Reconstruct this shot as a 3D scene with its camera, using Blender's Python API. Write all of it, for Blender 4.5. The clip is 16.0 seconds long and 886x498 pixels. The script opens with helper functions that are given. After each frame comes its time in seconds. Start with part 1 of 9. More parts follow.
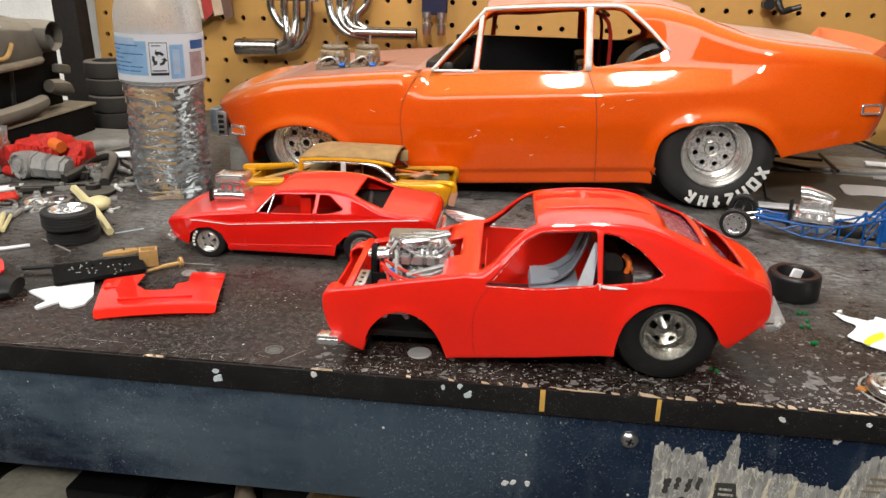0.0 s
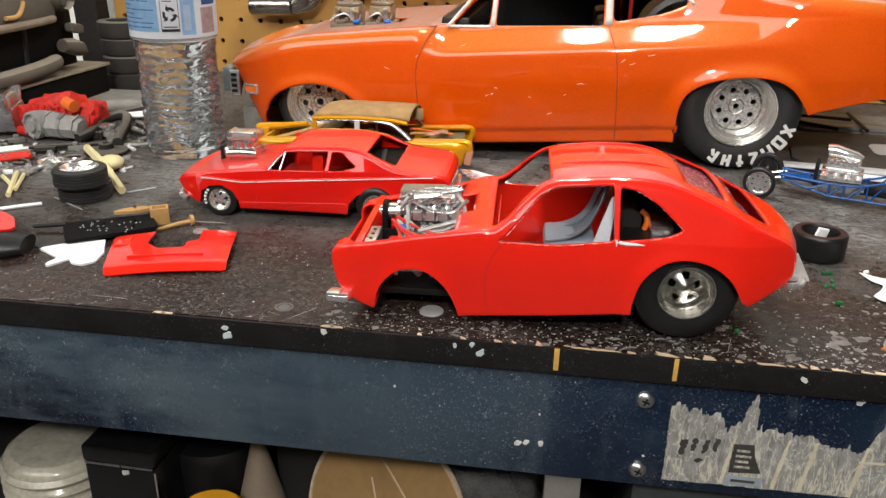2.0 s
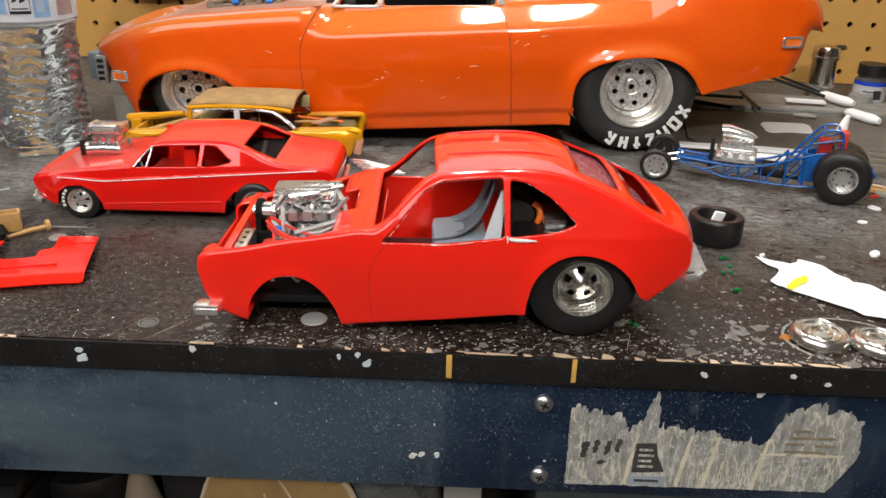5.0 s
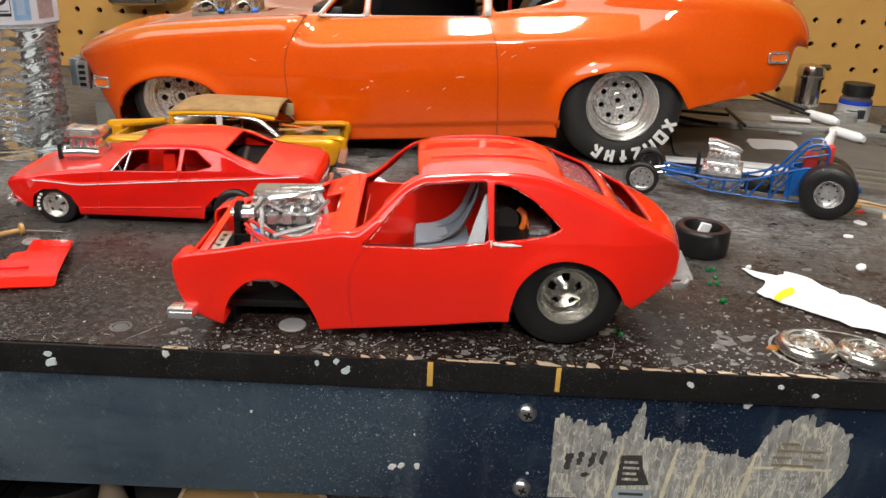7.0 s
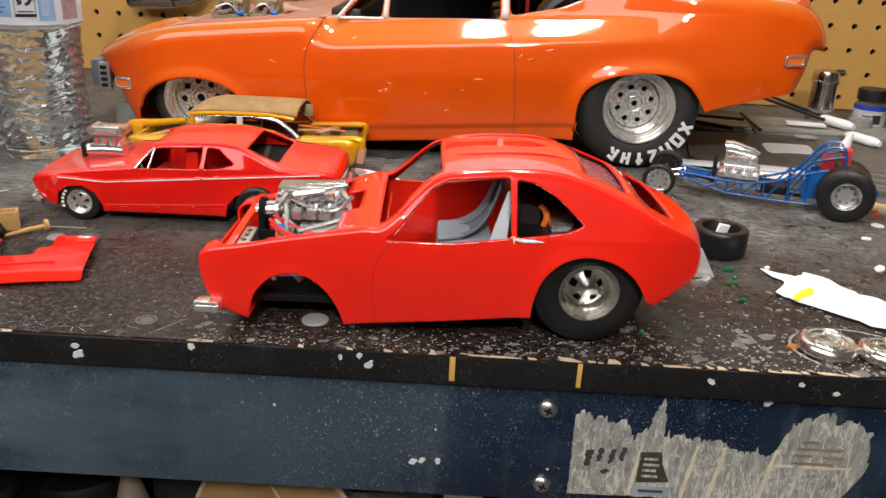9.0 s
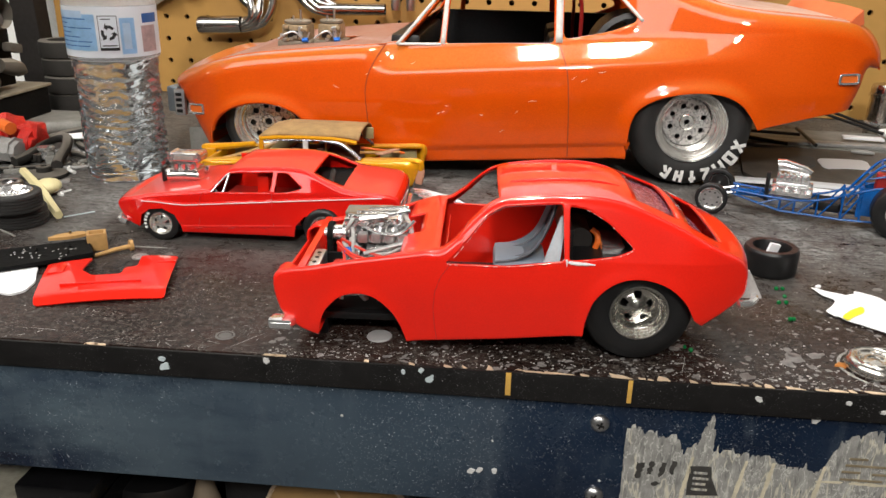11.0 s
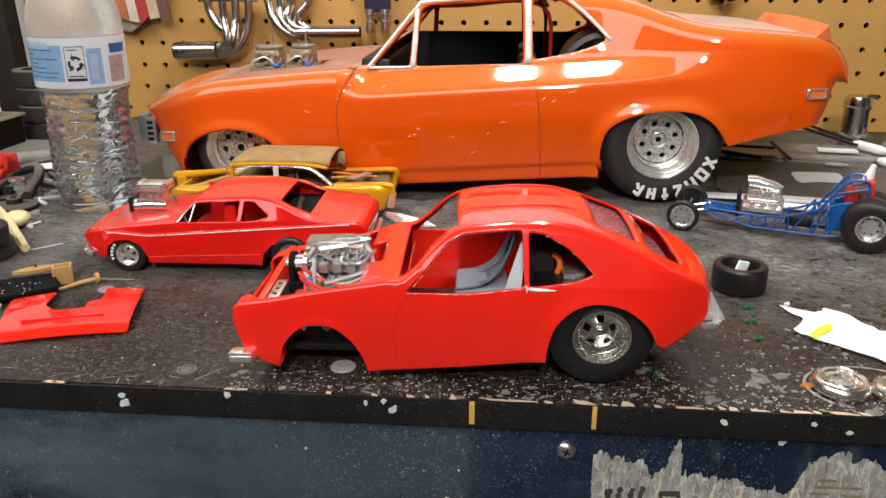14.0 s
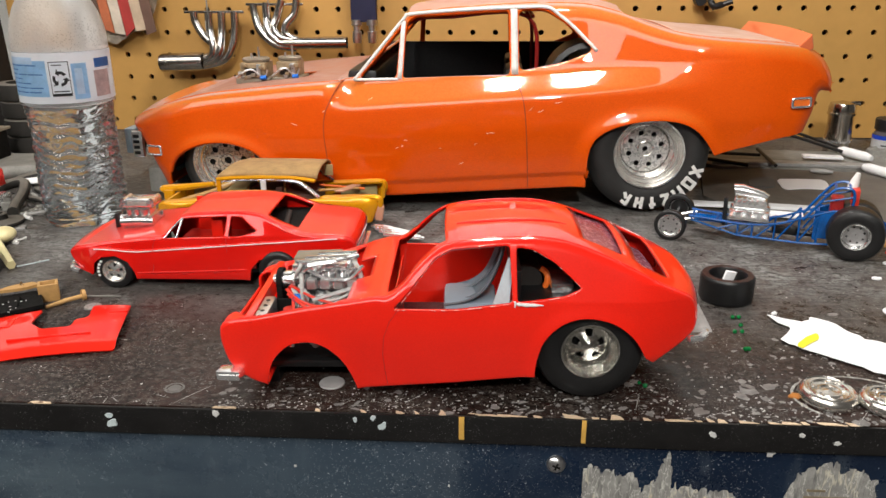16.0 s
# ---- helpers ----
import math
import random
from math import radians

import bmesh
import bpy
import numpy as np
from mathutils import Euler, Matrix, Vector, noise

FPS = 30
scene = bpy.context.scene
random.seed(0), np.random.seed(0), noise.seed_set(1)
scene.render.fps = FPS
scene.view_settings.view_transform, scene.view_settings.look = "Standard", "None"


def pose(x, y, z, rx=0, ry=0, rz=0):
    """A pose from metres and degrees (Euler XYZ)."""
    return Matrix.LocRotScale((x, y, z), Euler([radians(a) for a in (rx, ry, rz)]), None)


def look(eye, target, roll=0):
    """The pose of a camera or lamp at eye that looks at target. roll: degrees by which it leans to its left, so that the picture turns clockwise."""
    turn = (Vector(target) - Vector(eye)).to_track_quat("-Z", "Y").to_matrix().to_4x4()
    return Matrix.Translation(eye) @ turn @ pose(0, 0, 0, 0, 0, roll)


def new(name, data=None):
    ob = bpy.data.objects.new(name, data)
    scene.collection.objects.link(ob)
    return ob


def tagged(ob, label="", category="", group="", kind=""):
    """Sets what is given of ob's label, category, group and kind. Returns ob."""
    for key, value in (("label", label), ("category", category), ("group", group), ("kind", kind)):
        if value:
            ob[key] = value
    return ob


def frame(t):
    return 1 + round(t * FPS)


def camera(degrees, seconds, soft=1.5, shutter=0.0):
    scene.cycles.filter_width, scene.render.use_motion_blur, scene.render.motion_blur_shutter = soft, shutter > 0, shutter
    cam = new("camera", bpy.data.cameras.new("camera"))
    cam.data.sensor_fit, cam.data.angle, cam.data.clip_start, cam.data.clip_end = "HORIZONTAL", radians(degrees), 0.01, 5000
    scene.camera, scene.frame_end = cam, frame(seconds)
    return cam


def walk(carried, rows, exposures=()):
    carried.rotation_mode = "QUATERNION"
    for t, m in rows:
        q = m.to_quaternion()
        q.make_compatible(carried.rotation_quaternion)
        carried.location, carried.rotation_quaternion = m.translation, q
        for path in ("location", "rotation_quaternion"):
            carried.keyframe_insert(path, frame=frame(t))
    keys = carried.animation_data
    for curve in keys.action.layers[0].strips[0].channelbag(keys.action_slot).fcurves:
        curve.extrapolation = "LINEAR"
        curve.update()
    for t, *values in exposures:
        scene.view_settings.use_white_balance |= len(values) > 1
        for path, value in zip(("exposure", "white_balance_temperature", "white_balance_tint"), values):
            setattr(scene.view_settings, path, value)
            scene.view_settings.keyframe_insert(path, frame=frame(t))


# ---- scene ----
cam = camera(58.72, 16.0)
PATH = [
    (0, (-0.00253, -0.32470, 0.18427), (-0.13243, 0.60589, -0.15797), 1.452),
    (0.5, (-0.00034, -0.32432, 0.17943), (-0.13371, 0.60323, -0.16965), 1.185),
    (1, (-0.00131, -0.32304, 0.17892), (-0.14764, 0.60039, -0.17586), 1.087),
    (1.5, (-0.00035, -0.32107, 0.17769), (-0.15370, 0.59665, -0.18874), 1.040),
    (2, (0.00043, -0.31743, 0.17578), (-0.15189, 0.59454, -0.20516), 1.015),
    (2.5, (0.00167, -0.31170, 0.17330), (-0.12797, 0.59830, -0.22053), 1.648),
    (3, (0.00274, -0.30771, 0.17942), (-0.09555, 0.60521, -0.21670), 1.873),
    (3.5, (-0.00086, -0.29917, 0.17260), (-0.08192, 0.61446, -0.22579), 1.717),
    (4, (0.00049, -0.28982, 0.16933), (-0.05836, 0.62218, -0.23661), 2.158),
    (4.5, (0.00608, -0.28815, 0.17630), (-0.03859, 0.62390, -0.23134), 2.031),
    (4.7, (0.00782, -0.28751, 0.17502), (-0.03497, 0.62552, -0.23062), 1.603),
    (6.8, (0.01462, -0.28031, 0.16526), (-0.01436, 0.64786, -0.20575), 2.225),
    (7, (0.01172, -0.28229, 0.16379), (-0.01454, 0.64414, -0.21175), 2.552),
    (7.5, (0.01276, -0.27863, 0.15967), (-0.01226, 0.64906, -0.21285), 2.350),
    (8, (0.01113, -0.27677, 0.15602), (-0.01427, 0.65338, -0.21027), 2.409),
    (8.5, (0.00677, -0.27811, 0.15474), (-0.02330, 0.65197, -0.21139), 2.580),
    (9, (0.00602, -0.28723, 0.16044), (-0.03121, 0.64195, -0.20729), 2.697),
    (9.5, (0.00511, -0.30029, 0.16904), (-0.05742, 0.62610, -0.20228), 2.328),
    (9.7, (0.00519, -0.30583, 0.16805), (-0.06724, 0.61997, -0.20297), 2.115),
    (11.8, (0.00635, -0.30252, 0.17598), (-0.10420, 0.62606, -0.17829), 0.967),
    (12, (0.00743, -0.30004, 0.17475), (-0.09935, 0.62810, -0.18184), 0.914),
    (12.5, (0.01079, -0.29806, 0.17430), (-0.08982, 0.63128, -0.18095), 0.783),
    (13, (0.01175, -0.30148, 0.17496), (-0.08604, 0.62870, -0.17888), 0.729),
    (13.5, (0.01419, -0.30049, 0.17725), (-0.08876, 0.63152, -0.17024), 0.246),
    (14, (0.01967, -0.29908, 0.17807), (-0.07944, 0.63576, -0.16288), -0.020),
    (14.5, (0.02055, -0.29819, 0.17780), (-0.07417, 0.63806, -0.16053), -0.229),
    (15, (0.01900, -0.29893, 0.17830), (-0.07501, 0.63819, -0.15780), -0.256),
    (15.5, (0.02007, -0.29822, 0.17816), (-0.07206, 0.63910, -0.15792), -0.316),
    (16, (0.02051, -0.29753, 0.18225), (-0.06607, 0.64090, -0.15221), -0.384),
]
walk(cam, [(t, look(eye, target, roll)) for t, eye, target, roll in PATH])

# ---- world, lamps, exposure ----
world = bpy.data.worlds.new("workshop_air")
world.use_nodes = True
world.node_tree.nodes["Background"].inputs[0].default_value = (0.9, 0.95, 1.0, 1)
world.node_tree.nodes["Background"].inputs[1].default_value = 0.05
scene.world = world
scene.view_settings.exposure = 0.10


def area_lamp(name, eye, target, sx, sy, watts, colour=(1.0, 0.97, 0.92)):
    data = bpy.data.lights.new(name, "AREA")
    data.shape, data.size, data.size_y, data.energy, data.color = "RECTANGLE", sx, sy, watts, colour
    ob = new(name, data)
    ob.matrix_world = look(eye, target)
    return ob


def bulb(name, place, watts, size, colour=(1.0, 0.96, 0.90)):
    data = bpy.data.lights.new(name, "POINT")
    data.energy, data.shadow_soft_size, data.color = watts, size, colour
    ob = new(name, data)
    ob.location = place
    return ob


for x in (-0.024, 0.070):
    bulb("bench_lamp_bulb", (x, 0.27, 0.60), 5.0, 0.024, (1.0, 0.97, 0.93))
# unseen soft fill lamp, added to brighten the left
area_lamp("left_fill", (-0.75, -0.60, 1.58), (-0.40, 0.15, 0.0), 2.4, 1.7, 66.0, (1.0, 0.96, 0.90))
bulb("ceiling_bulb", (0.10, -1.20, 0.95), 46.0, 0.05)

# ---- materials ----


def tree(name):
    m = bpy.data.materials.new(name)
    m.use_nodes = True
    nt = m.node_tree
    return m, nt, nt.nodes["Principled BSDF"]


def node(nt, kind, **ins):
    n = nt.nodes.new(kind)
    for k, v in ins.items():
        n.inputs[k.replace("_", " ")].default_value = v
    return n


def coords(nt, scale=(1, 1, 1)):
    tc = nt.nodes.new("ShaderNodeTexCoord")
    mp = nt.nodes.new("ShaderNodeMapping")
    mp.inputs["Scale"].default_value = scale
    nt.links.new(tc.outputs["Object"], mp.inputs[0])
    return mp.outputs[0]


def noise_tex(nt, vec, scale, detail=4.0, rough=0.55):
    n = node(nt, "ShaderNodeTexNoise", Scale=scale, Detail=detail, Roughness=rough)
    nt.links.new(vec, n.inputs["Vector"])
    return n.outputs["Fac"]


def ramp(nt, fac, stops):
    r = nt.nodes.new("ShaderNodeValToRGB")
    els = r.color_ramp.elements
    while len(els) < len(stops):
        els.new(0.5)
    for e, (p, c) in zip(els, stops):
        e.position = p
        e.color = (*c, 1) if len(c) == 3 else c
    nt.links.new(fac, r.inputs[0])
    return r.outputs[0]


def mix(nt, fac, a, b):
    m = nt.nodes.new("ShaderNodeMix")
    m.data_type = "RGBA"
    for sock, v in ((m.inputs[0], fac), (m.inputs[6], a), (m.inputs[7], b)):
        if isinstance(v, bpy.types.NodeSocket):
            nt.links.new(v, sock)
        elif isinstance(v, (int, float)):
            sock.default_value = v
        else:
            sock.default_value = (*v, 1)
    return m.outputs[2]


def bump(nt, bsdf, height, strength=0.2, dist=0.0005):
    b = node(nt, "ShaderNodeBump", Strength=strength, Distance=dist)
    nt.links.new(height, b.inputs["Height"])
    nt.links.new(b.outputs[0], bsdf.inputs["Normal"])


def surface(name, colour, rough=0.5, metal=0.0, vary=0.15, scale=60.0, bumps=0.15, coat=0.0, dist=0.0004, ior=1.5):
    """A general surface: colour varied at two scales, uneven gloss and a fine relief."""
    m, nt, b = tree(name)
    v = coords(nt)
    big, fine = noise_tex(nt, v, scale), noise_tex(nt, v, scale * 9, 3)
    dark = tuple(c * (1 - vary) for c in colour)
    light = tuple(min(1, c * (1 + vary)) for c in colour)
    c1 = ramp(nt, big, [(0.3, dark), (0.7, light)])
    c2 = mix(nt, 0.35, c1, ramp(nt, fine, [(0.3, dark), (0.7, light)]))
    nt.links.new(c2, b.inputs["Base Color"])
    r = ramp(nt, fine, [(0.25, (max(rough - 0.08, 0.02),) * 3), (0.8, (min(rough + 0.1, 1),) * 3)])
    nt.links.new(r, b.inputs["Roughness"])
    b.inputs["Metallic"].default_value = metal
    b.inputs["Coat Weight"].default_value = coat
    b.inputs["Coat Roughness"].default_value = 0.05
    b.inputs["IOR"].default_value = ior
    if bumps:
        bump(nt, b, fine, bumps, dist)
    return m


def car_paint(name, colour, deep, dust=0.0, dustcol=(0.42, 0.33, 0.28), peel=0.03, flake=0.0, rough=0.22, settle=0.82, veil=0.0, veilcol=(0.60, 0.27, 0.07), grain=0.14):
    """Glossy model-car paint, with orange peel, and grey dust lying on what faces up."""
    m, nt, b = tree(name)
    v = coords(nt)
    big, fine = noise_tex(nt, v, 25), noise_tex(nt, v, 420, 2)
    c = ramp(nt, big, [(0.3, deep), (0.7, colour)])
    pearl = ramp(nt, noise_tex(nt, v, 1500, 2), [(0.35, tuple(q * 0.82 for q in deep)), (0.7, tuple(min(1.0, q * 1.22) for q in colour))])
    c = mix(nt, 0.35 if flake else grain, c, pearl)
    if dust:
        geo = nt.nodes.new("ShaderNodeNewGeometry")
        sep = nt.nodes.new("ShaderNodeSeparateXYZ")
        nt.links.new(geo.outputs["Normal"], sep.inputs[0])
        up = ramp(nt, sep.outputs[2], [(settle, (0, 0, 0)), (settle + 0.09, (1, 1, 1))])
        if veil:
            film = ramp(nt, sep.outputs[2], [(0.18, (0, 0, 0)), (0.75, (veil,) * 3)])
            grit = ramp(nt, noise_tex(nt, v, 600, 5, 0.7), [(0.35, (0.5,) * 3), (0.62, (1, 1, 1))])
            thin = node(nt, "ShaderNodeMath")
            thin.operation = "MULTIPLY"
            nt.links.new(film, thin.inputs[0])
            nt.links.new(grit, thin.inputs[1])
            c = mix(nt, thin.outputs[0], c, veilcol)
            nt.links.new(ramp(nt, sep.outputs[2], [(0.45, (0.02,) * 3), (0.90, (0.10,) * 3)]), b.inputs["Coat Roughness"])
        patch = ramp(nt, noise_tex(nt, v, 70, 6), [(0.3, (dust * 0.8,) * 3), (0.65, (dust,) * 3)])
        mul = node(nt, "ShaderNodeMath")
        mul.operation = "MULTIPLY"
        nt.links.new(up, mul.inputs[0])
        nt.links.new(patch, mul.inputs[1])
        c = mix(nt, mul.outputs[0], c, dustcol)
        nt.links.new(mix(nt, mul.outputs[0], (rough,) * 3, (0.85,) * 3), b.inputs["Roughness"])
        nt.links.new(mix(nt, mul.outputs[0], (1.0,) * 3, (0.0,) * 3), b.inputs["Coat Weight"])
    else:
        b.inputs["Roughness"].default_value = rough
    nt.links.new(c, b.inputs["Base Color"])
    b.inputs["Metallic"].default_value = flake
    b.inputs["Coat Weight"].default_value = 1.0
    b.inputs["Coat Roughness"].default_value = 0.02
    b.inputs["Specular IOR Level"].default_value = 0.08
    bump(nt, b, fine, peel, 0.0002)
    return m


def uncoated(m):
    """Takes the clear coat off a paint."""
    coat = m.node_tree.nodes["Principled BSDF"].inputs["Coat Weight"]
    for link in list(coat.links):
        m.node_tree.links.remove(link)
    coat.default_value = 0.0


def speckle(nt, v, scale, spread, gain, bias):
    """Small round specks, thicker where a slow noise is high: 0 or 1."""
    vor = node(nt, "ShaderNodeTexVoronoi", Scale=scale)
    nt.links.new(v, vor.inputs["Vector"])
    lt = node(nt, "ShaderNodeMath")
    lt.operation = "MULTIPLY_ADD"
    lt.inputs[1].default_value, lt.inputs[2].default_value = gain, bias
    nt.links.new(noise_tex(nt, v, spread, 4), lt.inputs[0])
    spot = node(nt, "ShaderNodeMath")
    spot.operation = "LESS_THAN"
    nt.links.new(vor.outputs["Distance"], spot.inputs[0])
    nt.links.new(lt.outputs[0], spot.inputs[1])
    return spot.outputs[0]


def flecks(nt, v, scale, edge, spread=18.0, lo=0.42, hi=0.62, soft=0.025):
    """Irregular flecks of dried spray, gathered in clouds: 0 to 1."""
    spot = ramp(nt, noise_tex(nt, v, scale, 2, 0.6), [(edge, (0, 0, 0)), (edge + soft, (1, 1, 1))])
    cloud = ramp(nt, noise_tex(nt, v, spread, 6, 0.65), [(lo, (0.06,) * 3), (hi, (1, 1, 1))])
    mul = node(nt, "ShaderNodeMath")
    mul.operation = "MULTIPLY"
    nt.links.new(spot, mul.inputs[0])
    nt.links.new(cloud, mul.inputs[1])
    return mul.outputs[0]


def bench_material():
    """Dark laminate, rubbed brown, full of dust, scratches and dried paint."""
    m, nt, b = tree("bench_laminate")
    v = coords(nt)
    base = ramp(nt, noise_tex(nt, v, 9, 6, 0.65), [(0.34, (0.0030, 0.0022, 0.0020)), (0.50, (0.016, 0.0052, 0.0036)), (0.68, (0.034, 0.0135, 0.0095))])
    # grey dust, thicker towards the wall
    sep = nt.nodes.new("ShaderNodeSeparateXYZ")
    nt.links.new(v, sep.inputs[0])
    back = node(nt, "ShaderNodeMapRange")
    back.inputs["From Min"].default_value, back.inputs["From Max"].default_value = 0.07, 0.18
    back.inputs["To Min"].default_value = 0.05
    across = node(nt, "ShaderNodeMath")
    across.operation = "MULTIPLY_ADD"
    across.inputs[1].default_value = 0.05
    nt.links.new(sep.outputs[0], across.inputs[0])
    nt.links.new(sep.outputs[1], across.inputs[2])
    nt.links.new(across.outputs[0], back.inputs["Value"])
    cloud = ramp(nt, noise_tex(nt, v, 30, 12, 0.86), [(0.38, (0.02,) * 3), (0.62, (1.0,) * 3)])
    dusty = node(nt, "ShaderNodeMath")
    dusty.operation = "MULTIPLY"
    nt.links.new(back.outputs[0], dusty.inputs[0])
    nt.links.new(cloud, dusty.inputs[1])
    c = mix(nt, dusty.outputs[0], base, (0.25, 0.252, 0.243))
    worn = ramp(nt, noise_tex(nt, coords(nt, (1.2, 5, 1)), 55, 8, 0.8), [(0.50, (0, 0, 0)), (0.60, (0.75,) * 3)])
    c = mix(nt, worn, c, (0.026, 0.021, 0.019))
    pale = ramp(nt, noise_tex(nt, coords(nt, (1.5, 8, 1)), 80, 8, 0.8), [(0.57, (0, 0, 0)), (0.66, (0.8,) * 3)])
    rubbed = node(nt, "ShaderNodeMath")
    rubbed.operation = "MULTIPLY"
    nt.links.new(back.outputs[0], rubbed.inputs[0])
    nt.links.new(pale, rubbed.inputs[1])
    c = mix(nt, rubbed.outputs[0], c, (0.36, 0.36, 0.35))
    # gritty grain in clouds, scratches both ways, specks
    c = mix(nt, flecks(nt, v, 300, 0.55, 26, 0.44, 0.60, 0.02), c, (0.060, 0.052, 0.046))
    mottle = ramp(nt, noise_tex(nt, coords(nt, (1, 1.7, 1)), 150, 12, 0.88), [(0.52, (0, 0, 0)), (0.60, (0.9,) * 3)])
    c = mix(nt, mottle, c, (0.075, 0.060, 0.050))
    pits = ramp(nt, noise_tex(nt, v, 210, 6, 0.8), [(0.40, (0.55,) * 3), (0.50, (0, 0, 0))])
    c = mix(nt, pits, c, (0.0045, 0.0035, 0.003))
    for s in ((1, 7, 1), (5, 1.2, 1)):
        scr = ramp(nt, noise_tex(nt, coords(nt, s), 130, 5, 0.75), [(0.645, (0, 0, 0)), (0.67, (0.8,) * 3)])
        c = mix(nt, scr, c, (0.24, 0.225, 0.20))
    c = mix(nt, flecks(nt, coords(nt, (1, 2.2, 1)), 620, 0.635, 26, 0.46, 0.60, 0.015), c, (0.28, 0.265, 0.24))
    c = mix(nt, flecks(nt, coords(nt, (2.0, 1, 1)), 240, 0.685, 22, 0.46, 0.60, 0.015), c, (0.20, 0.19, 0.18))
    nt.links.new(c, b.inputs["Base Color"])
    rr = ramp(nt, noise_tex(nt, v, 45, 8, 0.7), [(0.35, (0.07,) * 3), (0.65, (0.26,) * 3)])
    nt.links.new(mix(nt, dusty.outputs[0], rr, (0.85,) * 3), b.inputs["Roughness"])
    b.inputs["Specular IOR Level"].default_value = 0.17
    bump(nt, b, noise_tex(nt, v, 260, 9, 0.8), 0.14, 0.0005)
    return m


def fascia_material():
    """Navy enamel, cloudy with grime, reflected light painted in to the left, specked with overspray."""
    m, nt, b = tree("navy_enamel")
    v = coords(nt)
    c = ramp(nt, noise_tex(nt, coords(nt, (0.7, 1, 1.2)), 8, 5, 0.5), [(0.40, (0.0020, 0.0048, 0.015)), (0.54, (0.0075, 0.016, 0.035)), (0.66, (0.026, 0.042, 0.064))])
    veil = ramp(nt, noise_tex(nt, coords(nt, (1.0, 1, 1.6)), 55, 9, 0.8), [(0.54, (0, 0, 0)), (0.74, (0.4,) * 3)])
    c = mix(nt, veil, c, (0.034, 0.044, 0.060))
    smear = ramp(nt, noise_tex(nt, coords(nt, (1.3, 1, 0.35)), 26, 7, 0.65), [(0.56, (0, 0, 0)), (0.74, (0.5,) * 3)])
    c = mix(nt, smear, c, (0.075, 0.095, 0.115))
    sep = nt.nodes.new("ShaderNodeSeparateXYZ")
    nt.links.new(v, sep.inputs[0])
    # paler towards the left: a reflection painted into the colour
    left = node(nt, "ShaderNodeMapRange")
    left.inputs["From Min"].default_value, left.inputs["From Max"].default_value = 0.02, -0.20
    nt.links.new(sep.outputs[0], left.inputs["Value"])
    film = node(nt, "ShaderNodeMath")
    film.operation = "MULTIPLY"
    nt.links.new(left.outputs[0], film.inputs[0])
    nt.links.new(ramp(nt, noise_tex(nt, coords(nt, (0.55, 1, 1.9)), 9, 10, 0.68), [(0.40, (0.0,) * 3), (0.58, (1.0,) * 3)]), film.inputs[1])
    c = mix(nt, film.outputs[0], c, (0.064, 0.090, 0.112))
    c = mix(nt, flecks(nt, v, 500, 0.60, 20, 0.50, 0.66, 0.03), c, (0.045, 0.056, 0.074))
    c = mix(nt, flecks(nt, v, 900, 0.645, 14, 0.48, 0.66, 0.02), c, (0.17, 0.19, 0.21))
    c = mix(nt, flecks(nt, v, 1200, 0.685, 13, 0.46, 0.64, 0.02), c, (0.50, 0.53, 0.56))
    c = mix(nt, flecks(nt, v, 650, 0.72, 15, 0.42, 0.60, 0.015), c, (0.42, 0.45, 0.48))
    nt.links.new(c, b.inputs["Base Color"])
    nt.links.new(ramp(nt, noise_tex(nt, v, 30, 6, 0.7), [(0.3, (0.16,) * 3), (0.7, (0.36,) * 3)]), b.inputs["Roughness"])
    b.inputs["Specular IOR Level"].default_value = 0.4
    bump(nt, b, noise_tex(nt, v, 240, 6, 0.7), 0.2, 0.0004)
    return m


def glass(name, colour=(1, 1, 1), rough=0.02, ior=1.45):
    m, nt, b = tree(name)
    b.inputs["Base Color"].default_value = (*colour, 1)
    b.inputs["Transmission Weight"].default_value = 1.0
    b.inputs["Roughness"].default_value = rough
    b.inputs["IOR"].default_value = ior
    return m


BENCH = bench_material()
EDGE = surface("black_edging", (0.0085, 0.008, 0.008), 0.42, vary=0.5, scale=30, ior=1.36)
EN = EDGE.node_tree
EP = EN.nodes["Principled BSDF"]
for scale, edge, tone in ((1600, 0.665, 0.16), (1000, 0.705, 0.34), (420, 0.73, 0.26)):
    EN.links.new(mix(EN, flecks(EN, coords(EN), scale, edge, 24), EP.inputs["Base Color"].links[0].from_socket, (tone, tone, tone)), EP.inputs["Base Color"])
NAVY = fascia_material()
PEG = surface("tan_hardboard", (0.45, 0.245, 0.063), 0.55, vary=0.12, scale=9, bumps=0.1)
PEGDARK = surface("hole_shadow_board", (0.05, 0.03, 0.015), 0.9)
WALL = surface("white_wall", (0.84, 0.84, 0.82), 0.8, scale=40, vary=0.08, bumps=0.5, dist=0.002)
RED = car_paint("gloss_red", (0.82, 0.019, 0.008), (0.74, 0.015, 0.007), rough=0.28, peel=0.06)
RED2 = car_paint("gloss_red_dusty", (0.72, 0.011, 0.006), (0.62, 0.008, 0.005), dust=0.12, rough=0.26)
ORANGE = car_paint("pearl_orange", (0.74, 0.092, 0.0003), (0.66, 0.072, 0.0003), dust=0.85, dustcol=(0.40, 0.27, 0.24), rough=0.5, settle=0.80, veil=0.75, veilcol=(0.42, 0.175, 0.028), grain=0.38, peel=0.05)
HOODDUST = car_paint("dusty_orange_hood", (0.60, 0.12, 0.02), (0.52, 0.09, 0.015), dust=0.92, dustcol=(0.33, 0.20, 0.155), rough=0.6, settle=0.70)
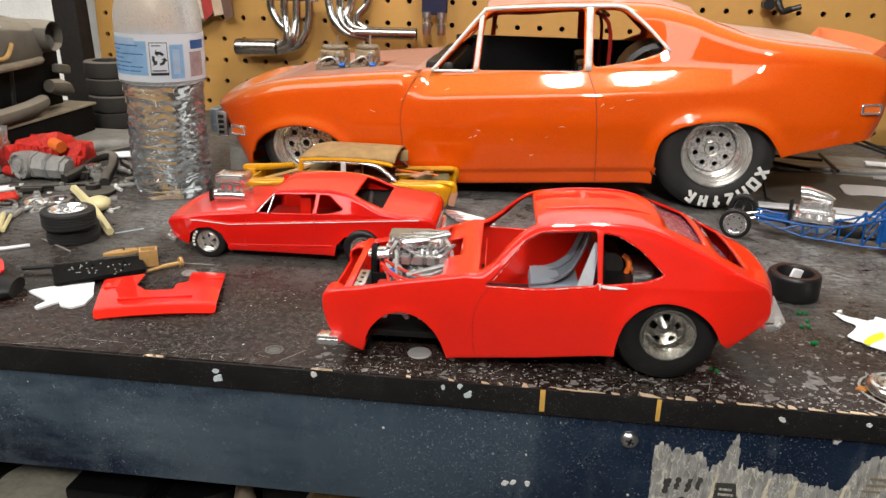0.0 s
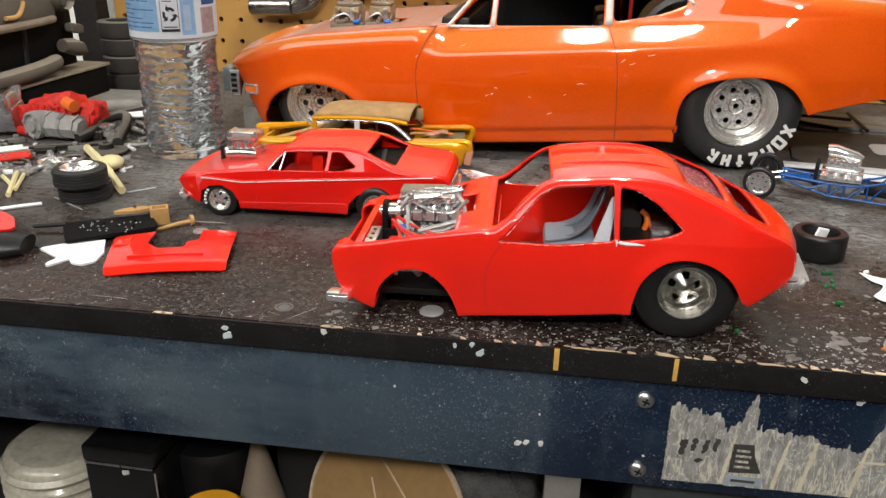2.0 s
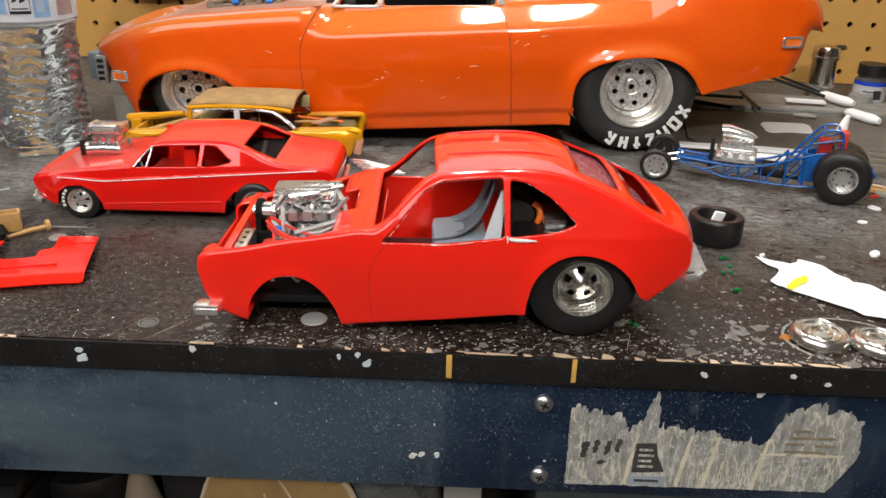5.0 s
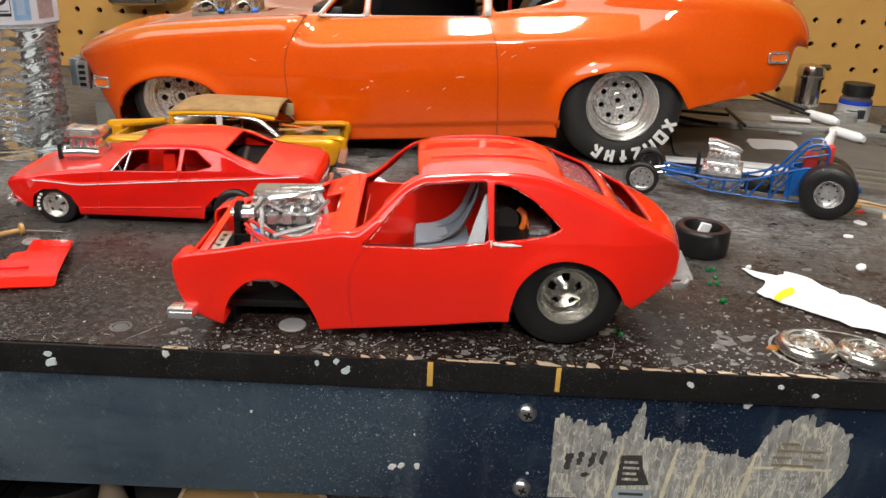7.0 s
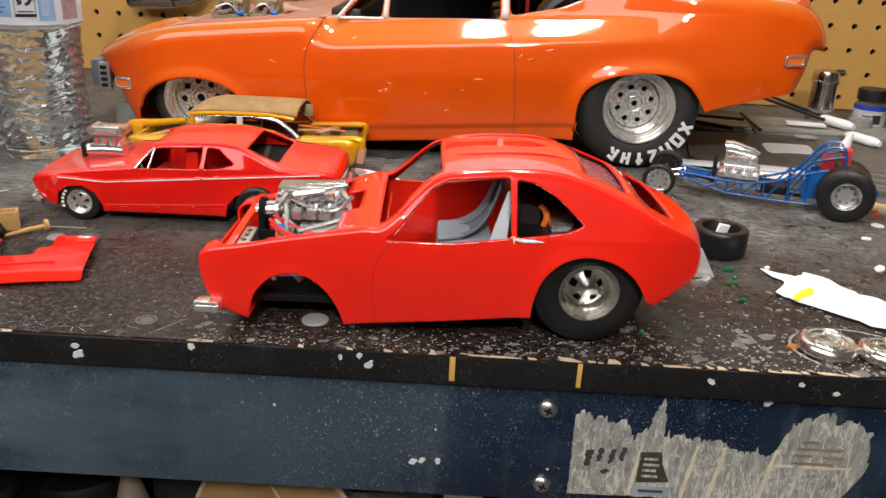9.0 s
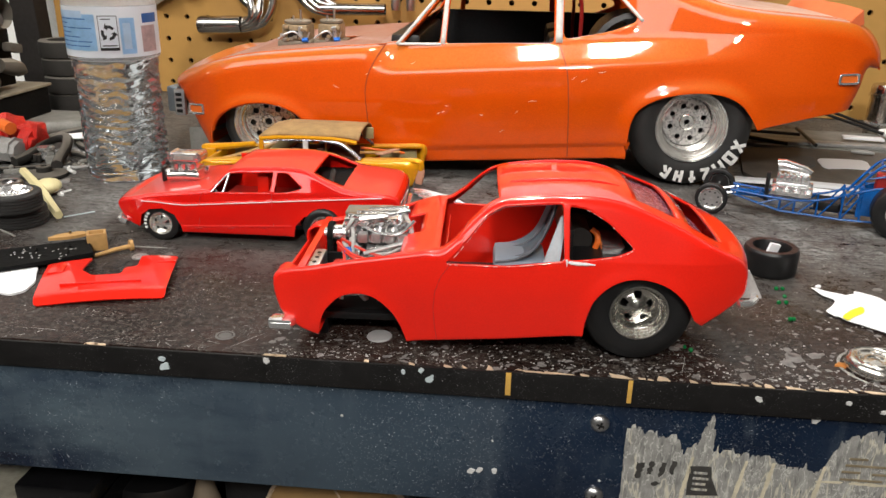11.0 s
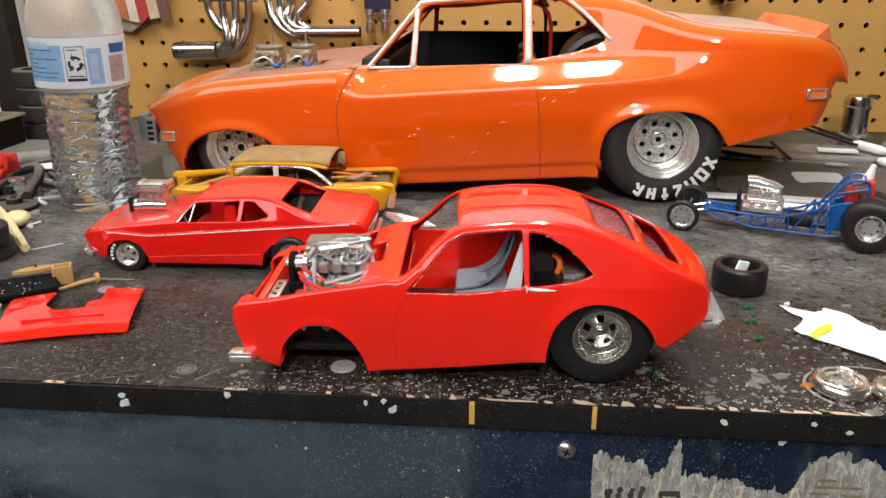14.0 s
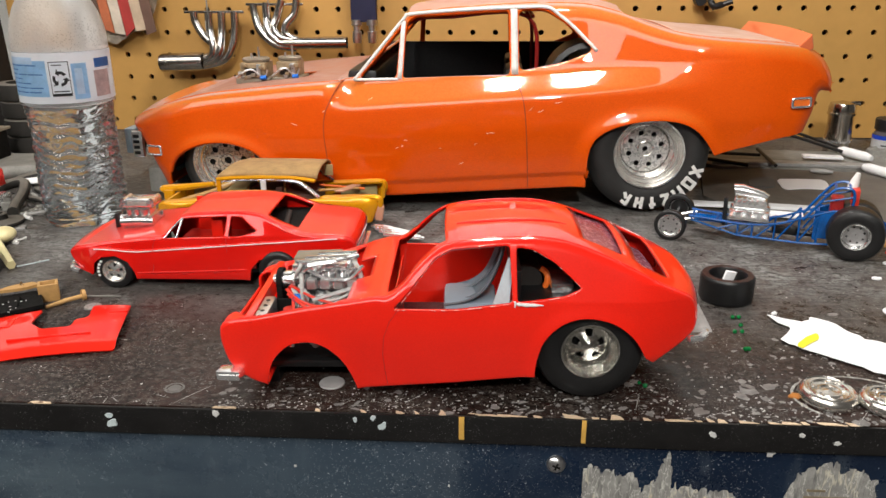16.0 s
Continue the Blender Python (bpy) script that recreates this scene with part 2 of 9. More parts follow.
TRUNKDUST = car_paint("dusty_orange_trunk", (0.60, 0.14, 0.04), (0.52, 0.11, 0.03), dust=0.95, dustcol=(0.46, 0.335, 0.28), rough=0.6, settle=0.70)
GOLD = car_paint("pearl_gold", (0.76, 0.36, 0.008), (0.66, 0.28, 0.006), dust=0.5, dustcol=(0.38, 0.24, 0.08), flake=0.2, settle=0.88)
BLUE = surface("blue_enamel", (0.002, 0.075, 0.29), 0.22, vary=0.35, scale=120)
PLATED = surface("bright_plating", (0.74, 0.74, 0.74), 0.13, metal=0.93, vary=0.35, scale=220, bumps=0.35)
DEEPBLACK = surface("deep_black", (0.004, 0.004, 0.004), 0.7, vary=0.3)
DEEPBLACK.node_tree.nodes["Principled BSDF"].inputs["Specular IOR Level"].default_value = 0.12
LABELWHITE = surface("label_white", (0.84, 0.88, 0.93), 0.35, vary=0.03)
MAROON = surface("maroon_plastic", (0.36, 0.012, 0.014), 0.4)
RUBBER = surface("black_rubber", (0.010, 0.010, 0.0105), 0.40, vary=0.35, scale=80, bumps=0.3)
DUSTY_RUBBER = car_paint("dusty_rubber", (0.042, 0.039, 0.036), (0.022, 0.021, 0.019), dust=0.85, dustcol=(0.17, 0.155, 0.135), rough=0.75, settle=0.6, peel=0.2)
uncoated(DUSTY_RUBBER)
RUBBER.node_tree.nodes["Principled BSDF"].inputs["Specular IOR Level"].default_value = 0.42
CHROME = surface("chrome", (0.88, 0.88, 0.88), 0.17, metal=0.86, vary=0.1, bumps=0.06)
HEADERSTEEL = surface("header_steel", (0.56, 0.535, 0.50), 0.20, metal=1.0, vary=0.16, scale=35, bumps=0.03)
ALU = surface("dull_aluminium", (0.62, 0.62, 0.63), 0.32, metal=1.0, vary=0.2, bumps=0.15)
BLACK = surface("black_plastic", (0.006, 0.006, 0.0065), 0.42, vary=0.3)
GREY = surface("grey_plastic", (0.30, 0.32, 0.35), 0.45, vary=0.1)
DGREY = surface("dusty_grey_plastic", (0.23, 0.225, 0.205), 0.7, vary=0.35)
WHITE = surface("white_plastic", (0.78, 0.78, 0.76), 0.4, vary=0.05)
TRIMGLINT = surface("trim_and_glint", (0.66, 0.65, 0.62), 0.45, vary=0.22, scale=150)
PAPER = surface("white_paper", (0.82, 0.83, 0.85), 0.75, vary=0.04)
CREAM = surface("cream_plastic", (0.70, 0.62, 0.34), 0.4, vary=0.1)
TAN = surface("tan_wood", (0.45, 0.26, 0.09), 0.6, vary=0.25)
RAWWOOD = surface("raw_wood", (0.55, 0.42, 0.29), 0.7, vary=0.3)
DRYPAINT = surface("dried_paint", (0.55, 0.55, 0.54), 0.55, vary=0.2)
PALEPAINT = surface("pale_blue_paint", (0.45, 0.52, 0.54), 0.5, vary=0.2)
LABEL = surface("torn_label", (0.245, 0.242, 0.228), 0.75, vary=0.35, scale=160)
LN = LABEL.node_tree
LP = LN.nodes["Principled BSDF"]
for size, lo, hi, tone in (((3.0, 1, 0.5), 0.52, 0.66, (0.10, 0.10, 0.095)), ((2.2, 1, 0.35), 0.55, 0.68, (0.58, 0.57, 0.52)), ((5.0, 1, 0.8), 0.60, 0.68, (0.045, 0.05, 0.055))):
    STREAK = ramp(LN, noise_tex(LN, coords(LN, size), 130, 5, 0.7), [(lo, (0, 0, 0)), (hi, (0.8,) * 3)])
    LN.links.new(mix(LN, STREAK, LP.inputs["Base Color"].links[0].from_socket, tone), LP.inputs["Base Color"])
for size, scale, band, tone in (((2.0, 1, 0.4), 40, 0.016, (0.55, 0.51, 0.40)), ((2.4, 1, 1.0), 75, 0.014, (0.55, 0.54, 0.50))):
    VEIN = ramp(LN, noise_tex(LN, coords(LN, size), scale, 4, 0.6), [(0.5 - band, (0, 0, 0)), (0.5, (0.9,) * 3), (0.5 + band, (0, 0, 0))])
    LN.links.new(mix(LN, VEIN, LP.inputs["Base Color"].links[0].from_socket, tone), LP.inputs["Base Color"])
POLISHED = surface("polished_alloy", (0.80, 0.80, 0.80), 0.16, metal=0.96, vary=0.03, bumps=0.02)
BRUSHED = surface("brushed_alloy", (0.66, 0.65, 0.63), 0.28, metal=0.6, vary=0.04, scale=50, bumps=0.03)
WORNRUBBER = surface("worn_rubber", (0.020, 0.0195, 0.019), 0.55, vary=0.4, scale=50, bumps=0.3)
RIMCHROME = surface("rim_chrome", (0.86, 0.85, 0.82), 0.16, metal=0.84, vary=0.12, scale=200, bumps=0.12)
SHOWCHROME = surface("show_chrome", (0.82, 0.81, 0.77), 0.09, metal=1.0, vary=0.10, scale=90, bumps=0.35, dist=0.0010)
DULLCHROME = surface("dull_chrome", (0.58, 0.56, 0.52), 0.20, metal=0.92, vary=0.25, scale=160, bumps=0.1)
MIST = glass("misted_plastic", (0.86, 0.85, 0.83), 0.30, 1.3)
bump(MIST.node_tree, MIST.node_tree.nodes["Principled BSDF"], noise_tex(MIST.node_tree, coords(MIST.node_tree), 520, 2, 0.5), 0.5, 0.0007)
MIST.node_tree.links.new(mix(MIST.node_tree, speckle(MIST.node_tree, coords(MIST.node_tree), 700.0, 40, 1.0, -0.30), (0.84, 0.83, 0.81), (0.55, 0.54, 0.52)), MIST.node_tree.nodes["Principled BSDF"].inputs["Base Color"])
MIST.node_tree.nodes["Principled BSDF"].inputs["Transmission Weight"].default_value = 0.72
BOTTLE = glass("clear_plastic", (0.97, 0.98, 0.98), 0.03, 1.38)
BOTTLE.node_tree.nodes["Principled BSDF"].inputs["Transmission Weight"].default_value = 0.95
WATER = glass("water", (0.84, 0.92, 0.98), 0.0, 1.33)
DARKRED = surface("dark_red_tube", (0.30, 0.012, 0.01), 0.4)
CLOTH = surface("dark_cloth", (0.009, 0.009, 0.010), 0.9)
DARKWALL = surface("dark_wall", (0.10, 0.095, 0.09), 0.8, scale=8, vary=0.2)
FLOORM = surface("concrete_floor", (0.12, 0.115, 0.11), 0.85, scale=6)

# ---- building helpers ----


def mesh_object(name, bm, material, parent=None, smooth=35):
    me = bpy.data.meshes.new(name)
    bm.normal_update()
    bm.to_mesh(me)
    bm.free()
    for m in material if isinstance(material, (list, tuple)) else (material,):
        me.materials.append(m)
    if smooth:
        me.shade_smooth()
        me.set_sharp_from_angle(angle=radians(smooth))
    ob = new(name, me)
    if parent:
        ob.parent = parent
    return ob


def part(name, bm, material, parent, label="", smooth=35):
    ob = mesh_object(name, bm, material, parent, smooth)
    return tagged(ob, label) if label else ob


def thing(name, m, label, category, group="", kind=""):
    ob = new(name)
    ob.empty_display_size = 0.01
    ob.matrix_world = m
    return tagged(ob, label, category, group, kind)


def single(name, bm, material, m, label, category, group="", kind="", smooth=35):
    ob = mesh_object(name, bm, material, None, smooth)
    ob.matrix_world = m
    return tagged(ob, label, category, group, kind)


def box(bm, x0, x1, y0, y1, z0, z1, bevel=0.0, m=None):
    """A box with its edges bevelled, added to bm."""
    b = bmesh.new()
    bmesh.ops.create_cube(b, size=1)
    bmesh.ops.scale(b, vec=(x1 - x0, y1 - y0, z1 - z0), verts=b.verts)
    bmesh.ops.translate(b, vec=((x0 + x1) / 2, (y0 + y1) / 2, (z0 + z1) / 2), verts=b.verts)
    if bevel:
        bmesh.ops.bevel(b, geom=b.edges[:], offset=bevel, segments=2, affect="EDGES", profile=0.6)
    if m is not None:
        bmesh.ops.transform(b, matrix=m, verts=b.verts)
    add(bm, b)
    return bm


def add(bm, b):
    me = bpy.data.meshes.new("t")
    b.to_mesh(me)
    b.free()
    bm.from_mesh(me)
    bpy.data.meshes.remove(me)


def lathe(bm, profile, n=32, m=None, axis="Z", arc=2 * math.pi):
    """Turns a profile of (radius, height) round the axis."""
    rings = []
    closed = arc > 6.28
    for k in range(n if closed else n + 1):
        a = arc * k / n
        row = []
        for r, h in profile:
            p = Vector((r * math.cos(a), r * math.sin(a), h))
            if axis == "Y":
                p = Vector((p.x, p.z, p.y))
            elif axis == "X":
                p = Vector((p.z, p.x, p.y))
            row.append(bm.verts.new(m @ p if m is not None else p))
        rings.append(row)
    for k in range(n):
        a, b = rings[k], rings[(k + 1) % len(rings)]
        for j in range(len(profile) - 1):
            q = [a[j], b[j], b[j + 1], a[j + 1]]
            bm.faces.new(q if axis != "Y" else q[::-1])
    return bm


def tube(bm, pts, r, n=8, caps=True):
    """A round tube along points; r may be one radius or one per point."""
    pts = [Vector(p) for p in pts]
    rings = []
    for i, p in enumerate(pts):
        d = (pts[min(i + 1, len(pts) - 1)] - pts[max(i - 1, 0)]).normalized()
        q = d.to_track_quat("Z", "Y").to_matrix()
        if i and abs(d.z) > 0.98:
            q = Vector((0, 0, 1 if d.z > 0 else -1)).to_track_quat("Z", "Y").to_matrix()
        rr = r[i] if isinstance(r, (list, tuple)) else r
        ring = [p + q @ Vector((rr * math.cos(2 * math.pi * k / n), rr * math.sin(2 * math.pi * k / n), 0)) for k in range(n)]
        if rings:
            last = rings[-1]
            best = min(range(n), key=lambda s: sum((ring[(k + s) % n] - last[k].co).length_squared for k in range(n)))
            ring = [ring[(k + best) % n] for k in range(n)]
        rings.append([bm.verts.new(v) for v in ring])
    for a, b in zip(rings, rings[1:]):
        for k in range(n):
            bm.faces.new((a[k], a[(k + 1) % n], b[(k + 1) % n], b[k]))
    if caps:
        bm.faces.new(rings[0][::-1])
        bm.faces.new(rings[-1])
    return bm


def curve_pts(ctrl, per=6):
    """Catmull-Rom through control points of any size."""
    c = [np.array(p, float) for p in ctrl]
    out = []
    for i in range(len(c) - 1):
        p0, p1, p2, p3 = c[max(i - 1, 0)], c[i], c[i + 1], c[min(i + 2, len(c) - 1)]
        for k in range(per):
            t = k / per
            out.append(0.5 * (2 * p1 + (p2 - p0) * t + (2 * p0 - 5 * p1 + 4 * p2 - p3) * t * t + (3 * p1 - p0 - 3 * p2 + p3) * t**3))
    out.append(c[-1])
    return np.array(out)


def rounded(poly, times=2):
    """Cuts the corners of a closed outline."""
    p = np.array(poly, float)
    for _ in range(times):
        q = np.roll(p, -1, 0)
        p = np.stack([0.82 * p + 0.18 * q, 0.18 * p + 0.82 * q], 1).reshape(-1, 2)
    return p


def chamfer(poly, r):
    """Cuts each corner of a closed outline r from its tip, twice."""
    p = np.array(poly, float)
    for q in (1.0, 0.4):
        out = []
        for i in range(len(p)):
            a, b, c = p[i - 1], p[i], p[(i + 1) % len(p)]
            la, lc = np.linalg.norm(a - b), np.linalg.norm(c - b)
            out += [b + (a - b) / la * min(q * r, la * 0.4), b + (c - b) / lc * min(q * r, lc * 0.4)]
        p = np.array(out)
    return p


def inside(pts, poly):
    x, z = pts[:, 0][:, None], pts[:, 1][:, None]
    a, b = poly, np.roll(poly, -1, 0)
    cross = (a[:, 1] > z) != (b[:, 1] > z)
    dz = np.where(b[:, 1] == a[:, 1], 1e-12, b[:, 1] - a[:, 1])
    hit = x < (b[:, 0] - a[:, 0]) * (z - a[:, 1]) / dz + a[:, 0]
    return (cross & hit).sum(1) % 2 == 1


def nearest(pts, polys):
    """The nearest place on the outlines for each point, and its distance."""
    a = np.concatenate(polys)
    b = np.concatenate([np.roll(p, -1, 0) for p in polys])
    d = b - a
    L = (d**2).sum(1) + 1e-12
    best, far = pts.copy(), np.full(len(pts), 1e9)
    for s in range(0, len(pts), 400):
        p = pts[s : s + 400]
        t = np.clip(((p[:, None] - a) * d).sum(-1) / L, 0, 1)
        q = a + t[..., None] * d
        dist = np.linalg.norm(p[:, None] - q, axis=-1)
        k = dist.argmin(1)
        best[s : s + 400], far[s : s + 400] = q[np.arange(len(p)), k], dist[np.arange(len(p)), k]
    return best, far


def flat_panel(outline, holes, cell):
    """A sheet of small quads inside an outline, with holes, its borders drawn onto the outlines."""
    polys = [np.array(outline, float)] + [np.array(h, float) for h in holes]
    lo, hi = polys[0].min(0) - cell, polys[0].max(0) + cell
    nx, nz = (np.ceil((hi - lo) / cell).astype(int) + 1).tolist()
    gx, gz = lo[0] + np.arange(nx) * cell, lo[1] + np.arange(nz) * cell
    verts = np.stack(np.meshgrid(gx, gz, indexing="ij"), -1).reshape(-1, 2)
    mid = np.stack(np.meshgrid(gx[:-1] + cell / 2, gz[:-1] + cell / 2, indexing="ij"), -1).reshape(-1, 2)
    keep = inside(mid, polys[0])
    for h in polys[1:]:
        keep &= ~inside(mid, h)
    ij = np.stack(np.meshgrid(np.arange(nx - 1), np.arange(nz - 1), indexing="ij"), -1).reshape(-1, 2)[keep]
    idx = lambda i, j: i * nz + j  # noqa: E731
    faces = np.stack([idx(ij[:, 0], ij[:, 1]), idx(ij[:, 0] + 1, ij[:, 1]), idx(ij[:, 0] + 1, ij[:, 1] + 1), idx(ij[:, 0], ij[:, 1] + 1)], 1)
    count = np.bincount(faces.ravel(), minlength=len(verts))
    edge = np.where((count > 0) & (count < 4))[0]
    verts[edge] = nearest(verts[edge], polys)[0]
    return verts, faces


def side_sheet(outline, holes, cell, r, mid):
    """A car's side as columns between its lower and upper outline, closer together at the shoulder, with holes."""
    out = np.array(outline, float)
    a, b = out, np.roll(out, -1, 0)
    x0, x1 = out[:, 0].min() + 0.02, out[:, 0].max() - 0.02
    xs = np.unique(np.concatenate([np.arange(x0, x1, cell), [x1], np.clip(out[:, 0], x0, x1), np.clip(out[:, 0] + 0.03, x0, x1)]).round(3))
    xs = xs[np.concatenate([[True], np.diff(xs) > 0.02])]
    upper, lower = max(4, int((out[:, 1].max() - mid) / cell)), max(4, int((mid - out[:, 1].min()) / cell))
    top_part = np.array([0, 0.02, 0.07, 0.16, 0.3, 0.5, 0.75, 1.0])
    V = []
    for x in xs:
        k = ((a[:, 0] <= x) & (b[:, 0] > x)) | ((b[:, 0] <= x) & (a[:, 0] > x))
        z = a[k, 1] + (b[k, 1] - a[k, 1]) * (x - a[k, 0]) / (b[k, 0] - a[k, 0])
        hi, lo = z.max(), z.min()
        rr = min(r, (hi - lo) * 0.4)
        cut = np.clip(mid, lo + 0.1 * (hi - lo), hi - rr - 0.1 * (hi - rr - lo))
        zs = np.concatenate([hi - rr * top_part, np.linspace(hi - rr, cut, upper)[1:], np.linspace(cut, lo, lower)[1:]])
        V.append(np.stack([np.full(len(zs), x), zs], 1))
    n = len(V[0])
    verts = np.concatenate(V)
    i, j = np.meshgrid(np.arange(len(xs) - 1), np.arange(n - 1), indexing="ij")
    i, j = i.ravel(), j.ravel()
    faces = np.stack([i * n + j, i * n + j + 1, (i + 1) * n + j + 1, (i + 1) * n + j], 1)
    mid = verts[faces].mean(1)
    gone = np.zeros(len(faces), bool)
    for h in holes:
        gone |= inside(mid, np.array(h, float))
    if holes:
        cut = np.intersect1d(faces[gone].ravel(), faces[~gone].ravel())
        verts[cut] = nearest(verts[cut], [np.array(h, float) for h in holes])[0]
    return verts, faces[~gone]


def put_sheet(bm, pts3, faces, flip=False):
    vs = {}
    for f in faces:
        row = []
        for i in f[::-1] if flip else f:
            i = int(i)
            if i not in vs:
                vs[i] = bm.verts.new(pts3[i])
            row.append(vs[i])
        bm.faces.new(row)


def plate(bm, outline, holes, cell, thick, m=None, dome=None):
    """A flat piece with holes and thickness, lying in its x-y plane."""
    b = bmesh.new()
    v, f = flat_panel(outline, holes, cell)
    z = dome(v) if dome else np.zeros(len(v))
    put_sheet(b, np.column_stack([v, z]), f)
    bmesh.ops.remove_doubles(b, verts=b.verts, dist=cell * 0.05)
    bmesh.ops.dissolve_degenerate(b, edges=b.edges, dist=cell * 0.02)
    bmesh.ops.solidify(b, geom=b.faces[:], thickness=thick)
    if m is not None:
        bmesh.ops.transform(b, matrix=m, verts=b.verts)
    add(bm, b)
    return bm


def ring_pts(r, n=24, cx=0.0, cy=0.0, rx=None):
    return np.array([(cx + (rx or r) * math.cos(2 * math.pi * k / n), cy + r * math.sin(2 * math.pi * k / n)) for k in range(n)])


def car_shell(top, under, holes, width, inset, crown, cuts, cell, round_off, steps=20, lips=(), mid=80):
    """A car body as a thin shell in mm. top: outline of the near side from the front's foot over the roof to the rear's foot;
    under: the outline's lower side back to the front, with the wheel arches; inset(x, z, gap): how far the side lies inwards;
    crown(x, z): how far the middle bulges out of the outline; cuts: openings (x0, x1, z0, z1, f0, f1) in the top."""
    line = curve_pts(top, 7)
    low = np.array(under, float)
    outline = np.concatenate([line, low])
    v, f = side_sheet(outline, holes, cell, round_off, mid)
    gap = nearest(v, [np.concatenate([line, line[::-1]])])[1]
    y = inset(v[:, 0], v[:, 1], gap)
    for poly, size, out in lips:
        d = nearest(v, [np.array(poly, float)])[1]
        y = y - out * np.exp(-((d / size) ** 2))
    bm = bmesh.new()
    k = 0.001
    put_sheet(bm, np.column_stack([v[:, 0], y, v[:, 1]]) * k, f, True)
    put_sheet(bm, np.column_stack([v[:, 0], width - y, v[:, 1]]) * k, f)
    ye = inset(line[:, 0], line[:, 1], np.zeros(len(line)))
    tang = np.gradient(line, axis=0)
    nrm = np.stack([-tang[:, 1], tang[:, 0]], 1) / (np.linalg.norm(tang, axis=1)[:, None] + 1e-9)
    c = crown(line[:, 0], line[:, 1])
    fr = np.linspace(0, 1, steps + 1)
    grid = [[None] * (steps + 1) for _ in line]
    P = np.zeros((len(line), steps + 1, 3))
    for j, s in enumerate(fr):
        bulge = (1 - abs(2 * s - 1) ** 2.4) * c
        P[:, j, 0] = line[:, 0] + nrm[:, 0] * bulge
        P[:, j, 2] = line[:, 1] + nrm[:, 1] * bulge
        P[:, j, 1] = ye + s * (width - 2 * ye)
    for i in range(len(line) - 1):
        for j in range(steps):
            mx, mz = (line[i] + line[i + 1]) / 2
            ms = (fr[j] + fr[j + 1]) / 2
            if any(x0 < mx < x1 and z0 < mz < z1 and f0 < ms < f1 for x0, x1, z0, z1, f0, f1 in cuts):
                continue
            q = []
            for a, b in ((i, j), (i + 1, j), (i + 1, j + 1), (i, j + 1)):
                if grid[a][b] is None:
                    grid[a][b] = bm.verts.new(P[a, b] * k)
                q.append(grid[a][b])
            bm.faces.new(q)
    bmesh.ops.remove_doubles(bm, verts=bm.verts, dist=0.00003)
    bmesh.ops.dissolve_degenerate(bm, edges=bm.edges, dist=cell * 0.00002)
    bmesh.ops.recalc_face_normals(bm, faces=bm.faces)
    big = max(bm.faces, key=lambda g: g.calc_center_median().z)
    if big.normal.z < 0:
        bmesh.ops.reverse_faces(bm, faces=bm.faces)
    return bm


def shell_part(name, bm, material, parent, thick, label=""):
    ob = part(name, bm, material, parent, label, smooth=40)
    sol = ob.modifiers.new("thickness", "SOLIDIFY")
    sol.thickness, sol.offset = thick, -1
    return ob


def tyre(bm, r, w, rim, n=48, shoulder=0.35, m=None):
    """A tyre round the Y axis, its outer face at y = 0."""
    s = shoulder * (r - rim)
    prof = [(rim, 0.12 * w), (rim * 1.03, 0.02 * w), (rim + 0.35 * (r - rim), -0.012 * w), (r - s, 0.01 * w), (r - 0.35 * s, 0.06 * w), (r - 0.05 * s, 0.15 * w), (r, 0.26 * w), (r * 1.002, 0.5 * w), (r, 0.74 * w), (r - 0.05 * s, 0.85 * w), (r - 0.35 * s, 0.94 * w), (r - s, 0.99 * w), (rim, w)]
    lathe(bm, prof, n, m, "Y")
    return bm

# ---- the room ----
BENCH_TURN = 1.5


def slab(name, m, label, material, x0, x1, y0, y1, z0, z1, bevel=0.0, parent=None):
    bm = box(bmesh.new(), x0, x1, y0, y1, z0, z1, bevel)
    ob = mesh_object(name, bm, material, parent, smooth=30)
    ob.matrix_world = m
    return tagged(ob, label, "", "", "structure")


ROOM = pose(0, 0, 0)
slab("floor", ROOM, "worn grey concrete workshop floor", FLOORM, -2.2, 2.2, -2.6, 0.85, -0.95, -0.90)
slab("ceiling", ROOM, "dim grey workshop ceiling", DARKWALL, -2.2, 2.2, -2.6, 0.85, 1.6, 1.65)
slab("wall_north", ROOM, "white wall behind the bench", WALL, -2.2, 2.2, 0.66, 0.72, -0.9, 1.6)
slab("wall_south", ROOM, "plain dark painted wall", DARKWALL, -2.2, 2.2, -2.6, -2.55, -0.9, 1.6)
slab("wall_west", ROOM, "plain dark painted wall", DARKWALL, -2.25, -2.2, -2.6, 0.72, -0.9, 1.6)
slab("wall_east", ROOM, "plain dark painted wall", DARKWALL, 2.2, 2.25, -2.6, 0.72, -0.9, 1.6)

PITCH, PEG_Y, HX, HZ = 0.0254, 0.6165, -0.435, 0.090


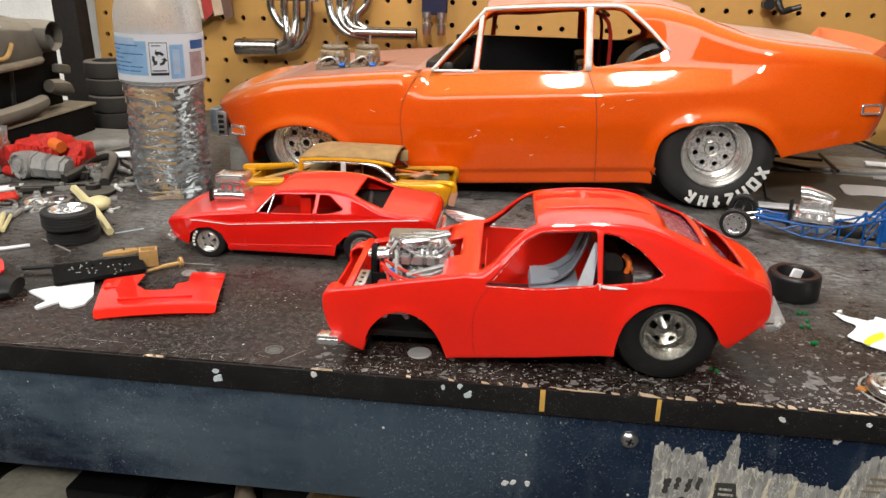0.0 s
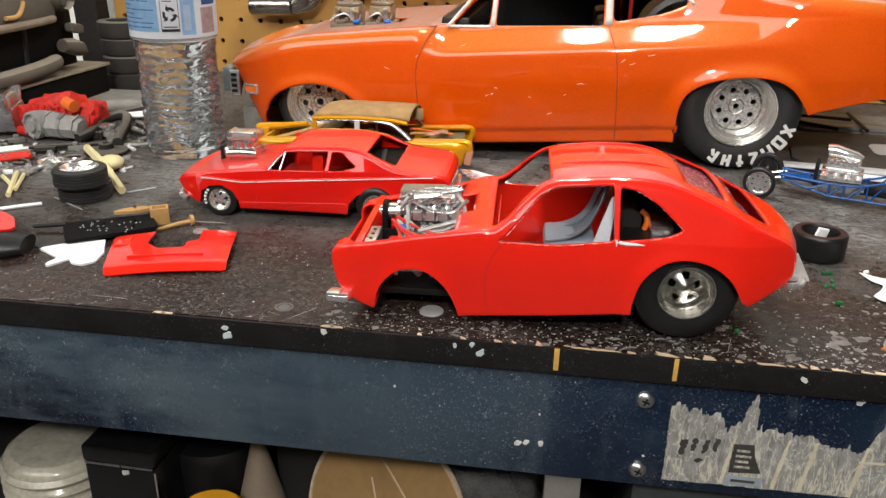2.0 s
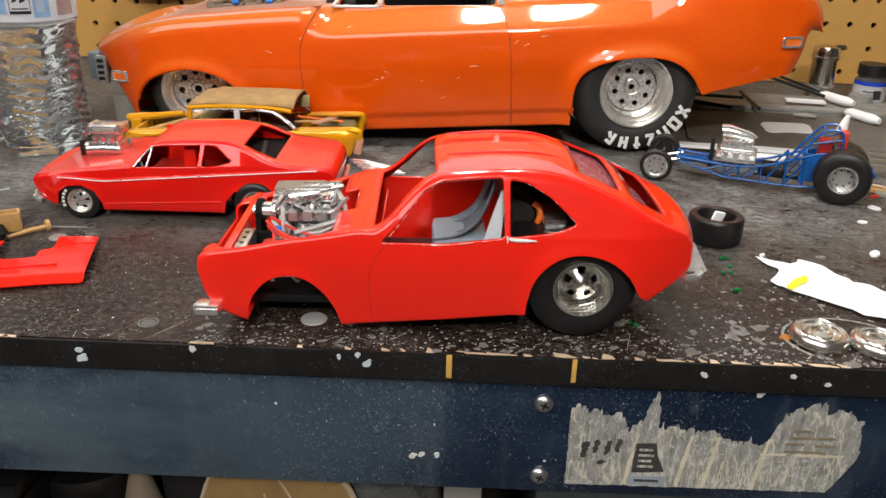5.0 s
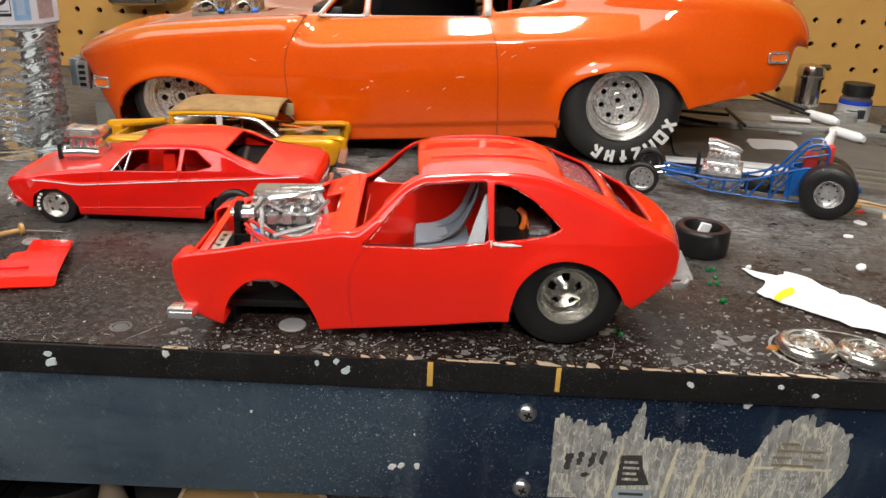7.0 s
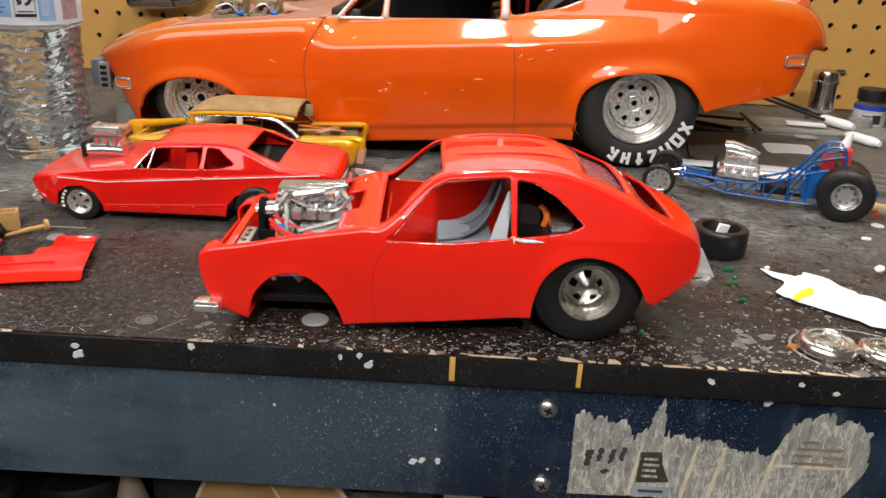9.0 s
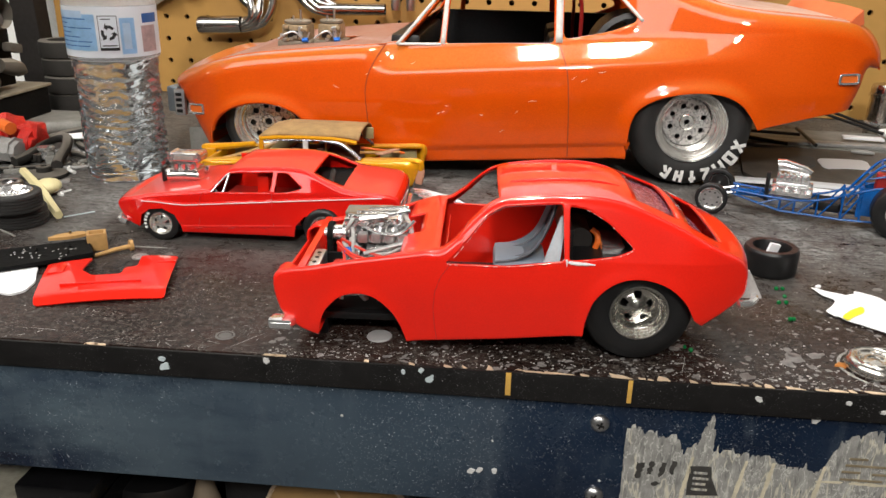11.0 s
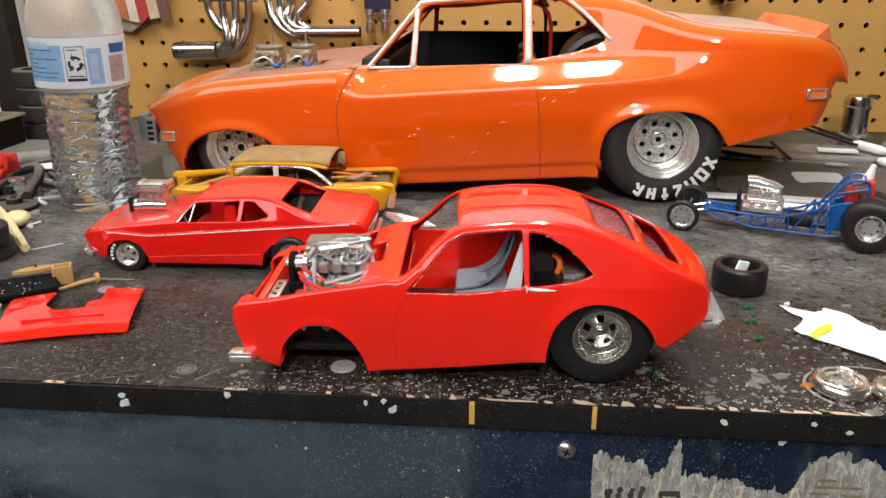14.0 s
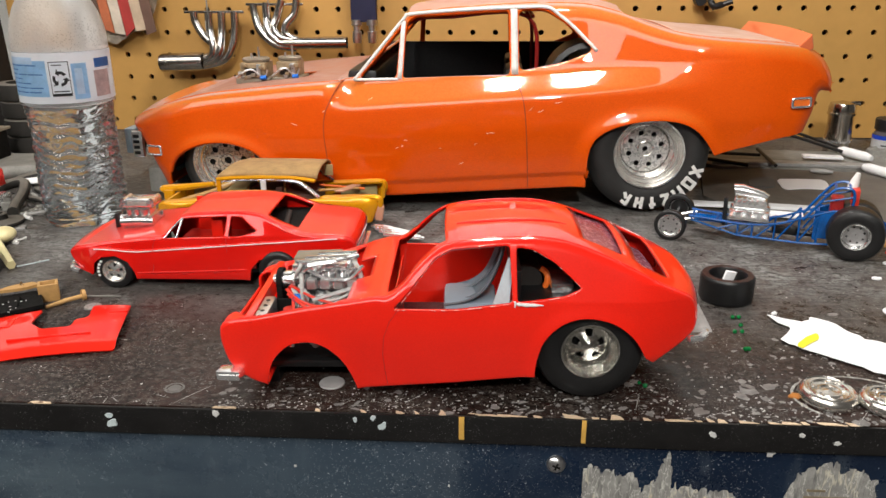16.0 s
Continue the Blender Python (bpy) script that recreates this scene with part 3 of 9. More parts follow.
def pegboard():
    """Hardboard with a grid of round holes that go through it."""
    verts, faces = [], []
    n, r, th = 12, 0.0031, 0.005
    c0, c1, r0, r1 = -5, 46, -3, 13

    def vid(p):
        verts.append(p)
        return len(verts) - 1

    for i in range(c0, c1):
        for j in range(r0, r1):
            cx, cz, h = HX + i * PITCH, HZ + j * PITCH, PITCH / 2
            ring, back, rim = [], [], []
            for k in range(n):
                a = 2 * math.pi * (k + 0.5) / n
                x, z = math.cos(a), math.sin(a)
                ring.append(vid((cx + r * x, PEG_Y, cz + r * z)))
                back.append(vid((cx + r * x, PEG_Y + th, cz + r * z)))
                s = h / max(abs(x), abs(z))
                rim.append(vid((cx + x * s, PEG_Y, cz + z * s)))
            corners = {}
            for k, (sx, sz) in {1: (1, 1), 4: (-1, 1), 7: (-1, -1), 10: (1, -1)}.items():
                corners[k] = vid((cx + sx * h, PEG_Y, cz + sz * h))
            for k in range(n):
                q = (k + 1) % n
                faces.append((ring[k], ring[q], rim[q], rim[k]))
                faces.append((ring[q], ring[k], back[k], back[q]))
                if k in corners:
                    faces.append((rim[k], rim[q], corners[k]))
    me = bpy.data.meshes.new("pegboard")
    me.from_pydata(verts, [], faces)
    me.materials.append(PEG)
    ob = new("wall_pegboard", me)
    tagged(ob, "tan hardboard pegboard with rows of round holes", "pegboard", "", "structure")
    x0, x1, z0, z1 = HX + (c0 - 0.5) * PITCH, HX + (c1 - 0.5) * PITCH, HZ + (r0 - 0.5) * PITCH, HZ + (r1 - 0.5) * PITCH
    # dark board added so that the holes look shaded inside
    slab("wall_hole_shade", ROOM, "dark board added behind the pegboard to shade its holes", PEGDARK, x0, x1, PEG_Y + 0.018, PEG_Y + 0.024, z0, z1)
    return x0, x1, z0, z1


PEG_X0, PEG_X1, PEG_Z0, PEG_Z1 = pegboard()

BENCH_POSE = pose(0, 0, 0, 0, 0, BENCH_TURN)
slab("bench_top", BENCH_POSE, "dark worn laminate bench top, dusty and paint-spattered", BENCH, -1.3, 1.3, 0.0008, 0.66, -0.0128, 0.0, 0.0004)
slab("bench_edge", BENCH_POSE, "black edging strip of the bench, chipped", EDGE, -1.3, 1.3, -0.0008, 0.0006, -0.0138, -0.0006, 0.0003)
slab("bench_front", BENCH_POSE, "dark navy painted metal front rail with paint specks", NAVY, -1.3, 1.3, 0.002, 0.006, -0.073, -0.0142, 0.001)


def smooth_step(x, a, b):
    t = np.clip((x - a) / (b - a), 0, 1)
    return t * t * (3 - 2 * t)


def shoulder(gap, r):
    q = np.clip((r - gap) / r, 0, 0.98)
    return r * (1 - np.sqrt(1 - q * q))


def cyl(bm, p, q, r, n=16, r2=None):
    return tube(bm, [p, q], [r, r if r2 is None else r2], n)


# ---- bottle ----


def wheel(parent, centre, r, w, rim_r, style, name="wheel", tyre_mat=None, n=48, dish=0.35, rim_mat=None, face=0.81, face_mat=None):
    """A wheel whose outer face looks to -y: tyre and rim with the openings of its style. Returns the wheel part."""
    tyre_mat, rim_mat = tyre_mat or RUBBER, rim_mat or CHROME
    wh = part(name, tyre(bmesh.new(), r, w, rim_r, n), tyre_mat, parent)
    wh.location = centre
    wh.name = name
    bm = bmesh.new()
    lip = rim_r * 1.02
    d = dish * w
    lathe(bm, [(lip, 0.03 * w), (lip, -0.012 * w), (lip * 0.955, -0.012 * w), (lip * 0.93, 0.03 * w), (lip * 0.91, 0.02 * w), (lip * 0.89, 0.05 * w), (lip * 0.87, 0.045 * w), (lip * 0.855, 0.085 * w), (lip * (0.46 + 0.5 * face), d * 0.38), (lip * (0.455 + 0.5 * face), d * 0.34), (lip * (0.45 + 0.5 * face), d * 0.45), (lip * (0.42 + 0.5 * face), d * 0.47), (lip * (face + 0.05), d * 0.85), (lip * (face - 0.01), d)], 40, None, "Y")
    if style == "holes":
        holes = [ring_pts(rim_r * 0.082, 12, rim_r * 0.74 * face * math.cos(a), rim_r * 0.74 * face * math.sin(a)) for a in np.arange(8) * math.pi / 4 + 0.3] + [ring_pts(rim_r * 0.085, 10)]
    elif style == "big_holes":
        holes = [ring_pts(rim_r * 0.10, 12, rim_r * 0.72 * face * math.cos(a), rim_r * 0.72 * face * math.sin(a)) for a in np.arange(8) * math.pi / 4 + 0.1] + [ring_pts(rim_r * 0.12, 12)]
    elif style == "slots":
        holes = []
        for a in np.arange(5) * 2 * math.pi / 5 + math.pi / 2:
            u, t = np.array([math.cos(a), math.sin(a)]), np.array([-math.sin(a), math.cos(a)])
            holes.append(rounded([u * rim_r * 0.46 * face - t * rim_r * 0.09, u * rim_r * 0.46 * face + t * rim_r * 0.09, u * rim_r * 0.84 * face + t * rim_r * 0.15, u * rim_r * 0.84 * face - t * rim_r * 0.15], 2))
    else:
        holes = []
        for a in np.arange(5) * 2 * math.pi / 5 + 0.2:
            u, t = np.array([math.cos(a), math.sin(a)]), np.array([-math.sin(a), math.cos(a)])
            holes.append(rounded([u * rim_r * 0.36 - t * rim_r * 0.05, u * rim_r * 0.36 + t * rim_r * 0.05, u * rim_r * 0.66 + t * rim_r * 0.15, u * rim_r * 0.66 - t * rim_r * 0.15], 2))
    m = Matrix(((1, 0, 0, 0), (0, 0, 1, d), (0, 1, 0, 0), (0, 0, 0, 1)))
    cone = (lambda v: -0.17 * w * np.clip(1 - np.hypot(v[:, 0], v[:, 1]) / (rim_r * 0.72), 0, 1) ** 0.7) if not style.endswith("holes") else (lambda v: -0.02 * w * np.clip((rim_r * 0.72 - np.hypot(v[:, 0], v[:, 1])) / (rim_r * 0.06), 0, 1))
    rim = part("rim", bm, rim_mat, wh, "")
    bm = plate(bmesh.new(), ring_pts(lip * face, 40), holes, rim_r * 0.04, 0.03 * w, m, cone)
    part("rim_face", bm, face_mat or BRUSHED, wh, "")
    b2 = bmesh.new()
    lathe(b2, [(rim_r * (face - 0.02), d + 0.10 * w), (0.0, d + 0.12 * w)], 24, None, "Y")
    part("brake_drum", b2, BLACK, wh)
    if style.endswith("holes") and r > 0.03:
        b3 = bmesh.new()
        lathe(b3, [(rim_r * 0.27, d + 0.004 * w), (rim_r * 0.26, d - 0.045 * w), (rim_r * 0.20, d - 0.055 * w), (rim_r * 0.19, d - 0.035 * w), (rim_r * 0.12, d - 0.035 * w), (rim_r * 0.10, d + 0.004 * w)], 28, None, "Y")
        part("hub_ring", b3, DULLCHROME, wh)
        for a in np.arange(8) * math.pi / 4 + (0.3 if style == "holes" else 0.1) + math.pi / 8:
            ux, uz = math.cos(a), math.sin(a)
            part("face_rib", tube(bmesh.new(), [(rim_r * 0.25 * ux, d - 0.03 * w, rim_r * 0.25 * uz), (rim_r * face * 0.92 * ux, d - 0.012 * w, rim_r * face * 0.92 * uz)], [rim_r * 0.045, rim_r * 0.025], 8), face_mat or BRUSHED, wh)
    if not style.endswith("holes"):
        b3 = bmesh.new()
        lathe(b3, [(rim_r * 0.24, d - 0.06 * w), (rim_r * 0.22, d - 0.14 * w), (rim_r * 0.12, d - 0.18 * w), (0, d - 0.19 * w)], 16, None, "Y")
        part("hub_cap", b3, rim_mat, wh)
        if style == "slots":
            for a in np.arange(5) * 2 * math.pi / 5 + math.pi * 0.7:
                ux, uz = math.cos(a), math.sin(a)
                part("spoke_rib", tube(bmesh.new(), [(rim_r * 0.20 * ux, d - 0.13 * w, rim_r * 0.20 * uz), (rim_r * 0.42 * ux, d - 0.075 * w, rim_r * 0.42 * uz), (rim_r * 0.62 * ux, d - 0.012 * w, rim_r * 0.62 * uz)], [rim_r * 0.085, rim_r * 0.075, rim_r * 0.05], 8), rim_mat, wh)
                part("wheel_nut", cyl(bmesh.new(), (rim_r * 0.33 * math.cos(a + 0.63), d - 0.05 * w, rim_r * 0.33 * math.sin(a + 0.63)), (rim_r * 0.33 * math.cos(a + 0.63), d - 0.15 * w, rim_r * 0.33 * math.sin(a + 0.63)), rim_r * 0.055, 8), rim_mat, wh)
    return wh


# ---- the large orange car ----


def orange_car():
    car = thing("model_car", pose(0, 0.3, 0, 0, 0, 1), "large pearl orange model muscle car, dusty on hood and trunk", "model car")
    top = [(-261, 16), (-272, 36), (-282, 54), (-290, 63), (-288, 69.5), (-272, 77), (-252, 84.5), (-224, 91), (-190, 95), (-150, 99), (-112, 102), (-103, 104.5), (-88, 120), (-66, 146.5), (-58, 151), (-20, 154.8), (18, 157), (46, 157.6), (75, 156.4), (100, 150.6), (119, 143.6), (140, 137.4), (165, 133.8), (196, 131.5), (222, 129.2), (237, 126), (248, 118), (255, 107), (256.5, 98), (255, 94.8), (247, 94.2), (243.5, 80), (239, 66)]
    front_arch = curve_pts([(-168.5, 22), (-171, 33), (-176, 42), (-186, 49.5), (-199, 54), (-213, 55.2), (-227, 53), (-240, 47.7), (-249.5, 39.5), (-253.5, 30.6), (-255.2, 20)], 3).tolist()
    rear_arch = curve_pts([(171, 48.7), (166, 56.6), (158, 66), (147, 72.3), (133, 74.8), (117, 74.2), (103, 71.5), (92, 67.5), (82, 60.5), (77.4, 50), (76.4, 38), (76, 22)], 3).tolist()
    under = [(239, 66), (212, 60)] + rear_arch + [(20, 18.5), (-74, 12.6), (-168, 8)] + front_arch
    win = chamfer([(-66.5, 103.2), (-64, 144.5), (-58, 148.3), (14.5, 152.6), (16.5, 106.2)], 1.5)
    vent = chamfer([(-102.5, 102.3), (-68.5, 141.5), (-71.5, 103.2)], 1.5)
    quarter = chamfer([(22, 153), (43, 153.4), (61, 141), (80, 124), (60, 115.8), (23.5, 108.6)], 3)

    def inset(x, z, gap):
        d = 20 * np.clip((-235 - x) / 55, 0, 1) ** 2 + 9 * np.clip((x - 190) / 66, 0, 1) ** 2
        belt = 97.5 + 0.07 * (x + 104)
        d = d + 0.32 * np.clip(z - belt, 0, 60) * smooth_step(x, -125, -80) * (1 - 0.72 * smooth_step(x, 80, 200))
        mid = 66 + 0.045 * x
        d = d + 4.0 * (np.clip(mid - z, 0, 70) / 60) ** 1.3 + 3.5 * (np.clip(z - mid, 0, 45) / 40) ** 1.5
        d = d + 2.0 * smooth_step(17 + 0.066 * (x + 74) + 8 - z, 0, 3) * (1 - smooth_step(x, 74, 80))
        u = np.clip(z - belt + 19, 0, 19)
        d = d + 0.92 * np.where(u < 7, u * u / 14, u - 3.5) * smooth_step(x, -130, -100) * (1 - smooth_step(x, 70, 180))
        return d + shoulder(gap, 12) * 0.8

    def crown(x, z):
        return np.where(x < -270, 6, 0) + np.where((x > -110) & (z > 150), 5, 0) + np.where(z > 60, -3.5, 0) * smooth_step(x, -268, -235) * (1 - smooth_step(x, -135, -108)) + 3 * np.exp(-((x - 250) / 12) ** 2)

    cuts = [(-88, -66, 100, 170, 0.12, 0.88), (84, 112, 138, 170, 0.30, 0.70), (-217, -160, 88, 120, 0.38, 0.60), (-290, -282, 35, 69, 0.08, 0.92)]
    bm = car_shell(top, under, [win, vent, quarter], 222, inset, crown, cuts, 2.0, 12, 24, [(front_arch, 6, 2.4), (rear_arch, 7, 3.4)])
    shell_part("body", bm, ORANGE, car, 0.0022)
    # hood and trunk lid, thick with dust
    def lid(name, x0, x1, y0, y1, lift, bow, hole, material, label):
        line = curve_pts(top, 7)
        line = line[(line[:, 0] > x0 - 12) & (line[:, 0] < x1 + 12) & (line[:, 1] > 70)]
        order = line[:, 0].argsort()
        xs, ss = np.linspace(x0, x1, 31), np.linspace(0, 1, 25)
        zs = np.interp(xs, line[order, 0], line[order, 1])
        b = bmesh.new()
        rows = [[b.verts.new((x * 0.001, (y0 + (y1 - y0) * q) * 0.001, (z + lift + bow * (1 - abs(2 * q - 1) ** 2)) * 0.001)) for q in ss] for x, z in zip(xs, zs)]
        for i in range(30):
            for j in range(24):
                if hole and hole[0] < (xs[i] + xs[i + 1]) / 2 < hole[1] and hole[2] < y0 + (y1 - y0) * (ss[j] + ss[j + 1]) / 2 < hole[3]:
                    continue
                b.faces.new((rows[i][j], rows[i + 1][j], rows[i + 1][j + 1], rows[i][j + 1]))
        bmesh.ops.recalc_face_normals(b, faces=b.faces)
        if sum(f.normal.z for f in b.faces) < 0:
            bmesh.ops.reverse_faces(b, faces=b.faces)
        shell_part(name, b, material, car, 0.0009, label)

    lid("hood", -258, -113, 15, 207, 0.3, -2.6, (-221, -157, 76, 118), HOODDUST, "orange hood under pinkish brown dust")
    lid("trunk_lid", 140, 223, 24, 198, 0.2, 1.0, None, TRUNKDUST, "orange trunk lid under pale grey dust")
    # bright window trim
    def strip(name, pts, wide):
        line = curve_pts(pts, 6) if len(pts) > 2 else np.array([np.array(pts[0]) + (np.array(pts[1]) - np.array(pts[0])) * q / 8 for q in range(9)])
        t = np.gradient(line, axis=0)
        nrm = np.stack([-t[:, 1], t[:, 0]], 1) / (np.linalg.norm(t, axis=1)[:, None] + 1e-9)
        a, c = line - nrm * wide / 2, line + nrm * wide / 2
        b = bmesh.new()
        rows = []
        for p, q in zip(a, c):
            row = []
            for x, z in (p, (p + q) / 2, q):
                y = float(inset(np.array([x]), np.array([z]), np.array([30.0]))[0]) - 0.8
                row.append(b.verts.new((x * 0.001, y * 0.001, z * 0.001)))
            rows.append(row)
        for p, q in zip(rows, rows[1:]):
            for j in range(2):
                b.faces.new((p[j], q[j], q[j + 1], p[j + 1]))
        shell_part(name, b, TRIMGLINT, car, 0.0010, "bright white painted window trim")

    strip("roof_trim", [(-104.5, 101.5), (-90, 118.6), (-67, 146), (-60, 150.2), (-20, 153.2), (16, 154.7), (43, 155), (53, 149.5), (65, 140), (82, 123.5)], 2.3)
    strip("vent_post", [(-66.3, 145.2), (-69, 102.8)], 3.4)
    strip("door_post", [(18.6, 154.5), (20.3, 106.5)], 5.2)
    strip("vent_sill", [(-103, 101.8), (-70, 102.6)], 1.8)
    for cx, r, w, rr, y, z, mat in ((-213, 35.5, 30, 25.5, 14, 35.5, RUBBER), (124, 48, 76, 26.5, 5, 48, RUBBER)):
        wheel(car, (cx * 0.001, y * 0.001, z * 0.001), r * 0.001, w * 0.001, rr * 0.001, "holes" if cx > 0 else "big_holes", tyre_mat=WORNRUBBER, rim_mat=RIMCHROME, dish=0.34 if cx < 0 else 0.30, face=0.72 if cx < 0 else 0.66)
        far = wheel(car, (cx * 0.001, (222 - y) * 0.001, z * 0.001), r * 0.001, w * 0.001, rr * 0.001, "holes", rim_mat=POLISHED, dish=0.40 if cx < 0 else 0.27)
        far.rotation_euler = (0, 0, math.pi)
    # cabin: tub, dashboard, cage
    for nm, c in (("cabin_floor", (-0.16, 0.068, 0.016, 0.206, 0.022, 0.034)), ("inner_side", (-0.105, 0.10, 0.194, 0.199, 0.03, 0.116)), ("inner_side", (-0.105, 0.07, 0.018, 0.022, 0.03, 0.098)), ("firewall", (-0.135, -0.128, 0.02, 0.2, 0.03, 0.088)), ("rear_bulkhead", (0.075, 0.08, 0.02, 0.2, 0.03, 0.115))):
        part(nm, box(bmesh.new(), *c, 0.001), CLOTH, car, "matt black interior panel")
    b = box(bmesh.new(), -0.112, -0.088, 0.03, 0.19, 0.088, 0.108, 0.004)
    part("dashboard", b, BLACK, car)
    for y in (0.045, 0.13):
        b = box(bmesh.new(), -0.045, 0.02, y, y + 0.05, 0.034, 0.052, 0.006)
        box(b, 0.012, 0.028, y, y + 0.05, 0.045, 0.108, 0.006)
        part("seat", b, BLACK, car)
    for y in (0.05, 0.172):
        tubes = tube(bmesh.new(), curve_pts([(-0.115, y, 0.05), (-0.1, y, 0.1), (-0.066, y, 0.141), (-0.03, y, 0.147), (0.03, y, 0.147), (0.038, y, 0.10), (0.038, y, 0.04)], 5), 0.0016, 8)
        part("roll_cage", tubes, DARKRED, car, "dark red roll cage tube")
    part("cross_bar", tube(bmesh.new(), [(0.034, 0.05, 0.147), (0.034, 0.172, 0.147)], 0.0016, 8), DARKRED, car)
    part("inner_wheel_house", lathe(bmesh.new(), [(0.030, 0.0), (0.034, 0.002), (0.034, 0.05)], 24, Matrix.Translation((0.078, 0.03, 0.095)), "Y"), BLACK, car)
    return car, inset


ORANGE_CAR, ORANGE_CAR_SIDE = orange_car()

# ---- the red fastback with its open engine bay ----


def red_fastback():
    car = thing("model_car", pose(0, 0.0082, 0, 0, 0, 4), "glossy red fastback drag model, hood off, bare front arches", "model car")
    top = [(-86, 8), (-95, 11.7), (-102, 18), (-105, 26.5), (-105.6, 33.5), (-104, 37.5), (-98, 40), (-86, 42.3), (-70, 45.5), (-54, 48), (-38, 50.5), (-29, 52), (-13, 67), (-4, 71.5), (8, 73), (21, 73.8), (36, 73.5), (50, 70.8), (70, 63.0), (87, 54.8), (97.5, 49.8), (101.8, 44.5), (102.5, 36), (99, 30.5), (84, 20)]
    front_arch = [(-45.9, 7.4), (-48.6, 15.3), (-52.7, 22.4), (-59.4, 28.6), (-67, 30.8), (-75.3, 28.9), (-82, 22), (-84.8, 15)]
    rear_arch = curve_pts([(79.5, 23.5), (74, 32.8), (65, 39.8), (53.1, 42.3), (43, 39.4), (35.4, 31.4), (32.4, 20.8), (32, 13.9)], 4).tolist()
    front_arch = curve_pts(front_arch, 4).tolist()
    under = [(84, 20)] + rear_arch + [(-3, 10.4)] + front_arch
    win = chamfer([(-29.5, 45.9), (-20.4, 55.6), (-11.6, 66.0), (-4.6, 69.8), (20.5, 71.5), (21.8, 48.8), (-2.7, 45.8)], 0.9)
    quarter = chamfer([(23.4, 70.8), (31, 69.6), (40.3, 64.3), (51.2, 54.6), (44, 51.6), (23.8, 49)], 0.9)

    def inset(x, z, gap):
        d = 3 * np.clip((-84 - x) / 22, 0, 1) ** 2 + 8 * np.clip((x - 72) / 31, 0, 1) ** 2
        d = d + 0.42 * np.clip(z - 49, 0, 40) * smooth_step(x, -45, -20) * (1 - 0.35 * smooth_step(x, 60, 95))
        d = d + 1.8 * (np.clip(33 - z, 0, 30) / 24) ** 1.4 + 1.0 * (np.clip(z - 36, 0, 13) / 13) ** 1.5
        return d + np.where(z > 56, 0.8 * shoulder(gap, 3.6), shoulder(gap, 1.8))

    def crown(x, z):
        return -0.6 * (x < -36) - 6.5 * smooth_step(x, -101, -96) * (1 - smooth_step(x, -58, -50)) * (z > 36) + np.where(z > 60, 3.0, np.where(x > 40, 1.5, 0.6)) + 4 * np.exp(-((x - 103) / 6) ** 2)

    cuts = [(-34, -7, 50.8, 80, 0.055, 0.945), (-112, -98, 29.5, 60, 0.12, 0.88), (-104, -92, 38, 60, 0.12, 0.88), (-92.5, -49, 38, 60, 0.04, 0.96), (-49, -41, 38, 60, 0.34, 0.66), (52, 71, 52, 75, 0.12, 0.88), (76, 90, 45, 60, 0.14, 0.90)]
    bm = car_shell(top, under, [win, quarter], 88, inset, crown, cuts, 0.8, 1.5, 48, [(rear_arch, 4, 1.2), (front_arch, 3, 0.7)], 44.5)
    # the loose shell sags at its far front corner
    for v in bm.verts:
        v.co.z -= 0.0052 * float(smooth_step(-v.co.x, 0.032, 0.070)) * min(max((v.co.y - 0.012) / 0.076, 0), 1) * min(v.co.z / 0.04, 1)
    shell_part("body", bm, RED, car, 0.0012)
    for y, rot in ((0.0045, 0), (0.0835, math.pi)):
        wh = wheel(car, (0.0565, y, 0.0243), 0.0245, 0.030, 0.0126, "slots", dish=0.34, rim_mat=SHOWCHROME, face=0.66, face_mat=SHOWCHROME)
        wh.rotation_euler = (0, 0, rot)
    b = box(bmesh.new(), -0.092, 0.066, 0.016, 0.072, 0.010, 0.0135, 0.0008)
    for y in (0.022, 0.066):
        box(b, -0.09, -0.03, y - 0.002, y + 0.002, 0.0135, 0.022, 0.0006)
    box(b, -0.03, 0.03, 0.012, 0.076, 0.0135, 0.017, 0.0006)
    box(b, -0.032, -0.0305, 0.012, 0.076, 0.012, 0.028, 0.0004)
    box(b, -0.09, -0.085, 0.02, 0.068, 0.0, 0.012, 0.0006)
    part("chassis", b, BLACK, car, "black chassis plate")
    return car


FASTBACK = red_fastback()

# ---- the small red coupe ----


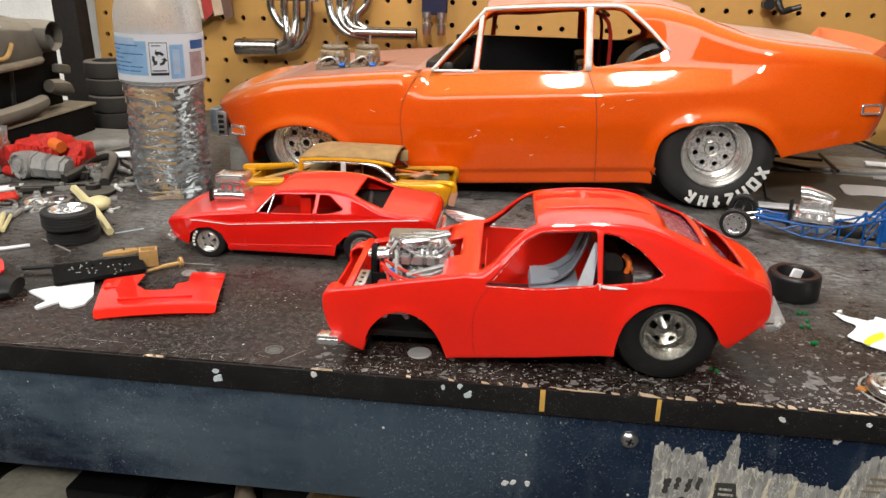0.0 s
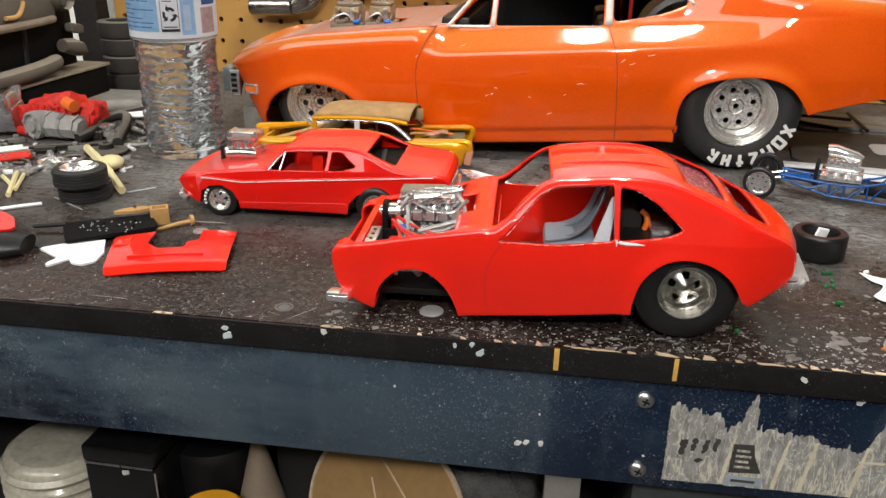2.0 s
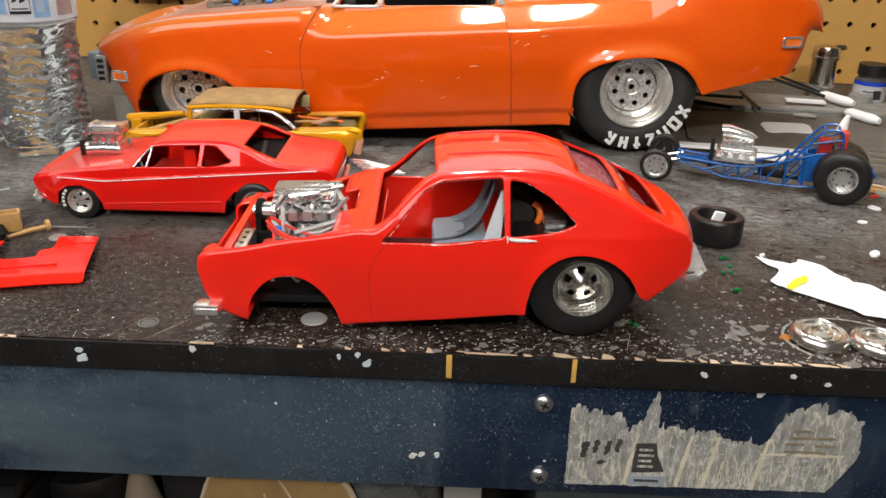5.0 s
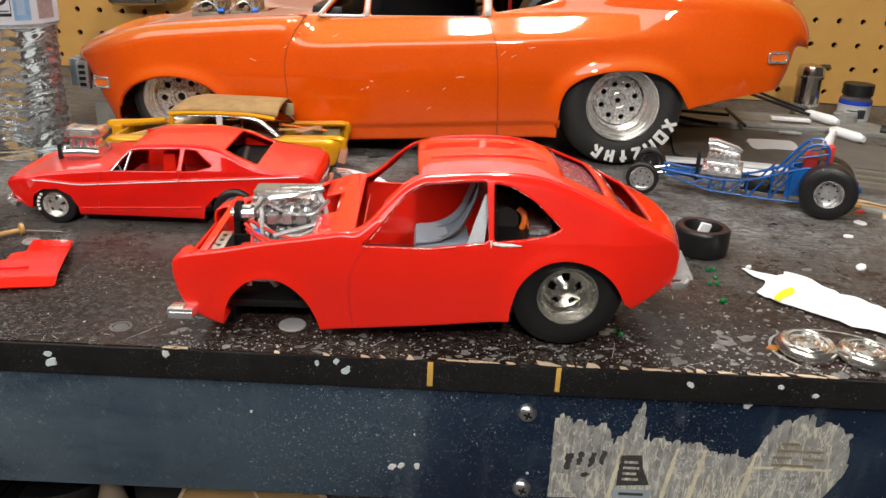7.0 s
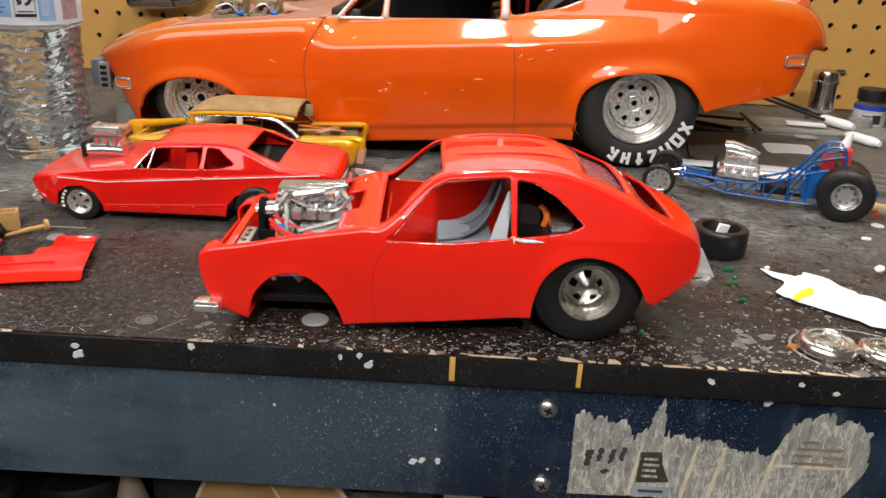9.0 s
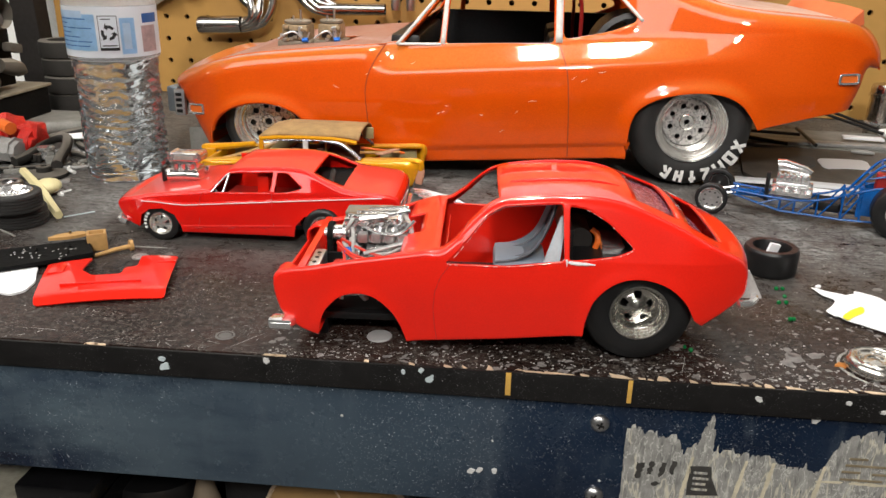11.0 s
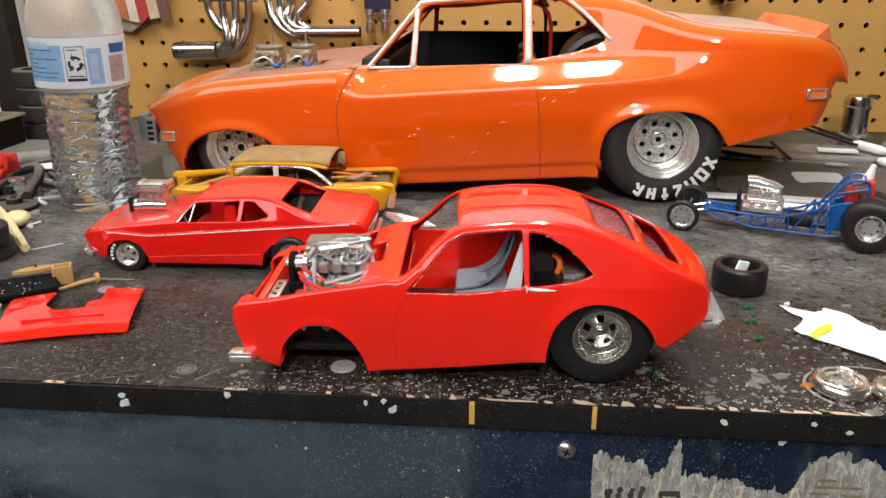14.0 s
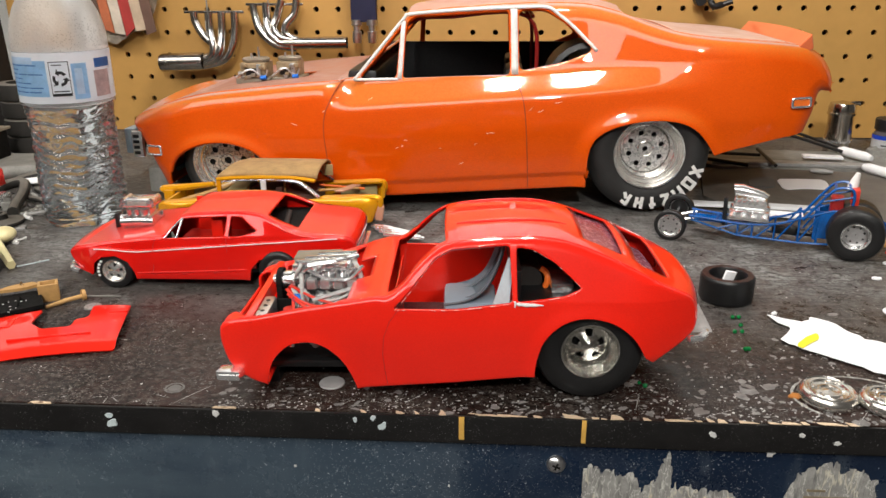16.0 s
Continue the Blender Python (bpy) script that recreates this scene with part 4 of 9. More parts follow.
def red_coupe():
    car = thing("model_car", pose(-0.2, 0.128, 0, 0, 0, 3), "small glossy red coupe model with a blower through the hood", "model car")
    top = [(-33, 8.5), (-38.5, 10.5), (-42.6, 14), (-46.4, 18.8), (-47.4, 21.8), (-44.6, 24.2), (-36, 26.9), (-23, 29.2), (-5, 31.2), (8, 32.5), (13.5, 33.8), (21.5, 42.4), (26, 44.8), (36, 45.7), (50, 46.3), (60, 46.3), (70, 45.2), (78, 42.6), (90, 37.6), (98, 35.2), (112, 33.8), (122, 32.6), (127, 29.5), (127.5, 24), (124, 12), (119, 9)]
    front_arch = [(-5.2, 6.4), (-6, 10.6), (-9.2, 17.7), (-16.4, 21.5), (-24.6, 20.7), (-29.8, 16.9), (-31.5, 10)]
    rear_arch = [(98.5, 9), (96, 16), (90, 20.3), (81.8, 21.7), (71, 19.5), (65.5, 13.5), (64.2, 6.2)]
    under = [(119, 9)] + rear_arch + front_arch
    win = chamfer([(14.5, 32.4), (24.4, 43), (51.4, 44.2), (50.2, 33.2)], 0.5)
    quarter = chamfer([(54, 44.1), (60, 43.8), (69.6, 36.4), (61, 34), (52.8, 33.4)], 0.5)

    def inset(x, z, gap):
        d = 6 * np.clip((-31 - x) / 16, 0, 1) ** 2 + 5 * np.clip((x - 105) / 22, 0, 1) ** 2
        d = d + 0.6 * np.clip(z - 32.5 - 0.02 * (x - 15), 0, 20) * smooth_step(x, 5, 18) * (1 - 0.6 * smooth_step(x, 70, 85))
        d = d + 1.6 * (np.clip(22 - z, 0, 22) / 16) ** 2 
        line = 24.3 + 0.075 * np.clip(x, -2, 110) + 1.6 * smooth_step(-x, 2, 28)
        d = d + 1.3 * smooth_step(z - line, 0, 0.9) * (1 - smooth_step(x, 112, 124)) * smooth_step(x, -34, -24)
        sill = 10.2 + 0.04 * (x + 5)
        d = d - 0.7 * smooth_step(sill - z, 0, 0.8) * (1 - smooth_step(x, 63, 66))
        return d + shoulder(gap, 1.8) * np.where(z > 39, 0.6, 1.0)

    def crown(x, z):
        return np.where(x < -39, 1.5, 0) + np.where(z > 40, 1.0, np.where(x < 14, 0.5, 1.4))

    cuts = [(13.6, 22.5, 34, 60, 0.09, 0.91), (76, 93.5, 35.8, 60, 0.12, 0.88)]
    bm = car_shell(top, under, [win, quarter], 70, inset, crown, cuts, 0.8, 1.8, 20, [(rear_arch, 3, 0.8), (front_arch, 3, 0.6)], 24)
    shell_part("body", bm, RED2, car, 0.001)
    for x, r, w, rr in ((-0.0188, 0.0113, 0.010, 0.0070), (0.0825, 0.0128, 0.018, 0.0074)):
        for y, rot in ((0.0008 if x < 0 else -0.0020, 0), (0.069 if x < 0 else 0.0720, math.pi)):
            wh = wheel(car, (x, y, r), r, w, rr, "spokes", n=32, dish=0.22, rim_mat=RIMCHROME, face_mat=RIMCHROME)
            wh.rotation_euler = (0, 0, rot)
    b = box(bmesh.new(), -0.036, 0.12, 0.014, 0.056, 0.006, 0.010, 0.0006)
    part("chassis", b, BLACK, car, "black chassis")
    part("interior_tub", box(bmesh.new(), 0.010, 0.066, 0.010, 0.060, 0.010, 0.020, 0.0006), RED2, car, "red interior tub")
    return car, inset


COUPE, COUPE_SIDE = red_coupe()

# ---- on the orange car ----


def blob(bm, x, y, r, n=14, thick=0.0003, squash=1.0, turn=0.0, seed=0, m=None, rag=0.5):
    """A dried drop or flake with an uneven outline."""
    rnd = random.Random(seed)
    top, low = [], []
    for k in range(n):
        a = 2 * math.pi * k / n
        q = r * (0.97 + rag * (rnd.random() - 0.5))
        px, py = q * math.cos(a), q * math.sin(a) * squash
        c, s = math.cos(turn), math.sin(turn)
        p, l = Vector((x + px * c - py * s, y + px * s + py * c, thick)), Vector((x + 1.08 * (px * c - py * s), y + 1.08 * (px * s + py * c), 0))
        top.append(bm.verts.new(m @ p if m is not None else p))
        low.append(bm.verts.new(m @ l if m is not None else l))
    bm.faces.new(top)
    for k in range(n):
        bm.faces.new((low[k], low[(k + 1) % n], top[(k + 1) % n], top[k]))
    return bm


UPRIGHT = Matrix(((1, 0, 0, 0), (0, 0, -1, 0), (0, 1, 0, 0), (0, 0, 0, 1)))  # lays an x-y shape into x-z, its top to -y


def water_bottle():
    b = thing("water_bottle", pose(-0.312, 0.268, 0), "crumpled clear plastic water bottle with a blue and white label", "bottle")

    def skin(shrink, top, crumple):
        bm = bmesh.new()
        n, hs = 120, []
        z = 0.0
        while z < top:
            hs.append(z)
            z += 0.0009
        rings = []
        for h in hs:
            if h < 0.006:
                r = 0.0285 + 0.0035 * math.sin(h / 0.006 * math.pi / 2)
            elif h < 0.091:
                r = 0.0313 + 0.0003 * math.sin(h * 2 * math.pi / 0.0105)
                r -= 0.0016 * math.exp(-(((h - 0.052) / 0.03) ** 2))
            elif h < 0.131:
                r = 0.0325
            elif h < 0.175:
                t = (h - 0.131) / 0.044
                r = 0.0325 * math.sqrt(max(1 - (t * 0.93) ** 2, 0)) + 0.0015 * t
            else:
                r = 0.0130
            row = []
            for k in range(n):
                a = 2 * math.pi * k / n
                rr = r
                if h < 0.016:
                    rr -= 0.0035 * (1 - h / 0.016) * (0.5 + 0.5 * math.cos(5 * a)) ** 2
                if 0.01 < h < 0.091:
                    ends = min(1, (h - 0.01) / 0.01) * min(1, (0.091 - h) / 0.006)
                    drift = noise.noise(Vector((math.cos(a) * 1.6, math.sin(a) * 1.6, h * 22)))
                    turn = noise.noise(Vector((math.cos(a) * 2.8, math.sin(a) * 2.8, h * 45 + 9)))
                    band = (h / 0.0064 + 1.1 * drift + 0.5 * turn) % 1.0
                    fold = abs(2 * band - 1) ** 0.8
                    rr += (0.0021 * (fold - 0.5) * (0.75 + 0.9 * turn) - 0.0018 * abs(drift) + 0.0007 * noise.noise(Vector((math.cos(a) * 6, math.sin(a) * 6, h * 260)))) * ends * crumple
                rr -= shrink
                row.append(bm.verts.new((rr * math.cos(a), rr * math.sin(a), h + shrink)))
            rings.append(row)
        for p, q in zip(rings, rings[1:]):
            for k in range(n):
                bm.faces.new((p[k], p[(k + 1) % n], q[(k + 1) % n], q[k]))
        bm.faces.new(rings[0][::-1])
        bm.faces.new(rings[-1])
        return bm

    body = part("bottle_body", skin(0.0, 0.192, 1.0), (BOTTLE, MIST), b, "clear ribbed plastic")
    for f in body.data.polygons:
        f.material_index = 1 if f.center.z > 0.1295 else 0
    part("water", skin(0.0014, 0.0905, 0.12), WATER, b, "clear water")
    bm = bmesh.new()
    lathe(bm, [(0.0, 0.206), (0.0135, 0.206), (0.0148, 0.204), (0.0148, 0.192), (0.0, 0.192)], 32)
    part("cap", bm, WHITE, b)

    def wrap(name, a0, a1, z0, z1, mat, lift, parent, label=""):
        bm = bmesh.new()
        k = max(2, int(abs(a1 - a0) / 0.06))
        rows = []
        for i in range(k + 1):
            a = a0 + (a1 - a0) * i / k
            rows.append([bm.verts.new(((0.0328 + lift) * math.cos(a), (0.0328 + lift) * math.sin(a), z)) for z in (z0, (z0 + z1) / 2, z1)])
        for p, q in zip(rows, rows[1:]):
            for j in range(2):
                bm.faces.new((p[j], q[j], q[j + 1], p[j + 1]))
        bmesh.ops.solidify(bm, geom=bm.faces[:], thickness=-0.00012)
        return part(name, bm, mat, parent, label)

    lab = wrap("label", 0.0, 2 * math.pi - 0.001, 0.0940, 0.1292, LABELWHITE, 0.0, b, "white and blue paper label")
    base = math.radians(-68)
    wrap("blue_field", base - 1.35, base - 0.22, 0.0990, 0.1240, LABELBLUE, 0.00014, lab)
    wrap("blue_field", base + 0.28, base + 0.60, 0.0965, 0.1215, LABELBLUE, 0.00014, lab)
    wrap("pale_field", base - 1.35, base - 0.5, 0.1215, 0.1262, LABELPALE, 0.0002, lab)
    wrap("pale_field", base + 0.34, base + 0.50, 0.100, 0.118, LABELPALE, 0.0002, lab)
    wrap("blue_field", base + 0.80, base + 1.30, 0.1175, 0.124, LABELDEEP, 0.00014, lab)
    wrap("picture_patch", base + 0.76, base + 1.2, 0.097, 0.1155, LABELPINK, 0.00014, lab)
    for j, (w0, w1) in enumerate(((-1.3, -0.42), (-1.3, -0.95), (-1.3, -0.30), (-1.3, -0.85), (-1.3, -0.60), (-1.3, -0.32), (-1.25, -0.38))):
        for q0, q1 in ((0, 0.3), (0.34, 0.62), (0.65, 1.0)):
            wrap("text_line", base + w0 + (w1 - w0) * q0, base + w0 + (w1 - w0) * q1, 0.1203 - 0.0031 * j, 0.1210 - 0.0031 * j, LABELDEEP, 0.00026, lab)
    wrap("symbol_field", base - 0.155, base + 0.235, 0.0992, 0.1235, LABELWHITE, 0.0003, lab)
    for a0, a1, z0, z1 in ((-0.155, 0.235, 0.1228, 0.1233), (-0.155, -0.143, 0.0992, 0.1233), (0.223, 0.235, 0.0992, 0.1233), (-0.15, 0.23, 0.0992, 0.1012), (-0.11, 0.19, 0.1022, 0.1030), (-0.10, 0.10, 0.1206, 0.1212)):
        wrap("symbol_line", base + a0, base + a1, z0, z1, INK, 0.0004, lab)
    for k in range(3):
        # three bent arrows round a triangle
        for t0, t1 in ((0.1, 0.62),):
            a = 2 * math.pi * k / 3 + 0.5
            bm = bmesh.new()
            pts = [(3.6 * math.cos(a + s), 3.6 * math.sin(a + s)) for s in (0.1, 0.75, 1.3)] + [(4.9 * math.cos(a + 1.3), 4.9 * math.sin(a + 1.3)), (3.0 * math.cos(a + 1.75), 3.0 * math.sin(a + 1.75)), (1.2 * math.cos(a + 1.3), 1.2 * math.sin(a + 1.3)), (2.1 * math.cos(a + 1.25), 2.1 * math.sin(a + 1.25)), (2.2 * math.cos(a + 0.7), 2.2 * math.sin(a + 0.7)), (2.2 * math.cos(a + 0.1), 2.2 * math.sin(a + 0.1))]
            vs = []
            for px, pz in pts:
                ang = base + 0.04 + px * 0.0014 / 0.0328
                vs.append(bm.verts.new((0.0334 * math.cos(ang), 0.0334 * math.sin(ang), 0.1115 + pz * 0.0015)))
            bm.faces.new(vs)
            bmesh.ops.solidify(bm, geom=bm.faces[:], thickness=-0.0001)
            part("arrow", bm, INK, lab)
    return b


LABELBLUE = surface("label_blue", (0.36, 0.60, 0.84), 0.35, vary=0.15, scale=90)
LABELPALE = surface("label_pale", (0.55, 0.70, 0.86), 0.35, vary=0.1, scale=90)
LABELDEEP = surface("label_deep_blue", (0.05, 0.16, 0.45), 0.4)
LABELPINK = surface("label_pink", (0.55, 0.42, 0.42), 0.4, vary=0.3, scale=200)
GEARGREY = surface("gear_grey_plastic", (0.30, 0.295, 0.285), 0.5, vary=0.25, scale=120)
INK = surface("black_ink", (0.02, 0.02, 0.022), 0.5)
SILVERPAINT = surface("silver_paint", (0.5, 0.5, 0.5), 0.35, metal=0.8, vary=0.15)
DUSTBROWN = surface("dusty_brown", (0.20, 0.165, 0.12), 0.85, vary=0.3)
GREYBODY = car_paint("dusty_grey_primer", (0.145, 0.130, 0.108), (0.075, 0.067, 0.056), dust=0.65, dustcol=(0.36, 0.32, 0.26), rough=0.7, settle=0.5, peel=0.2)
uncoated(GREYBODY)
CARD = surface("grey_cardboard", (0.10, 0.095, 0.09), 0.85, vary=0.3, scale=20)
BROWNCARD = surface("brown_cardboard", (0.34, 0.205, 0.08), 0.7, vary=0.25, scale=20)
DARKSTEEL = surface("dark_steel", (0.010, 0.007, 0.0055), 0.8, vary=0.4, scale=20)
ALLOY = surface("brownish_alloy", (0.27, 0.23, 0.18), 0.5, metal=0.5, vary=0.4, scale=150)
DARKALLOY = surface("dark_alloy", (0.22, 0.22, 0.225), 0.40, metal=0.6, vary=0.4, scale=150)
GREENGEM = surface("green_gem", (0.005, 0.16, 0.04), 0.15, vary=0.3)
YELLOWINK = surface("yellow_ink", (0.85, 0.75, 0.02), 0.6)
BLUECLOTH = surface("dark_blue_cloth", (0.012, 0.012, 0.04), 0.85)
BRAID = surface("braided_hose", (0.46, 0.465, 0.45), 0.5, vary=0.4, scale=600, bumps=0.5)
YELLOWLID = surface("yellow_lid", (0.75, 0.36, 0.02), 0.4)
REDHOSE = surface("red_wire", (0.6, 0.03, 0.015), 0.4)
BLUEANO = surface("blue_fitting", (0.02, 0.16, 0.62), 0.28, metal=0.25)
ORANGEPLASTIC = surface("orange_plastic", (0.8, 0.16, 0.02), 0.4)
AMBER = surface("amber_stain", (0.35, 0.13, 0.02), 0.4)

water_bottle()

# ---- hanging on the pegboard ----


def header(name_pose, pts_sets, flange, label, collector):
    h = thing("exhaust_header", name_pose, label, "exhaust header", "headers on the pegboard")
    bm = box(bmesh.new(), *flange, 0.0006)
    part("flange", bm, HEADERSTEEL, h)
    for pts in pts_sets:
        part("pipe", tube(bmesh.new(), curve_pts(pts, 6), 0.0048, 12), HEADERSTEEL, h)
    c0, c1, r = collector
    bm = bmesh.new()
    tube(bm, [c0, c0 + (c1 - c0) * 0.06, c0 + (c1 - c0) * 0.94, c1], [r * 0.94, r, r, r * 0.92], 20, caps=False)
    part("collector", bm, HEADERSTEEL, h, "bright steel collector pipe")
    bm = tube(bmesh.new(), [(flange[0] * 0.6 + flange[1] * 0.4, flange[2], flange[5] + 0.03), (flange[0] * 0.6 + flange[1] * 0.4, flange[2], flange[5])], 0.001, 6)
    part("wire", bm, DGREY, h)
    return h


header(pose(0, 0.598, 0), [
    [(-0.342, 0, 0.139), (-0.341, 0, 0.128), (-0.333, -0.002, 0.114), (-0.322, -0.004, 0.104), (-0.322, -0.004, 0.094), (-0.338, -0.003, 0.087)],
    [(-0.325, 0, 0.139), (-0.325, -0.001, 0.12), (-0.321, -0.006, 0.102), (-0.325, -0.006, 0.09), (-0.345, -0.003, 0.084)],
    [(-0.310, 0, 0.139), (-0.311, -0.001, 0.118), (-0.313, -0.007, 0.098), (-0.323, -0.006, 0.086), (-0.345, -0.003, 0.081)],
    [(-0.295, 0, 0.139), (-0.296, 0, 0.120), (-0.300, -0.003, 0.100), (-0.312, -0.004, 0.086), (-0.34, -0.002, 0.079)]],
    (-0.353, -0.284, -0.002, 0.001, 0.1375, 0.1405), "chrome four-pipe exhaust header hanging on the pegboard", (Vector((-0.386, -0.001, 0.083)), Vector((-0.335, -0.003, 0.085)), 0.0103))
header(pose(0, 0.598, 0), [
    [(-0.273, 0, 0.147), (-0.271, -0.001, 0.134), (-0.264, -0.005, 0.117), (-0.248, -0.006, 0.104), (-0.225, -0.004, 0.1)],
    [(-0.258, 0, 0.149), (-0.258, -0.001, 0.132), (-0.255, -0.006, 0.117), (-0.243, -0.006, 0.106), (-0.225, -0.004, 0.106)],
    [(-0.240, 0, 0.152), (-0.246, -0.001, 0.134), (-0.250, -0.004, 0.122), (-0.243, -0.005, 0.112), (-0.225, -0.004, 0.108)],
    [(-0.223, 0, 0.152), (-0.226, -0.001, 0.137), (-0.236, -0.003, 0.125), (-0.236, -0.004, 0.115), (-0.22, -0.003, 0.107)]],
    (-0.281, -0.216, -0.002, 0.001, 0.1455, 0.1485), "chrome four-pipe exhaust header with a long straight collector", (Vector((-0.168, -0.003, 0.106)), Vector((-0.24, -0.004, 0.105)), 0.0070))


def hanging_cloth():
    h = thing("spark_lead_set", pose(-0.147, 0.592, 0), "dark blue cloth pouch with two steel fittings, hanging", "pouch")
    part("pouch", box(bmesh.new(), -0.0145, 0.0145, -0.004, 0.004, 0.128, 0.185, 0.003), BLUECLOTH, h)
    for x in (-0.0085, 0.0085):
        bm = bmesh.new()
        lathe(bm, [(0, 0.106), (0.0045, 0.106), (0.0052, 0.110), (0.0052, 0.118), (0.0038, 0.119), (0.0038, 0.124), (0.006, 0.125), (0.006, 0.131), (0, 0.131)], 16, Matrix.Translation((x, 0, 0)))
        part("fitting", bm, ALU, h, "dull steel fitting")
    return h


hanging_cloth()


def striped_pouch():
    h = thing("plastic_bag", pose(0, 0.603, 0), "crinkled clear bag with a striped printed card inside", "bag")
    bm = bmesh.new()
    out = [(-470, 112), (-440, 103), (-424, 113), (-404, 124), (-392, 136), (-386, 150), (-384, 190), (-480, 190), (-485, 140)]
    v, f = flat_panel(np.array(out) * 0.001, [], 0.003)
    y = np.array([0.003 * noise.noise(Vector((p[0] * 60, p[1] * 60, 3))) for p in v])
    put_sheet(bm, np.column_stack([v[:, 0], y, v[:, 1]]), f)
    bmesh.ops.solidify(bm, geom=bm.faces[:], thickness=0.0004)
    part("film", bm, surface("hazy_film", (0.50, 0.43, 0.34), 0.25, vary=0.35, scale=120, bumps=0.6, dist=0.002), h)
    cols = [surface("stripe_%s" % n, c, 0.5, vary=0.2) for n, c in (("brown", (0.10, 0.06, 0.045)), ("rust", (0.42, 0.12, 0.05)), ("cream", (0.55, 0.47, 0.38)), ("red", (0.36, 0.035, 0.03)), ("tan", (0.50, 0.38, 0.27)), ("umber", (0.13, 0.07, 0.05)))]
    for k, c in enumerate(cols):
        x = -0.462 + k * 0.0125
        b2 = bmesh.new()
        vs = [b2.verts.new(p) for p in ((x, -0.005, 0.134 - 0.010 * (k < 4) - 0.004 * k), (x + 0.0115, -0.005, 0.128 - 0.010 * (k < 3) - 0.002 * k), (x + 0.002, -0.005, 0.19), (x - 0.010, -0.005, 0.19))]
        b2.faces.new(vs)
        bmesh.ops.recalc_face_normals(b2, faces=b2.faces)
        bmesh.ops.solidify(b2, geom=b2.faces[:], thickness=0.0006)
        bmesh.ops.recalc_face_normals(b2, faces=b2.faces)
        part("stripe", b2, c, h)
    return h


striped_pouch()
hk = bmesh.new()
tube(hk, curve_pts([(0.222, 0.616, 0.160), (0.222, 0.596, 0.158), (0.222, 0.588, 0.150), (0.226, 0.586, 0.144), (0.234, 0.588, 0.146)], 5), 0.0035, 10)
cyl(hk, (0.214, 0.61, 0.15), (0.214, 0.596, 0.15), 0.006, 14)
cyl(hk, (0.226, 0.597, 0.142), (0.246, 0.594, 0.149), 0.003, 10)
single("tool_clip", hk, BLACK, ROOM, "black tool clip on the pegboard", "tool clip")

# ---- behind on the left ----
slab("wall_post", pose(-0.590, 0.600, 0, 0, -2, 0), "dark brown steel post beside the pegboard", DARKSTEEL, -0.017, 0.014, -0.016, 0.010, -0.0, 0.6, 0.002)


def tyre_thing(name, m, r, w, rim, label, mat, category="tyre", group="", grooves=False):
    t = thing(name, m, label, category, group)
    bm = bmesh.new()
    b = bmesh.new()
    prof = [(rim, 0.05 * w), (rim * 1.04, 0.0), (r * 0.93, 0.0), (r * 0.985, 0.06 * w), (r, 0.15 * w)]
    if grooves:
        for q in (0.25, 0.42, 0.58, 0.75):
            prof += [(r, (q - 0.03) * w), (r * 0.965, (q - 0.02) * w), (r * 0.965, (q + 0.02) * w), (r, (q + 0.03) * w)]
    prof += [(r, 0.85 * w), (r * 0.985, 0.94 * w), (r * 0.93, w), (rim * 1.04, w), (rim, 0.95 * w), (rim * 0.98, 0.5 * w), (rim, 0.05 * w)]
    lathe(bm, prof, 48)
    part("rubber", bm, mat, t)
    return t


for k, (dx, dy) in enumerate(((0, 0), (0.001, -0.002), (-0.0012, 0.001), (-0.002, 0.0))):
    tyre_thing("rubber_ring", pose(-0.498 + dx, 0.506 + dy, 0.0184 * k), 0.0262, 0.0178, 0.016, "dusty black rubber model tyre in a stack of four", DUSTY_RUBBER, group="stacked tyres")


